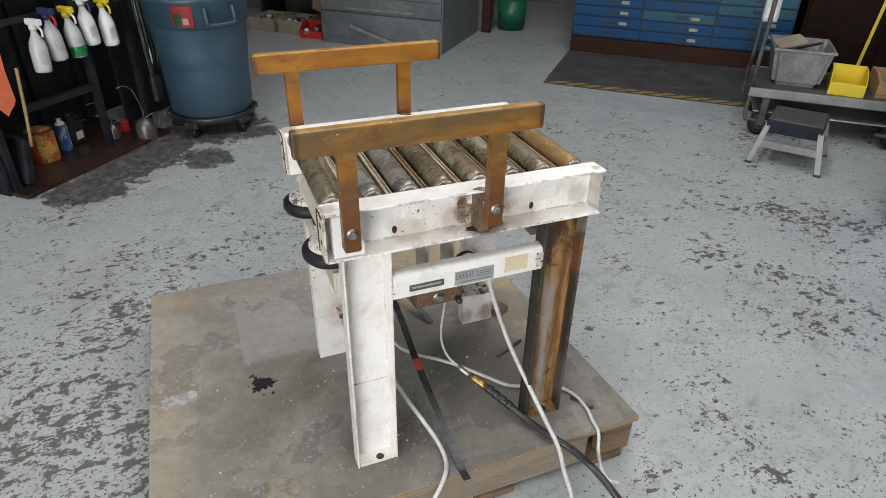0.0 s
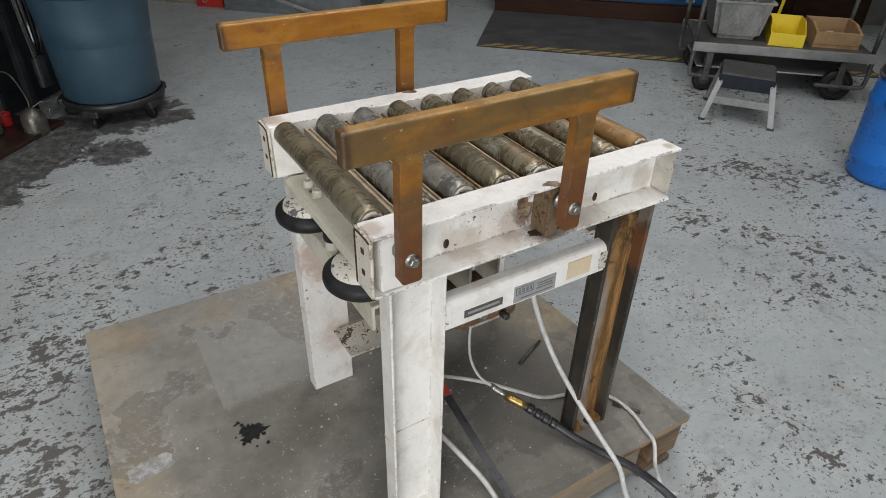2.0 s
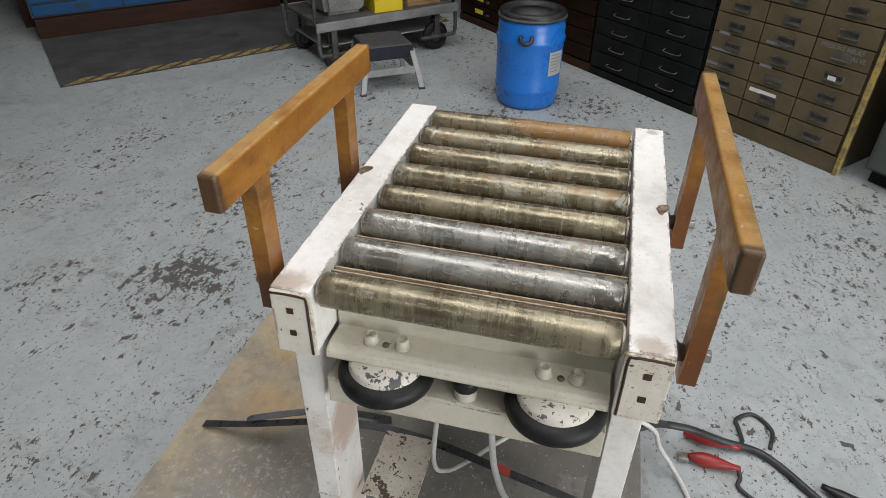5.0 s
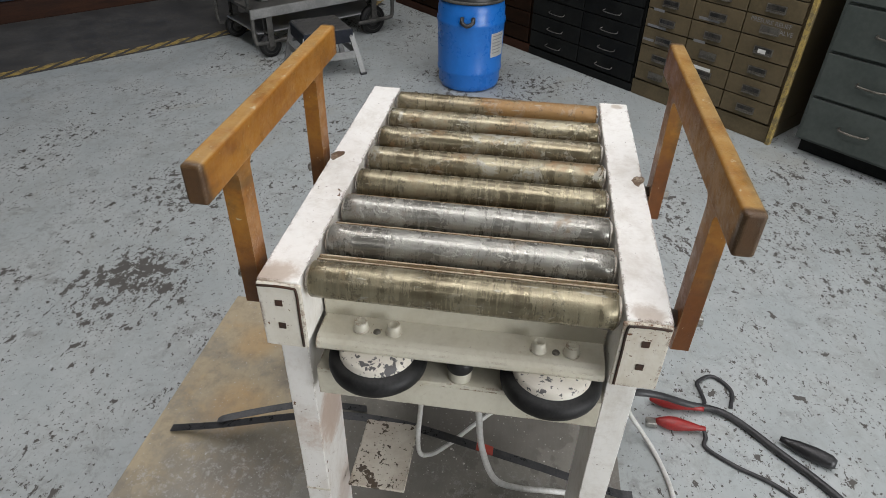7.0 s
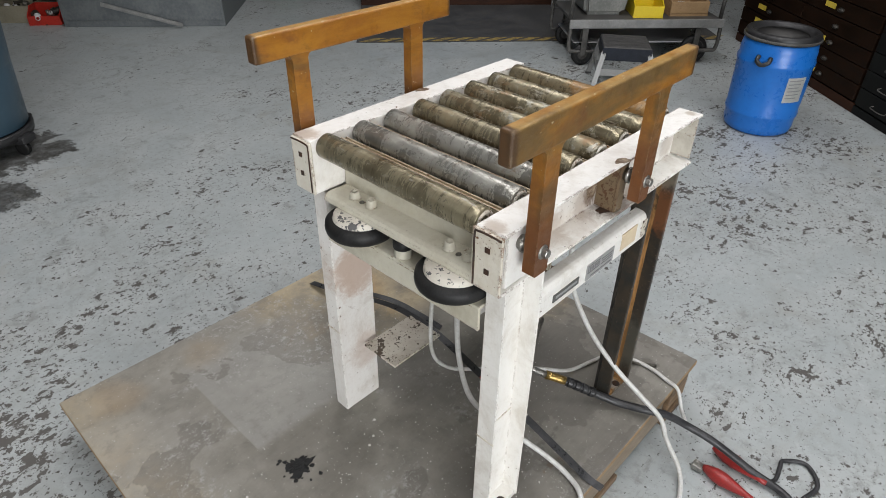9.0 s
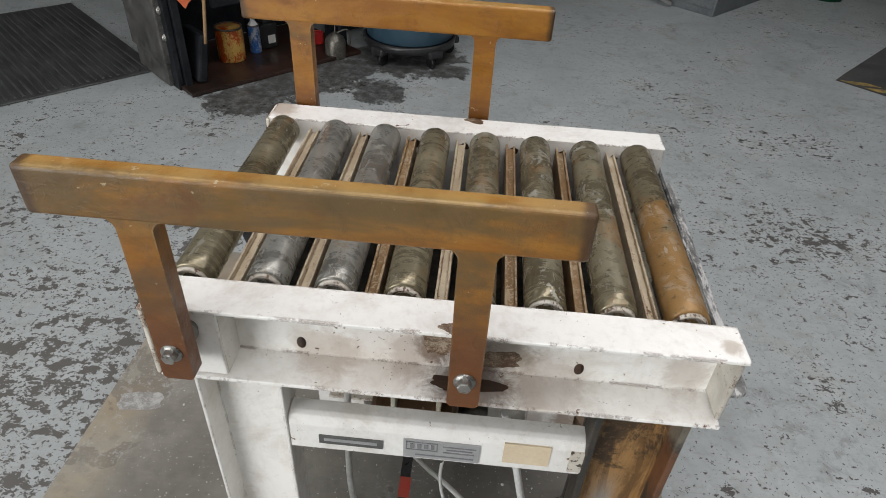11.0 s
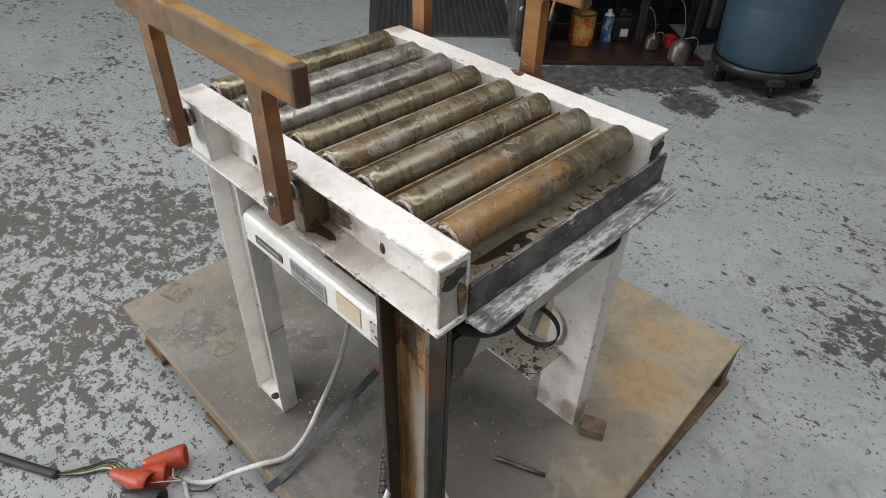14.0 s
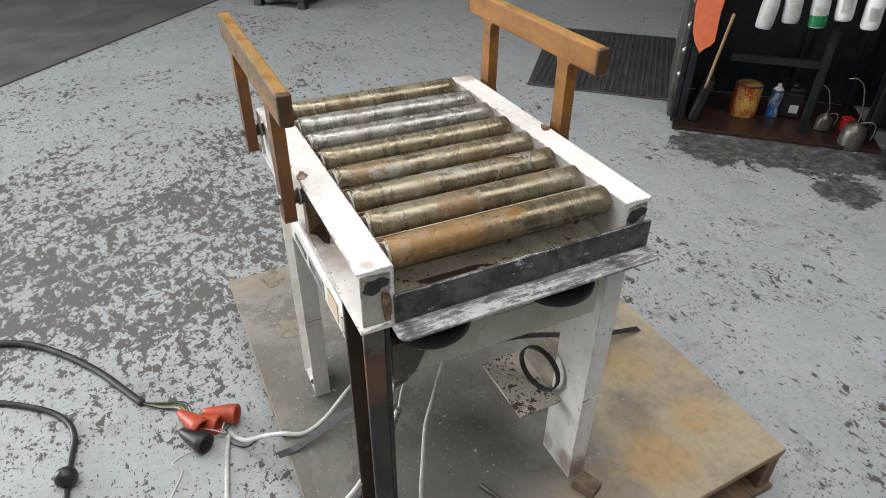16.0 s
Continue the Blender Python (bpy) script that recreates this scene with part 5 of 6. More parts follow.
world_tube("sheath", [(0.38, 1.50, 0.826), (0.37, 1.51, 0.55), (0.38, 1.522, 0.34), (0.42, 1.503, 0.262), (0.471, 1.462, 0.245), (0.529, 1.419, 0.24), (0.58, 1.38, 0.232), (0.651, 1.341, 0.2), (0.721, 1.305, 0.17), (0.80, 1.28, 0.166), (0.85, 1.26, 0.166), (0.888, 1.213, 0.166), (0.898, 1.146, 0.166), (0.886, 1.084, 0.166), (0.881, 1.046, 0.158), (0.871, 1.015, 0.1), (0.883, 0.98, 0.04), (0.918, 0.96, 0.02)], 0.0052, CABLE_W, cab3)

hose = thing("air_hose", pose(0.6, 1.2, PZ), "black air hose with brass coupling and thin white lead", "air hose")
world_tube("lead", [(0.566, 1.44, 0.6), (0.536, 1.411, 0.46), (0.513, 1.377, 0.377), (0.52, 1.346, 0.325), (0.55, 1.321, 0.288)], 0.0035, CABLE_W, hose, "thin white air line")
world_tube("coupler", [(0.547, 1.324, 0.29), (0.561, 1.309, 0.278), (0.575, 1.293, 0.268)], 0.0085, ZINC, hose, "steel quick coupler", steps=2)
world_tube("brass_nut", [(0.575, 1.293, 0.268), (0.592, 1.272, 0.259), (0.608, 1.252, 0.25)], 0.0115, BRASS, hose, "brass coupling", steps=2)
world_tube("hose", [(0.606, 1.255, 0.251), (0.639, 1.219, 0.225), (0.665, 1.19, 0.205), (0.7, 1.134, 0.183), (0.728, 1.067, 0.184), (0.769, 1.022, 0.165), (0.818, 0.981, 0.118), (0.843, 0.905, 0.09), (0.878, 0.805, 0.03), (0.87, 0.69, 0.013), (0.753, 0.57, 0.013), (0.656, 0.477, 0.013), (0.498, 0.36, 0.013)], 0.0105, CABLE_K, hose, "black rubber hose")
for i in range(4):
    a = Vector((0.612, 1.248, 0.247)).lerp(Vector((0.655, 1.202, 0.213)), i / 3)
    b = a + Vector((0.009, -0.012, -0.006))
    world_tube("hose_rib", [a, (a + b) / 2, b], 0.0135, BLACKPL, hose, steps=2)

strap = thing("steel_strap", pose(0.45, 1.2, PZ), "dark steel strapping band with a red tag, arched across the pallet", "strap")
inv = strap.matrix_world.inverted()
part("band", ribbon([inv @ Vector(p) for p in ((0.456, 1.03, 0.161), (0.455, 1.07, 0.164), (0.452, 1.14, 0.19), (0.446, 1.25, 0.234), (0.441, 1.36, 0.273), (0.442, 1.45, 0.299), (0.45, 1.56, 0.316), (0.459, 1.67, 0.312), (0.466, 1.77, 0.292), (0.47, 1.89, 0.251), (0.468, 2.04, 0.199), (0.464, 2.17, 0.166))], 0.021, 0.0012), STRAPM, strap)
part("tag", ribbon([inv @ Vector(p) for p in ((0.4418, 1.40, 0.2868), (0.4412, 1.362, 0.2752))], 0.0225, 0.003, 2), REDTAG, strap, "red tape tag")
strap3 = thing("steel_strap", pose(0.3, 1.95, PZ), "dark steel strapping band crossing another on the pallet", "strap")
inv = strap3.matrix_world.inverted()
part("band", ribbon([inv @ Vector(p) for p in ((0.472, 2.035, 0.206), (0.484, 2.017, 0.213), (0.545, 1.864, 0.216), (0.58, 1.77, 0.19), (0.605, 1.70, 0.1615))], 0.021, 0.0012), STRAPM, strap3)
solid("metal_rod", placed(tube([(0.749, 1.45, PZ + 0.006), (0.86, 1.497, PZ + 0.006)], 0.0055, steps=3), pose(0, 0, 0)), TIN, Matrix(), "short dull metal rod lying on the pallet", "rod")
solid("metal_rod", tube([(0.878, 1.197, PZ + 0.006), (0.92, 1.135, PZ + 0.006)], 0.0045, steps=3), TIN, Matrix(), "short dull metal rod lying on the pallet", "rod")

solid("timber_scrap", placed(boxes((-0.028, 0.028, -0.022, 0.022, 0, 0.028), bevel=0.003), pose(0, 0, 0, 0, 0, 24)), RUSTBLOCK, pose(0.862, 1.678, PZ), "rust-stained timber scrap at the foot of the leg", "scrap")
solid("rubber_ring", ribbon([(0.056 * math.cos(a), 0, 0.056 * math.sin(a)) for a in [k * math.pi / 10 for k in range(21)]], 0.013, 0.0035, 3, Vector((0, 1, 0))), RINGRUBBER, pose(0.69, 1.625, 0.4283, 0, 0, 16), "grey-black rubber ring standing on the leg tab", "rubber ring")

# alligator clips on the floor
clips = thing("cable_clips", pose(0.886, 0.872, 0), "pair of dark red clip boots on black leads", "cable clips")
for a, b in (((0.006, 0.04), (-0.012, -0.113)), ((-0.077, 0.033), (-0.085, -0.104))):
    d = Vector((b[0] - a[0], b[1] - a[1], 0))
    n = d.length
    boot = part("boot", placed(lathe([(0, 0), (0.007, 0.0), (0.011, 0.06 * n), (0.0195, 0.25 * n), (0.02, 0.42 * n), (0.014, 0.66 * n), (0.0085, 0.86 * n), (0.007, n), (0, n)], 20), Matrix.Translation((a[0], a[1], 0.021)) @ d.to_track_quat("Z", "Y").to_matrix().to_4x4()), CLIPRED, clips, "dark red rubber boot")
part("jaw", boxes((-0.092, -0.066, 0.03, 0.06, 0.006, 0.022), bevel=0.003), ZINC, clips, "steel clip jaw")
part("lead", tube([(-0.012, -0.11, 0.018), (0.03, -0.125, 0.009), (0.08, -0.12, 0.007), (0.11, -0.12, 0.007), (0.14, -0.17, 0.007), (0.09, -0.215, 0.007), (0.02, -0.2, 0.007)], 0.006), CABLE_K, clips, "looped black lead")
part("lead", tube([(-0.085, -0.10, 0.018), (-0.105, -0.105, 0.008), (-0.14, -0.10, 0.007), (-0.19, -0.17, 0.007), (-0.24, -0.27, 0.007), (-0.34, -0.38, 0.007)], 0.006), CABLE_K, clips, "black lead")
plug = thing("cable_plug", pose(0.735, 0.437, 0), "black rubber plug at the end of a cable", "plug")
part("body", placed(lathe([(0, 0), (0.012, 0), (0.0185, 0.012), (0.0195, 0.05), (0.015, 0.09), (0.009, 0.115), (0.007, 0.13), (0, 0.13)], 18), Matrix.Translation((0, 0, 0.02)) @ pose(0, 0, 0, -90, 0, -28) @ Matrix.Scale(1.1, 4)), BLACKPL, plug)

# wire boots on the floor on the other side
boots = thing("wire_boots", pose(0.128, 0.858, 0), "orange-red and black wire boots with bare ends", "wire boots")
for a, b, z, mat, lab in (((0.045, 0.83), (0.14, 0.885), 0.031, CLIPORANGE, "orange-red rubber boot"), ((0.075, 0.895), (0.125, 0.985), 0.031, CLIPORANGE, "orange-red rubber boot"), ((0.08, 0.87), (0.135, 0.93), 0.0205, CLIPORANGE, "orange-red rubber boot"), ((0.12, 0.825), (0.20, 0.885), 0.0305, BLACKPL, "black rubber boot")):
    d = Vector((b[0] - a[0], b[1] - a[1], 0))
    n, w = d.length, (0.85 if z < 0.015 else 1.28)
    part("boot", placed(lathe([(0, 0), (0.008 * w, 0), (0.011 * w, 0.12 * n), (0.016 * w, 0.4 * n), (0.0225 * w, 0.8 * n), (0.0235 * w, 0.97 * n), (0.021 * w, n), (0.017 * w, 0.98 * n), (0.013 * w, 0.75 * n), (0, 0.7 * n)], 22), Matrix.Translation((a[0] - 0.10, a[1] - 0.88, z)) @ d.to_track_quat("Z", "Y").to_matrix().to_4x4()), mat, boots, lab)
for k in range(5):
    part("wire", tube([(-0.05 + 0.006 * k, -0.045 + 0.008 * k, 0.02), (-0.09, -0.06 + 0.008 * k, 0.01 + 0.004 * k), (-0.12, -0.105 + 0.004 * k, 0.008 + 0.004 * k), (-0.16, -0.15, 0.012)], 0.0026, 6), (CABLE_K, CABLE_W, BRASS, GREENPL, TIN)[k], boots, ("black wire", "white wire", "bare copper wire", "green wire", "bare tinned wire")[k])
for k in range(4):
    part("wire_end", tube([(0.03 + 0.012 * (k % 2), 0.005 + 0.03 * k, 0.022), (0.055, 0.03 + 0.012 * k, 0.03 - 0.004 * k), (0.07, 0.065, 0.014)], 0.0019, 6), (CABLE_W, REDPL, CABLE_W, GREENPL)[k], boots)
part("loose_wire", tube([(0.08, -0.02, 0.01), (0.10, -0.09, 0.004), (0.14, -0.07, 0.004), (0.20, -0.10, 0.004), (0.26, -0.13, 0.004)], 0.0022, 6), CABLE_W, boots, "loose white wire")
part("loose_wire", tube([(0.10, 0.06, 0.01), (0.13, 0.10, 0.004), (0.12, 0.14, 0.004)], 0.002, 6), CABLE_K, boots, "loose black wire")
boots2 = thing("black_cable", pose(-0.2, 0.7, 0), "thick black cable curving over the floor", "cable")
world_tube("sheath", [(-0.027, 0.71, 0.013), (-0.107, 0.665, 0.0115), (-0.227, 0.595, 0.0115), (-0.357, 0.496, 0.0115), (-0.457, 0.395, 0.0115), (-0.516, 0.286, 0.0115), (-0.582, 0.085, 0.0115), (-0.692, -0.165, 0.0115)], 0.011, CABLE_K, boots2)
boots3 = thing("black_cable", pose(0.0, 0.4, 0), "black cable with a moulded rubber grommet on the floor", "cable")
world_tube("sheath", [(-0.352, 0.115, 0.0095), (-0.272, 0.225, 0.0095), (-0.202, 0.34, 0.0095), (-0.122, 0.447, 0.0095), (-0.047, 0.505, 0.0095), (0.023, 0.523, 0.0095), (0.098, 0.515, 0.0095), (0.168, 0.508, 0.0095), (0.248, 0.503, 0.0095), (0.368, 0.515, 0.0095)], 0.009, CABLE_K, boots3)
part("grommet", placed(lathe([(0, -0.024), (0.014, -0.024), (0.026, -0.014), (0.03, 0), (0.026, 0.014), (0.014, 0.024), (0, 0.024)], 20), Matrix.Translation((0.178, 0.109, 0.03)) @ ALONG_X), BLACKPL, boots3, "moulded rubber grommet")

# plaster crumbs on the pallet
bm = bmesh.new()
rng = random.Random(5)
for k in range(420):
    a, r = rng.uniform(0, 6.28), abs(rng.gauss(0, 0.28))
    x, y = rng.choice(((0.2, 1.2), (0.55, 1.45), (0.05, 1.5), (0.4, 1.2), (0.02, 1.36), (0.32, 1.24)))
    x, y = x + r * math.cos(a), y + r * math.sin(a)
    if -0.3 < x < 0.95 and 1.08 < y < 2.18:
        s = rng.uniform(0.0008, 0.002) * (2.0 if k % 11 == 0 else 1)
        made = bmesh.ops.create_icosphere(bm, subdivisions=1, radius=s)["verts"]
        for v in made:
            v.co = Vector((x + v.co.x * rng.uniform(0.7, 1.4), y + v.co.y * rng.uniform(0.7, 1.4), PZ + s * 0.6 + v.co.z * 0.8))
solid("plaster_crumbs", bm, DUSTBIT, Matrix(), "white plaster crumbs scattered on the pallet", "crumbs", kind="stuff")
bm = bmesh.new()
rng = random.Random(8)
prism([((0.036 + 0.012 * math.cos(3 * a)) * math.cos(a) * rng.uniform(0.6, 1.15), 0.03 * math.sin(a) * rng.uniform(0.6, 1.15)) for a in [k * math.pi / 18 for k in range(36)]], 0, 0.0015, bm=bm)
for k in range(40):
    a, r = rng.uniform(0, 6.28), abs(rng.gauss(0, 0.024))
    s = rng.uniform(0.002, 0.006)
    for v in bmesh.ops.create_icosphere(bm, subdivisions=1, radius=s)["verts"]:
        v.co = Vector((r * math.cos(a) + v.co.x * rng.uniform(0.6, 1.6), r * math.sin(a) + v.co.y * rng.uniform(0.6, 1.6), 0.001 + v.co.z * 0.6))
solid("soot_heap", bm, RUBBER, pose(-0.006, 1.6, PZ), "small black soot heap on the plywood", "soot", kind="stuff")

# ---- north side: ramp, blue drawers, doorway, grey cabinet ----
ramp = thing("ramp_sheet", room(-0.04, 0.2), "dark grey ramp sheet with worn yellow hazard edge", "ramp")
part("sheet", prism([(5.06, 0.004), (5.2, 0.012), (6.15, 0.03), (6.15, 0.001), (5.06, 0.001)], -1.08, 1.9, Matrix(((0, 0, 1, 0), (1, 0, 0, 0), (0, 1, 0, 0), (0, 0, 0, 1)))), RAMPGREY, ramp)
for k in range(21):
    u = -1.06 + k * 0.14
    bm = prism([(u, 5.072), (u + 0.085, 5.072), (u + 0.215, 5.15), (u + 0.13, 5.15)], 0.0, 0.0012)
    for v in bm.verts:
        v.co.z += 0.0052 + (v.co.y - 5.06) * 0.0571
    part("hazard_stripe", bm, HAZARD, ramp)


def drawer_unit(name, m, cols, rows, cw, rh, base, depth, frame_mat, fronts, label, category, pull, kick, kick_mat, total=None, gap=0.006):
    """A cabinet that faces -y, its lower left front corner at the pose."""
    cabinet = thing(name, m, label, category)
    w, h = cols * cw + 0.02, (total or base + rows * rh + 0.02)
    part("body", boxes((0, w, 0.012, depth, base, h), bevel=0.003), frame_mat, cabinet)
    if base > 0:
        part("plinth", boxes((0.0 if kick == 0 else 0.01, w - (0.0 if kick == 0 else 0.01), kick, depth - 0.01, 0.0, base - 0.0005), bevel=0.003), kick_mat, cabinet)
    for c in range(cols):
        for r in range(rows):
            x0, z0 = 0.01 + c * cw + gap / 2, base + 0.01 + r * rh + gap / 2
            front = part("drawer_front", boxes((x0, x0 + cw - gap, -0.008, 0.0125, z0, z0 + rh - gap), bevel=0.002), fronts(c, r), cabinet)
            pull(front, x0, z0, cw - gap, rh - gap, c, r)
    return cabinet


def blue_pull(front, x, z, w, h, c, r):
    part("label_holder", boxes((x + w * 0.46, x + w * 0.64, -0.0105, -0.0078, z + h * 0.3, z + h * 0.72)), BLUEFRAME, front)
    if (c * 5 + r * 3) % 7 != 0:
        part("paper_tag", boxes((x + w * 0.68, x + w * 0.80, -0.0105, -0.0078, z + h * 0.26, z + h * 0.62), bevel=0.0008), SILVERTAG, front, "soiled label in a small metal frame")


drawer_unit("blue_drawer_cabinet", far(-1.06, 6.008), 3, 9, 0.595, 0.088, 0.155, 0.46, BLUEFRAME, lambda c, r: TEALDRAW if (c + 2 * r) % 5 in (0, 3) and r > 1 else BLUEDRAW, "bank of faded blue metal drawers on a timber base", "drawer cabinet", blue_pull, -0.03, REDWOOD, gap=0.014)
cup = thing("wooden_cupboard", far(0.80, 6.0), "dark brown wooden cupboard beside the blue drawers", "cupboard")
part("body", boxes((0, 1.15, 0.02, 0.46, 0.06, 1.6), bevel=0.004), DARKWOOD, cup)
part("plinth", boxes((0.01, 1.14, 0.03, 0.45, 0, 0.0595)), REDWOOD, cup)
for x in (0.02, 0.58):
    part("door", boxes((x, x + 0.54, 0.0, 0.0195, 0.09, 1.55), bevel=0.004), DARKWOOD, cup)
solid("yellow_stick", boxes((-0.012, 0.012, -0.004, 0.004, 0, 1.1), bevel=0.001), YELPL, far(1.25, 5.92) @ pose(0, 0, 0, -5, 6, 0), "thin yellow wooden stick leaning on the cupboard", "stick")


def long_pull(front, x, z, w, h, c, r):
    part("pull_strip", boxes((x + w * 0.2, x + w * 0.78, -0.02, -0.0078, z + 0.02, z + 0.04), bevel=0.002), ALU, front, "long pale metal pull")


flat = drawer_unit("flat_file_cabinet", far(-3.33, 5.42), 1, 6, 1.21, 0.137, 0.29, 1.02, GREYPAINT, lambda c, r: GREYPAINT, "grey steel flat-file cabinet with long pulls", "cabinet", long_pull, 0.0, GREYPAINT)
part("base_panel", boxes((0.02, 1.21, -0.006, 0.0, 0.05, 0.285), bevel=0.002), GREYPAINT, flat)
solid("metal_bar", placed(boxes((0, 0.60, -0.006, 0.006, -0.015, 0.015), (0, 0.60, -0.006, 0.02, -0.015, -0.011), bevel=0.001), pose(0, 0, 0, 0, 15.5, 0)), ALU, far(-2.99, 5.36, 0.185), "pale aluminium angle leaning on the grey cabinet", "metal bar")


def open_bin(w, d, h, t, mat, name, m, label, category, slope=0.0, group=""):
    """An open tray with walls of thickness t; slope: how far the front is cut down."""
    ob = thing(name, m, label, category, group)
    part("bottom", boxes((0, w, 0, d, 0, t)), mat, ob)
    part("back", boxes((0, w, d - t, d, t, h), bevel=t * 0.3), mat, ob)
    part("front", boxes((0, w, 0, t, t, h - slope), bevel=t * 0.3), mat, ob)
    for x in (0, w - t):
        side = prism([(t, t), (d - t, t), (d - t, h), (d * 0.45, h), (t, h - slope)], x, x + t, Matrix(((0, 0, 1, 0), (1, 0, 0, 0), (0, 1, 0, 0), (0, 0, 0, 1))))
        part("side", side, mat, ob)
    return ob


def junk(name, m, w, d, seed, label):
    rnd = random.Random(seed)
    ob = thing(name, m, label, "metal parts")
    for k in range(9):
        r, h = rnd.uniform(0.015, 0.03), rnd.uniform(0.03, 0.09)
        x, y = rnd.uniform(0.03, w - 0.03), rnd.uniform(0.03, d - 0.03)
        q = pose(x, y, 0.02 + 0.004 * k, rnd.uniform(30, 150), 0, rnd.uniform(0, 360))
        part("fitting", placed(lathe([(r * 0.5, 0), (r, 0), (r, h * 0.3), (r * 0.7, h * 0.35), (r * 0.7, h), (r * 0.5, h)], 12), q), (TIN, ZINC, BLACKSTEEL, BOTTLE)[k % 4], ob)


for k, u in enumerate((-4.26, -3.92)):
    open_bin(0.29, 0.36, 0.13, 0.008, TRAYTAN, "parts_tray", far(u, 5.55), "tan metal tray full of loose fittings on the floor", "tray", group="parts trays")
    junk("loose_fittings", far(u + 0.01, 5.57, 0.06), 0.27, 0.3, k + 3, "grey and dark metal fittings in a tray")
open_bin(0.24, 0.2, 0.13, 0.006, REDBIN, "stacking_bin", far(-3.62, 5.47, 0, 4), "red plastic stacking bin with parts on the floor", "bin", 0.06)
junk("loose_fittings", far(-3.61, 5.48, 0.03, 4), 0.2, 0.16, 11, "small metal fittings in the red bin")
solid("cardboard_box", placed(boxes((-0.14, 0.14, -0.1, 0.1, 0, 0.2), bevel=0.003), pose(0, 0, 0, 14, 22, 10)), CARD, far(-3.5, 5.85, 0.2), "open brown cardboard box tilted over the trays", "box")
rack = thing("parts_shelf", far(-4.3, 5.85), "dark shelf behind the floor trays", "shelf")
for x in (0, 0.98):
    part("upright", boxes((x, x + 0.03, 0, 0.4, 0, 1.6)), RACK, rack)
for z in (0.3, 0.7, 1.1, 1.5):
    part("shelf_board", boxes((0.03, 0.98, 0, 0.4, z, z + 0.025)), STICK if z == 0.3 else RACK, rack)
solid("green_tub", lathe([(0, 0), (0.13, 0), (0.15, 0.3), (0.155, 0.3), (0.14, 0.0), (0.12, 0.02), (0, 0.02)], 24), GREENPL, far(-1.83, 6.75), "green plastic tub inside the doorway", "tub")

# ---- east side: drawer cabinets ----
def tag_pull(front, x, z, w, h, c, r):
    part("cup_pull", placed(lathe([(0, 0), (0.03, 0), (0.026, 0.012), (0.012, 0.02), (0, 0.022)], 14), Matrix.Translation((x + w * 0.5, -0.008, z + h * 0.45)) @ pose(0, 0, 0, 90, 0, 0) @ Matrix.Diagonal((1, 0.5, 1, 1))), BLACKSTEEL, front)
    if (c * 3 + r * 2) % 4 != 1:
        part("paper_tag", boxes((x + w * 0.28, x + w * 0.42, -0.011, -0.0078, z + h * 0.35, z + h * 0.7)), YELLOWTAG, front, "yellow paper tag")


def bar_pull(front, x, z, w, h, c, r):
    a, b, zz = x + w * 0.38, x + w * 0.66, z + h * 0.45
    part("wire_pull", tube([(a, -0.006, zz), (a, -0.028, zz - 0.008), ((a + b) / 2, -0.03, zz - 0.012), (b, -0.028, zz - 0.008), (b, -0.006, zz)], 0.003, 6, 4), CARTSTEEL, front, "dull metal pull")


def bin_pull(front, x, z, w, h, c, r):
    cx, zz = x + w * 0.5, z + h * 0.42
    holder = part("label_pull", boxes((cx - 0.05, cx + 0.05, -0.0115, -0.0078, zz - 0.018, zz + 0.02), bevel=0.001), TIN, front, "metal label pull")
    part("slot", boxes((cx - 0.044, cx + 0.044, -0.0125, -0.0112, zz - 0.004, zz + 0.015)), BLACKSTEEL if (c * 4 + r) % 6 else TIN, holder)
    part("grip", boxes((cx - 0.045, cx + 0.045, -0.022, -0.0112, zz - 0.018, zz - 0.012), bevel=0.001), TIN, holder)


def arch_pull(front, x, z, w, h, c, r):
    a, b, zz = x + w * 0.36, x + w * 0.64, z + h * 0.52
    part("arch_pull", tube([(a, -0.006, zz), (a + 0.008, -0.03, zz - 0.004), ((a + b) / 2, -0.036, zz - 0.006), (b - 0.008, -0.03, zz - 0.004), (b, -0.006, zz)], 0.0055, 8, 4), TIN, front, "dull chrome arched pull")


EAST = -90                            # cabinets on the east side face -u
drawer_unit("wood_drawer_cabinet", room(1.985, 5.28, 0, EAST), 2, 9, 0.78, 0.1, 0.06, 0.5, DARKWOOD, lambda c, r: DARKWOOD, "dark stained wooden drawer cabinet with yellow tags", "drawer cabinet", tag_pull, 0.0, REDWOOD)
drawer_unit("black_drawer_cabinet", room(1.985, 3.70, 0, EAST), 2, 9, 0.425, 0.108, 0.05, 0.5, BLACKCAB, lambda c, r: BLACKCAB, "black steel drawer cabinet with wire pulls", "drawer cabinet", bar_pull, 0.0, BLACKCAB)
tan = drawer_unit("tan_drawer_cabinet", room(1.985, 2.825, 0, EAST), 3, 9, 0.282, 0.102, 0.09, 0.5, TANCAB, lambda c, r: TANCAB, "tan metal card-file drawers with label pulls", "drawer cabinet", bin_pull, 0.0, TANCAB)
solid("yellow_edge_strip", boxes((0, 0.022, 0.0, 0.03, 0.0, 1.3), bevel=0.002), HAZARD, room(1.975, 1.955, 0, EAST), "worn yellow edge strip between cabinets", "edge strip")
for k in range(2):
    drawer_unit("file_cabinet", room(1.985, 1.83 - k * 0.99, 0, EAST), 2, 5, 0.48, 0.218, 0.085, 0.55, FILEGREY, lambda c, r: FILEGREY, "green-grey steel file drawers with arched pulls", "file cabinet", arch_pull, 0.08, BLACKCAB, gap=0.016)


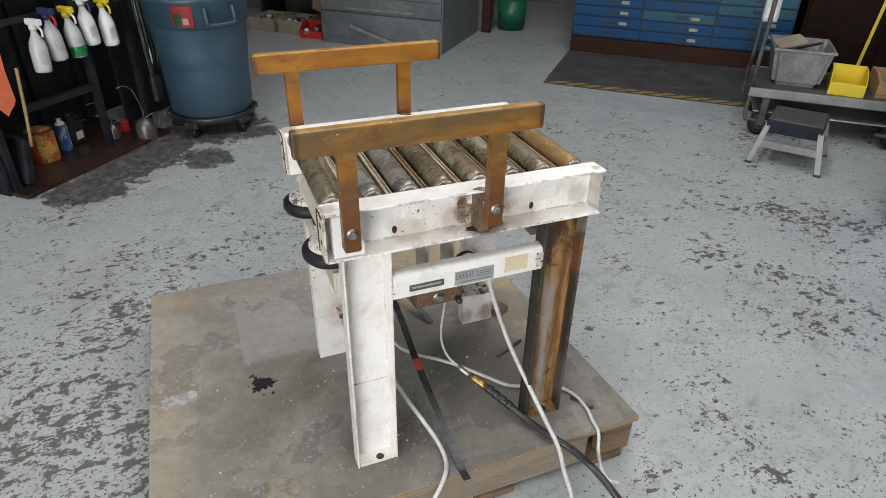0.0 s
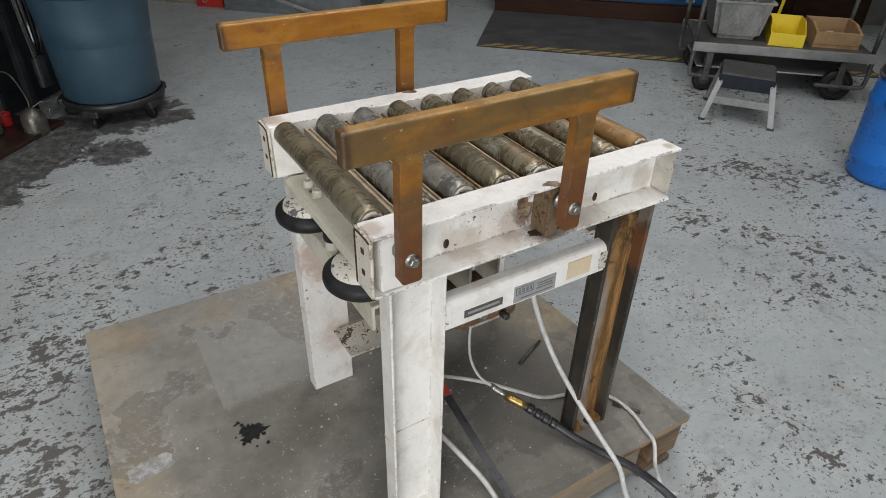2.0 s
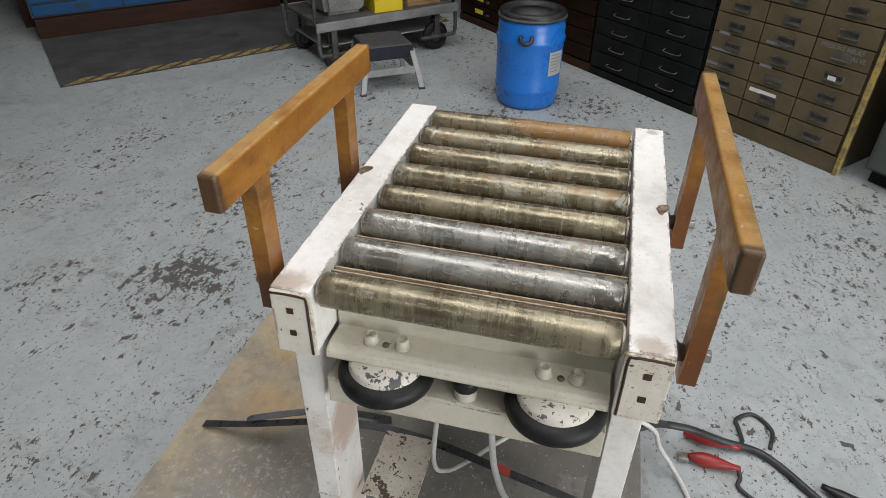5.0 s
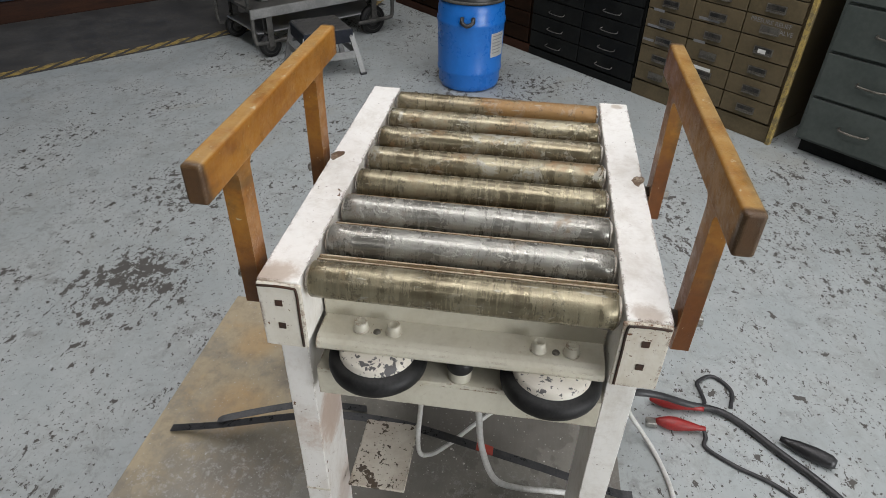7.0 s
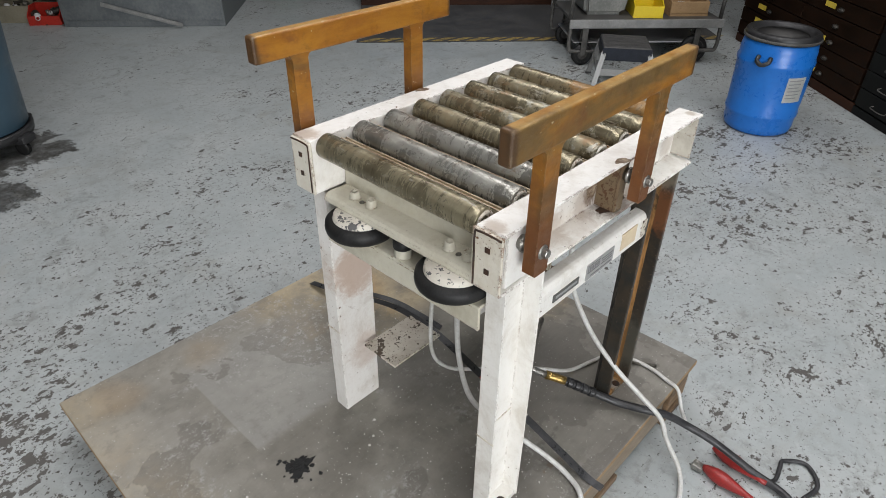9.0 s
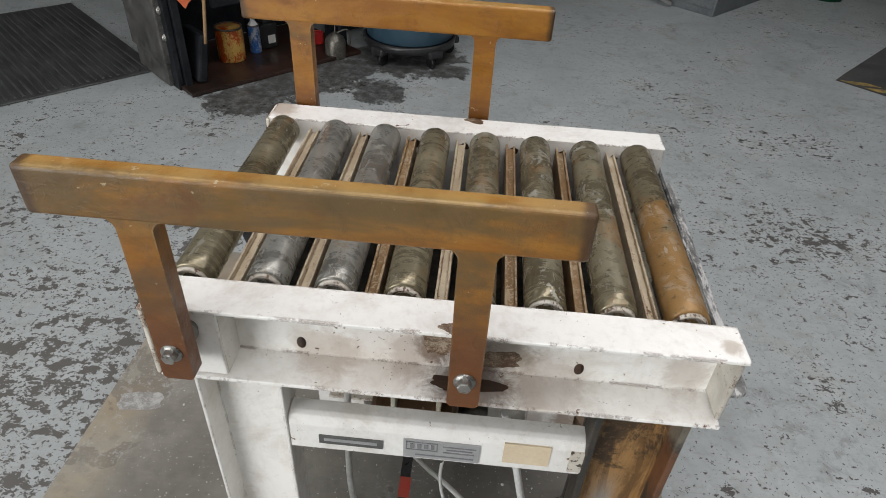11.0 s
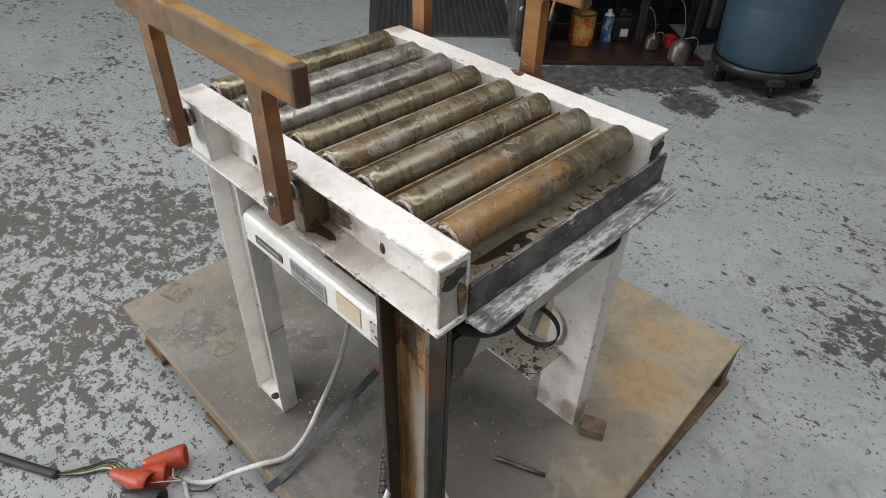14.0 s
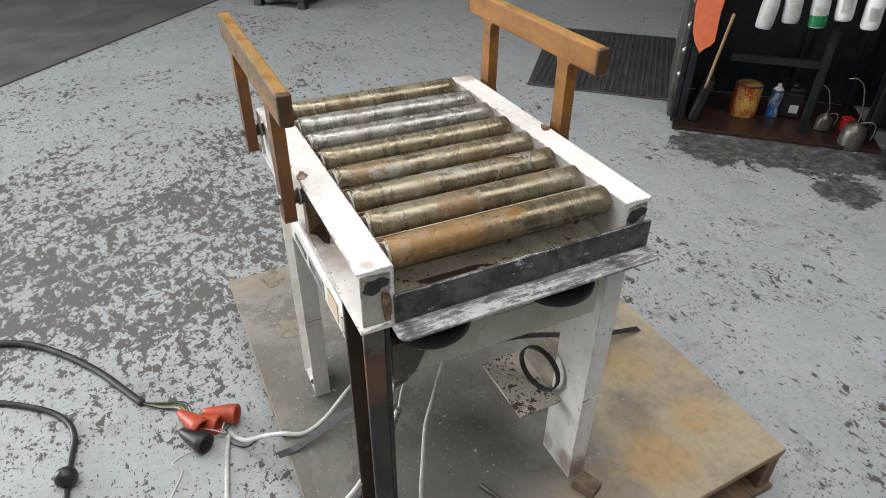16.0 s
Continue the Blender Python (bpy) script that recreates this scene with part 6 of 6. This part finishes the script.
def lettering(text, size, m, parent, mat, name="lettering"):
    cu = bpy.data.curves.new(name, "FONT")
    cu.body, cu.size, cu.extrude = text, size, 0.0004
    ob = bpy.data.objects.new(name, cu)
    me = bpy.data.meshes.new_from_object(ob)
    bpy.data.objects.remove(ob)
    me.materials.clear()
    me.materials.append(mat)
    t = new(name, me)
    t.parent = parent
    t.matrix_basis = m
    return t


lettering("PRESURE RELIEF", 0.03, pose(0.605, -0.0086, 0.578, 90, 0, 0), tan, INK)
lettering("VALVE", 0.03, pose(0.745, -0.0086, 0.545, 90, 0, 0), tan, INK)

part("paper_strip", boxes((0.315, 0.47, -0.0095, -0.0078, 0.262, 0.282)), WHITETAG, tan, "white paper strip")
part("paper_tag", boxes((0.69, 0.73, -0.014, -0.0127, 0.437, 0.457)), WHITETAG, tan, "white paper tag")
for k, (xa, za) in enumerate(((0.05, 0.5), (0.03, 0.41), (0.02, 0.33), (0.33, 0.52), (0.33, 0.40))):
    part("ink_bar", boxes((xa, xa + 0.07 + 0.05 * (k % 2), -0.0089, -0.0078, za, za + 0.014)), INK, tan)

# ---- barrel ----
bar = thing("barrel", pose(3.342, 1.735, 0, 0, 0, 215) @ Matrix.Scale(1.06, 4), "bright blue plastic barrel with black lid and white label", "barrel")
part("body", lathe([(0, 0.0), (0.15, 0.0), (0.168, 0.012), (0.176, 0.04), (0.176, 0.085), (0.183, 0.10), (0.184, 0.115), (0.18, 0.13), (0.184, 0.25), (0.186, 0.355), (0.191, 0.368), (0.191, 0.385), (0.185, 0.395), (0.184, 0.44), (0.178, 0.47), (0.17, 0.485), (0, 0.485)], 56), BARREL, bar)
part("lid", lathe([(0, 0.505), (0.12, 0.502), (0.15, 0.507), (0.155, 0.522), (0.168, 0.526), (0.179, 0.52), (0.183, 0.505), (0.183, 0.483), (0.17, 0.482), (0, 0.482)], 56), BLACKPL, bar, "black lid with dusty hollow top")
part("lid_dust", lathe([(0, 0.5062), (0.12, 0.5035), (0.125, 0.504), (0, 0.5068)], 40), RAMPGREY, bar)
part("clamp_ring", lathe([(0.1835, 0.486), (0.188, 0.488), (0.188, 0.498), (0.1835, 0.5)], 56), CARTSTEEL, bar)
for a in (-35, 145):
    part("handle", tube([(0.186 * math.cos(radians(a - 9)), 0.186 * math.sin(radians(a - 9)), 0.42), (0.205 * math.cos(radians(a - 8)), 0.205 * math.sin(radians(a - 8)), 0.40), (0.212 * math.cos(radians(a)), 0.212 * math.sin(radians(a)), 0.385), (0.205 * math.cos(radians(a + 8)), 0.205 * math.sin(radians(a + 8)), 0.40), (0.186 * math.cos(radians(a + 9)), 0.186 * math.sin(radians(a + 9)), 0.42)], 0.011, 8, 4), BLACKPL, bar, "black moulded handle")


def curved_label(r, a0, a1, z0, z1, mat, parent, name="label_sheet", label=""):
    bm = bmesh.new()
    n = 10
    cols = [[bm.verts.new((r * math.cos(radians(a0 + (a1 - a0) * i / n)), r * math.sin(radians(a0 + (a1 - a0) * i / n)), z)) for z in (z0, z1)] for i in range(n + 1)]
    for a, b in zip(cols, cols[1:]):
        bm.faces.new((a[0], b[0], b[1], a[1]))
    bmesh.ops.solidify(bm, geom=bm.faces[:], thickness=-0.0006)
    return part(name, bm, mat, parent, label)


sheet = curved_label(0.187, 8, 42, 0.20, 0.33, WHITETAG, bar, label="white printed label")
for k in range(6):
    curved_label(0.1884, 11, 36 - 3 * (k % 3), 0.312 - k * 0.018, 0.317 - k * 0.018, PLATEGREY, sheet, "print_bar")

# ---- cart and what it carries ----
cart = thing("platform_cart", room(0.41, 4.65), "grey steel platform cart on rubber wheels", "cart")
CW, CD = 1.12, 0.62
deck = part("deck", boxes((0.02, CW - 0.02, 0.02, CD - 0.02, 0.298, 0.318), bevel=0.002), CARTSTEEL, cart)
for y in (0.0, CD - 0.02):
    part("deck_edge", boxes((0, CW, y, y + 0.02, 0.262, 0.322), bevel=0.004), ALU, deck, "scuffed pale deck edge")
part("lower_plate", boxes((0.06, CW - 0.06, 0.06, CD - 0.06, 0.145, 0.155), bevel=0.002), CHECKER, cart, "checker-plate lower shelf")
for x in (0.015, CW - 0.015):
    part("end_hoop", tube([(x, 0.02, 0.30), (x, 0.015, 0.13), (x + (0.05 if x < 0.5 else -0.05), 0.015, 0.10), (x + (0.3 if x < 0.5 else -0.3), 0.015, 0.10)], 0.014, 10, 6), CARTSTEEL, cart)
    part("end_hoop", tube([(x, CD - 0.02, 0.30), (x, CD - 0.015, 0.13), (x + (0.05 if x < 0.5 else -0.05), CD - 0.015, 0.10), (x + (0.3 if x < 0.5 else -0.3), CD - 0.015, 0.10)], 0.014, 10, 6), CARTSTEEL, cart)
    part("push_frame", tube([(x, 0.05, 0.30), (x, 0.05, 0.95), (x, 0.12, 1.02), (x, CD - 0.12, 1.02), (x, CD - 0.05, 0.95), (x, CD - 0.05, 0.30)], 0.014, 10, 4), CARTSTEEL, cart)
for x, y, r in ((0.12, 0.03, 0.075), (0.12, CD - 0.06, 0.075), (CW - 0.17, 0.05, 0.10), (CW - 0.17, CD - 0.06, 0.10)):
    wheel = part("wheel", placed(lathe([(0.45 * r, -0.018), (0.8 * r, -0.02), (r, -0.014), (r, 0.014), (0.8 * r, 0.02), (0.45 * r, 0.018)], 28), Matrix.Translation((x, y, r)) @ ALONG_Y), RUBBER, cart, "black rubber wheel")
    part("rim", placed(lathe([(0, -0.019), (0.2 * r, -0.019), (0.25 * r, -0.012), (0.62 * r, -0.012), (0.72 * r, -0.0215), (0.72 * r, 0.0215), (0.62 * r, 0.012), (0.25 * r, 0.012), (0.2 * r, 0.019), (0, 0.019)], 24), Matrix.Translation((x, y, r)) @ ALONG_Y), CARTSTEEL, wheel, "grey wheel disc")
    part("fork", boxes((x - 0.02, x + 0.02, y - 0.033, y - 0.027, r, 0.262), (x - 0.02, x + 0.02, y + 0.027, y + 0.033, r, 0.262), (x - 0.03, x + 0.03, y - 0.033, y + 0.033, 2 * r + 0.015, 2 * r + 0.02)), CARTSTEEL, wheel)

tub = thing("plastic_tub", room(0.51, 4.75, 0.3185), "cloudy grey plastic tub with scraps on the cart", "tub")
bm = bmesh.new()
outer = [bm.verts.new((x, y, z)) for z, g in ((0, 0.035), (0.25, 0)) for x, y in ((g, g), (0.36 - g, g), (0.36 - g, 0.42 - g), (g, 0.42 - g))]
bm.faces.new(outer[3::-1])
for i in range(4):
    j = (i + 1) % 4
    bm.faces.new((outer[i], outer[j], outer[4 + j], outer[4 + i]))
bmesh.ops.recalc_face_normals(bm, faces=bm.faces)
bmesh.ops.bevel(bm, geom=[e for e in bm.edges if not e.is_boundary], offset=0.03, segments=3, affect="EDGES")
bmesh.ops.solidify(bm, geom=bm.faces[:], thickness=0.004)
part("body", bm, TUB, tub)
part("rim", boxes((-0.008, 0.368, -0.008, 0.004, 0.236, 0.252), (-0.008, 0.368, 0.416, 0.428, 0.236, 0.252), (-0.008, 0.004, 0.004, 0.416, 0.236, 0.252), (0.356, 0.368, 0.004, 0.416, 0.236, 0.252), bevel=0.003), TUB, tub)
part("scrap", placed(boxes((0, 0.2, 0, 0.16, 0, 0.008)), pose(0.05, 0.2, 0.2, 10, -12, 20)), TRAYTAN, tub, "tan scrap of sheet")
part("scrap", placed(boxes((0, 0.18, 0, 0.02, 0, 0.01)), pose(0.15, 0.1, 0.235, 0, -8, 35)), BLACKPL, tub, "black scrap")
open_bin(0.21, 0.28, 0.14, 0.006, YELLOWBIN, "stacking_bin", room(0.88, 4.72, 0.3185, -6), "yellow plastic stacking bin on the cart", "bin", 0.06)
crate = open_bin(0.28, 0.3, 0.13, 0.018, STICK, "wooden_crate", room(1.16, 4.75, 0.3185), "pale wooden box on the cart", "crate", 0.03)
solid("paper_rag", lathe([(0, 0), (0.05, 0.01), (0.045, 0.03), (0.03, 0.05), (0, 0.055)], 9), BOTTLE, room(1.29, 4.89, 0.337), "crumpled white rag in the wooden box", "rag")
hang = thing("hanging_bottle", room(0.427, 4.75, 0.73), "clear plastic jug hung on the cart's push frame", "jug")
part("jug", boxes((-0.05, 0.045, -0.04, 0.04, 0, 0.16), bevel=0.015), BOTTLEGREY, hang)
part("label_sheet", boxes((-0.03, 0.025, -0.0425, -0.039, 0.03, 0.09)), WHITETAG, hang)

# ---- step stool ----
stool = thing("step_stool", room(0.69, 4.265, 0, -12), "grey step stool with black skirt and aluminium legs", "step stool")
H = 0.285
part("tread", boxes((-0.15, 0.15, -0.15, 0.15, H - 0.012, H), bevel=0.006), RAMPGREY, stool, "ribbed grey tread")
for k in range(17):
    part("tread_rib", boxes((-0.14, 0.14, -0.136 + k * 0.017, -0.130 + k * 0.017, H, H + 0.002)), RAMPGREY, stool)
part("skirt", boxes((-0.155, 0.155, -0.155, -0.147, H - 0.085, H - 0.006), (-0.155, 0.155, 0.147, 0.155, H - 0.085, H - 0.006), (-0.155, -0.147, -0.147, 0.147, H - 0.085, H - 0.006), (0.147, 0.155, -0.147, 0.147, H - 0.085, H - 0.006), bevel=0.002), SKIRT, stool, "navy-black skirt under the tread")
for sx in (-1, 1):
    for sy in (-1, 1):
        top, foot = Vector((sx * 0.143, sy * 0.143, H - 0.03)), Vector((sx * 0.195, sy * 0.19, 0.004))
        leg = part("leg", ribbon([top, (top + foot) / 2, foot], 0.032, 0.018, 2, Vector((1, 0, 0))), ALU, stool, "flared aluminium leg")
        part("rubber_foot", boxes((foot.x - 0.02, foot.x + 0.02, foot.y - 0.014, foot.y + 0.014, 0.0, 0.014), bevel=0.003), BLACKPL, leg)
        for z in (0.24, 0.215):
            part("rivet", placed(lathe([(0, 0), (0.007, 0), (0.005, 0.004), (0, 0.005)], 10), Matrix.Translation((sx * 0.14, sy * 0.155, z)) @ pose(0, 0, 0, -90 * sy, 0, 0)), ALU, leg)
for s in (-1, 1):
    part("brace", boxes((-0.165, 0.165, s * 0.168 - 0.004, s * 0.168 + 0.004, 0.105, 0.15), bevel=0.002), ALU, stool)
    part("brace", boxes((s * 0.172 - 0.004, s * 0.172 + 0.004, -0.16, 0.16, 0.105, 0.15), bevel=0.002), ALU, stool)

# ---- refuse bin on its dolly ----
can = thing("refuse_bin", pose(0.065, 4.5, 0) @ Matrix.Scale(1.05, 4), "large slate-blue round refuse bin on a black dolly", "refuse bin")
part("body", lathe([(0, 0.13), (0.24, 0.13), (0.25, 0.14), (0.262, 0.4), (0.277, 0.66), (0.29, 0.668), (0.297, 0.672), (0.303, 0.80), (0.312, 0.81), (0.315, 0.83), (0.306, 0.84), (0.298, 0.83), (0.27, 0.5), (0.24, 0.16), (0, 0.16)], 64), TRASH, can)
for a in (-68, 112):
    q = Matrix.Rotation(radians(a), 4, "Z")
    part("handle", placed(tube([(0.298, -0.085, 0.79), (0.315, -0.085, 0.72), (0.318, -0.07, 0.695), (0.318, 0.07, 0.695), (0.315, 0.085, 0.72), (0.298, 0.085, 0.79)], 0.011, 8, 3), q), TRASH, can, "moulded side handle")
sheet = curved_label(0.3045, -118, -96, 0.685, 0.80, REDPL, can, label="torn red and green sticker")
curved_label(0.3055, -116, -108, 0.69, 0.76, GREENPL, sheet, "sticker_patch")
curved_label(0.3055, -107, -101, 0.70, 0.735, MASKING, sheet, "sticker_patch")
dolly = thing("bin_dolly", pose(0.065, 4.5, 0, 0, 0, 20) @ Matrix.Scale(1.05, 4), "black plastic dolly with casters under the refuse bin", "dolly")
part("ring", lathe([(0.0, 0.085), (0.235, 0.085), (0.262, 0.09), (0.266, 0.125), (0.258, 0.135), (0.253, 0.129), (0, 0.129)], 48), BLACKPL, dolly)
for k in range(5):
    a = 2 * math.pi * k / 5
    part("arm", placed(boxes((0.16, 0.29, -0.045, 0.045, 0.07, 0.11), bevel=0.01), Matrix.Rotation(a, 4, "Z")), BLACKPL, dolly)
    w = part("caster", placed(lathe([(0, -0.014), (0.03, -0.014), (0.037, -0.008), (0.037, 0.008), (0.03, 0.014), (0, 0.014)], 18), Matrix.Rotation(a, 4, "Z") @ Matrix.Translation((0.235, 0, 0.037)) @ ALONG_Y), RUBBER, dolly, "small black caster")

# ---- west side: rack with bottles, mat ----
WEST = 90                              # faces +u
rk = thing("tool_rack", far(-3.08, 1.93, 0, WEST), "dark steel rack with hanging tools and bottles", "rack")
# local x runs along +v, local y towards -u
for x in (0.0, 0.62, 0.94):
    part("upright", boxes((x, x + 0.035, 0, 0.035, 0.02, 1.7), bevel=0.002), RACK, rk)
    part("upright", boxes((x, x + 0.035, 0.5, 0.535, 0.02, 1.7), bevel=0.002), RACK, rk)
for z in (0.37, 0.9, 1.3):
    part("cross_bar", boxes((0.035, 0.62, 0.0, 0.03, z, z + 0.035), (0.655, 0.94, 0.0, 0.03, z, z + 0.035)) if z > 0.5 else boxes((0.2, 0.62, 0.0, 0.03, z, z + 0.035)), RACK, rk)
part("back_panel", boxes((0.0, 1.6, 0.54, 0.56, 0.02, 1.8)), RACK, rk)
# dark panel added to hide the lit floor between rack and bin
part("lower_panel", boxes((0.985, 1.42, 0.22, 0.24, 0.02, 1.6), bevel=0.002), RACK, rk)
part("side_panel", boxes((-0.03, -0.005, 0.02, 0.5, 0.0, 1.5), bevel=0.002), RACK, rk)
part("bottle_bar", boxes((0.1, 0.94, -0.05, -0.035, 0.80, 0.83), bevel=0.002), RACK, rk)
part("base_board", boxes((-0.02, 1.0, -0.1, 0.53, 0.001, 0.022), bevel=0.004), OILY, rk, "oily red-brown base board")
solid("tool_box", boxes((-0.11, -0.035, 0.0, 0.4, 0.12, 0.95), (-0.10, -0.045, 0.02, 0.38, 0.0, 0.12), bevel=0.008), CARTSTEEL, far(-3.15, 1.98, 0, WEST), "grey steel pedestal beside the rack", "pedestal")
for k in range(4):
    part("bolt", placed(hexbolt(0.014, 0.014), Matrix.Translation((-0.075, 0.0, 0.25 + k * 0.13)) @ pose(0, 0, 0, 90, 0, 0)), ZINC, bpy.data.objects["tool_box"])
solid("orange_pennant", prism([(0.004, 0), (0.022, 0.022), (0.045, 0.038), (0.062, 0.062), (0.058, 0.2), (0.066, 0.33), (0.06, 0.45), (-0.06, 0.45), (-0.054, 0.34), (-0.064, 0.22), (-0.05, 0.10), (-0.03, 0.05)], 0, 0.006, pose(0, 0, 0, 90, 0, 0)), ORANGE, far(-2.99, 1.955, 0.42, WEST), "faded orange pennant hanging on the rack", "pennant")
solid("wooden_stick", tube([(0, 0, 0.24), (0.02, -0.01, 0.42), (0.045, -0.01, 0.62)], 0.008, 8, 4), STICK, far(-3.0, 2.03, 0, WEST), "raw wooden stick leaning on the rack", "stick")
solid("black_trough", placed(boxes((0, 0.05, 0, 0.2, 0, 0.24), bevel=0.012), pose(0, 0, 0, 0, 12, 0)), RACK, far(-3.06, 1.985, 0.03, WEST), "dark metal trough standing on the base board", "trough")


def spray_bottle(m, body_mat, head_mat, trigger_mat, label, fill=None, h=0.2):
    ob = thing("spray_bottle", m, label, "spray bottle", "hanging spray bottles")
    b = part("bottle", lathe([(0, 0), (0.034, 0), (0.038, 0.006), (0.04, 0.03), (0.04, h * 0.55), (0.034, h * 0.72), (0.018, h * 0.88), (0.014, h * 0.95), (0.014, h), (0, h)], 28), body_mat, ob)
    if fill:
        part("liquid", lathe([(0.0403, 0.008), (0.0408, 0.012), (0.0408, h * 0.28), (0.0403, h * 0.29)], 28), fill, b)
    curved_label(0.0404, -125, -60, h * 0.2, h * 0.5, WHITETAG, b)
    part("collar", lathe([(0, h), (0.019, h), (0.019, h + 0.022), (0, h + 0.022)], 18), head_mat, ob)
    part("spray_head", boxes((-0.013, 0.013, -0.055, 0.035, h + 0.022, h + 0.052), bevel=0.005), head_mat, ob)
    part("trigger", tube([(0, -0.03, h + 0.024), (0, -0.052, h), (0, -0.05, h - 0.03)], 0.0055, 8, 4), trigger_mat, ob)


for k, (x, z, body, head, trig, lab, fill, tilt) in enumerate(((0.29, 0.565, BOTTLEGREY, BOTTLE, BOTTLE, "cloudy spray bottle with white head", None, 3), (0.40, 0.60, BOTTLEGREY, NAVYPL, REDPL, "cloudy spray bottle with red trigger", None, -4), (0.52, 0.59, BOTTLEGREY, YELPL, BOTTLE, "spray bottle with green liquid and yellow head", GREENLIQ, -6),
                                             (0.62, 0.63, BOTTLE, BOTTLE, NAVYPL, "white spray bottle with printed label", None, -5), (0.74, 0.60, BOTTLE, YELPL, YELPL, "white bottle with yellow head", None, -4))):
    spray_bottle(far(-3.0, 1.93 + x, z) @ pose(0, 0, 0, 0, 0, WEST) @ pose(0, 0, 0, 0, tilt, 0), body, head, trig, lab, fill)


def tin_can(name, m, r, h, mat, top_mat, label, category):
    ob = thing(name, m, label, category)
    part("body", lathe([(0, 0), (r * 0.98, 0), (r, 0.004), (r, h - 0.004), (r * 0.98, h), (0, h)], 32), mat, ob)
    part("rim", lathe([(r * 0.9, h), (r * 0.9, h + 0.003), (r * 1.02, h + 0.003), (r * 1.02, h - 0.005), (r, h - 0.005)], 32), top_mat, ob)
    return ob


tin_can("paint_tin", far(-3.28, 2.285, 0.0225), 0.072, 0.175, ORANGECAN, TIN, "orange printed tin with worn label on the rack base", "tin")
aer = tin_can("aerosol_can", far(-3.30, 2.44, 0.0225), 0.032, 0.15, BLUECAN, TIN, "blue and white aerosol can", "aerosol can")
part("cap", lathe([(0.028, 0.15), (0.02, 0.165), (0.012, 0.168), (0.012, 0.185), (0, 0.186)], 18), BOTTLE, aer)
jug = thing("oil_jug", far(-3.33, 2.53, 0.0225, WEST), "black plastic oil jug with a small label", "oil jug")
part("body", boxes((-0.055, 0.055, -0.035, 0.035, 0, 0.14), (-0.03, 0.05, -0.025, 0.025, 0.135, 0.165), bevel=0.012), BLACKPL, jug)
part("cap", lathe([(0, 0.16), (0.018, 0.16), (0.018, 0.185), (0, 0.185)], 16), BLACKPL, jug)
part("label_sheet", boxes((-0.01, 0.035, -0.037, -0.034, 0.03, 0.075)), WHITETAG, jug)


def oiler(m, r, h, label):
    ob = thing("oil_can", m, label, "oil can", "oil cans")
    b = part("body", lathe([(0, 0), (r, 0), (r * 1.02, 0.01), (r, h * 0.62), (r * 0.85, h * 0.8), (r * 0.3, h * 0.97), (r * 0.22, h), (0, h)], 28), TIN, ob)
    part("spout", tube([(0, 0, h * 0.95), (0.0, 0, h * 1.4), (-0.03, 0, h * 2.2), (-0.07, 0, h * 2.45), (-0.11, 0, h * 2.4)], 0.0035, 8, 5), TIN, ob)
    part("grip", tube([(0.01, 0, h * 0.97), (r * 1.1, 0, h * 1.1), (r * 1.5, 0, h * 0.9), (r * 1.4, 0, h * 0.45)], 0.004, 8, 5), TIN, ob)


oiler(far(-3.176, 2.68, 0.0225, 60), 0.038, 0.095, "small tarnished oil can with bent spout")
oiler(far(-3.03, 2.79, 0, 60), 0.058, 0.14, "tarnished oil can with bent spout on the floor")
tin_can("rag_tin", far(-3.22, 2.80, 0.0225), 0.032, 0.06, REDPL, REDPL, "small red tin cap on the rack base", "tin")
# lines hanging beside the rack
bundle = thing("hanging_hoses", far(-3.05, 2.87, 0, WEST), "bundle of dark hoses and cords hanging beside the rack", "hoses")
for k in range(7):
    x = 0.015 * k
    part("hose", tube([(x, -0.02 + 0.008 * (k % 3), 1.5), (x + 0.01, -0.03, 1.0), (x + 0.03 - 0.01 * (k % 2), -0.035, 0.5 + 0.05 * (k % 3)), (x + 0.05, -0.03 + 0.01 * k, 0.26 + 0.03 * (k % 4))], 0.006 + 0.0025 * (k % 3), 8, 5), (CABLE_K, TIN, CABLE_K, CABLE_W, RACK, CABLE_K, TIN)[k], bundle)
part("gun", boxes((0.03, 0.10, -0.05, -0.01, 0.2, 0.36), bevel=0.015), BLACKPL, bundle, "black air gun")
# ribbed rubber mat
mat_ = thing("rubber_mat", far(-4.76, 0.97, 0), "dark ribbed rubber floor mat", "mat")
part("sheet", prism([(0, 0), (1.36, 0.06), (1.36, 0.96), (0, 0.96)], 0.001, 0.010, bevel=0.003), MATRUBBER, mat_)
for k in range(23):
    y = 0.1 + k * 0.0365
    part("rib", boxes((0.03, 1.33, y - 0.007, y + 0.007, 0.0095, 0.0155), bevel=0.002, seg=1), MATRUBBER, mat_)
# feet of a machine at the far west
mach = thing("machine_stand", room(-5.0, -1.75, 0), "dark machine stand on low feet", "machine")
part("body", boxes((-0.5, 0.1, 0.0, 0.55, 0.06, 1.0), bevel=0.01), RACK, mach)
for y in (0.05, 0.5):
    for x in (-0.45, 0.05):
        part("foot", boxes((x - 0.04, x + 0.04, y - 0.04, y + 0.04, 0.0, 0.06), bevel=0.006), BLACKPL, mach)
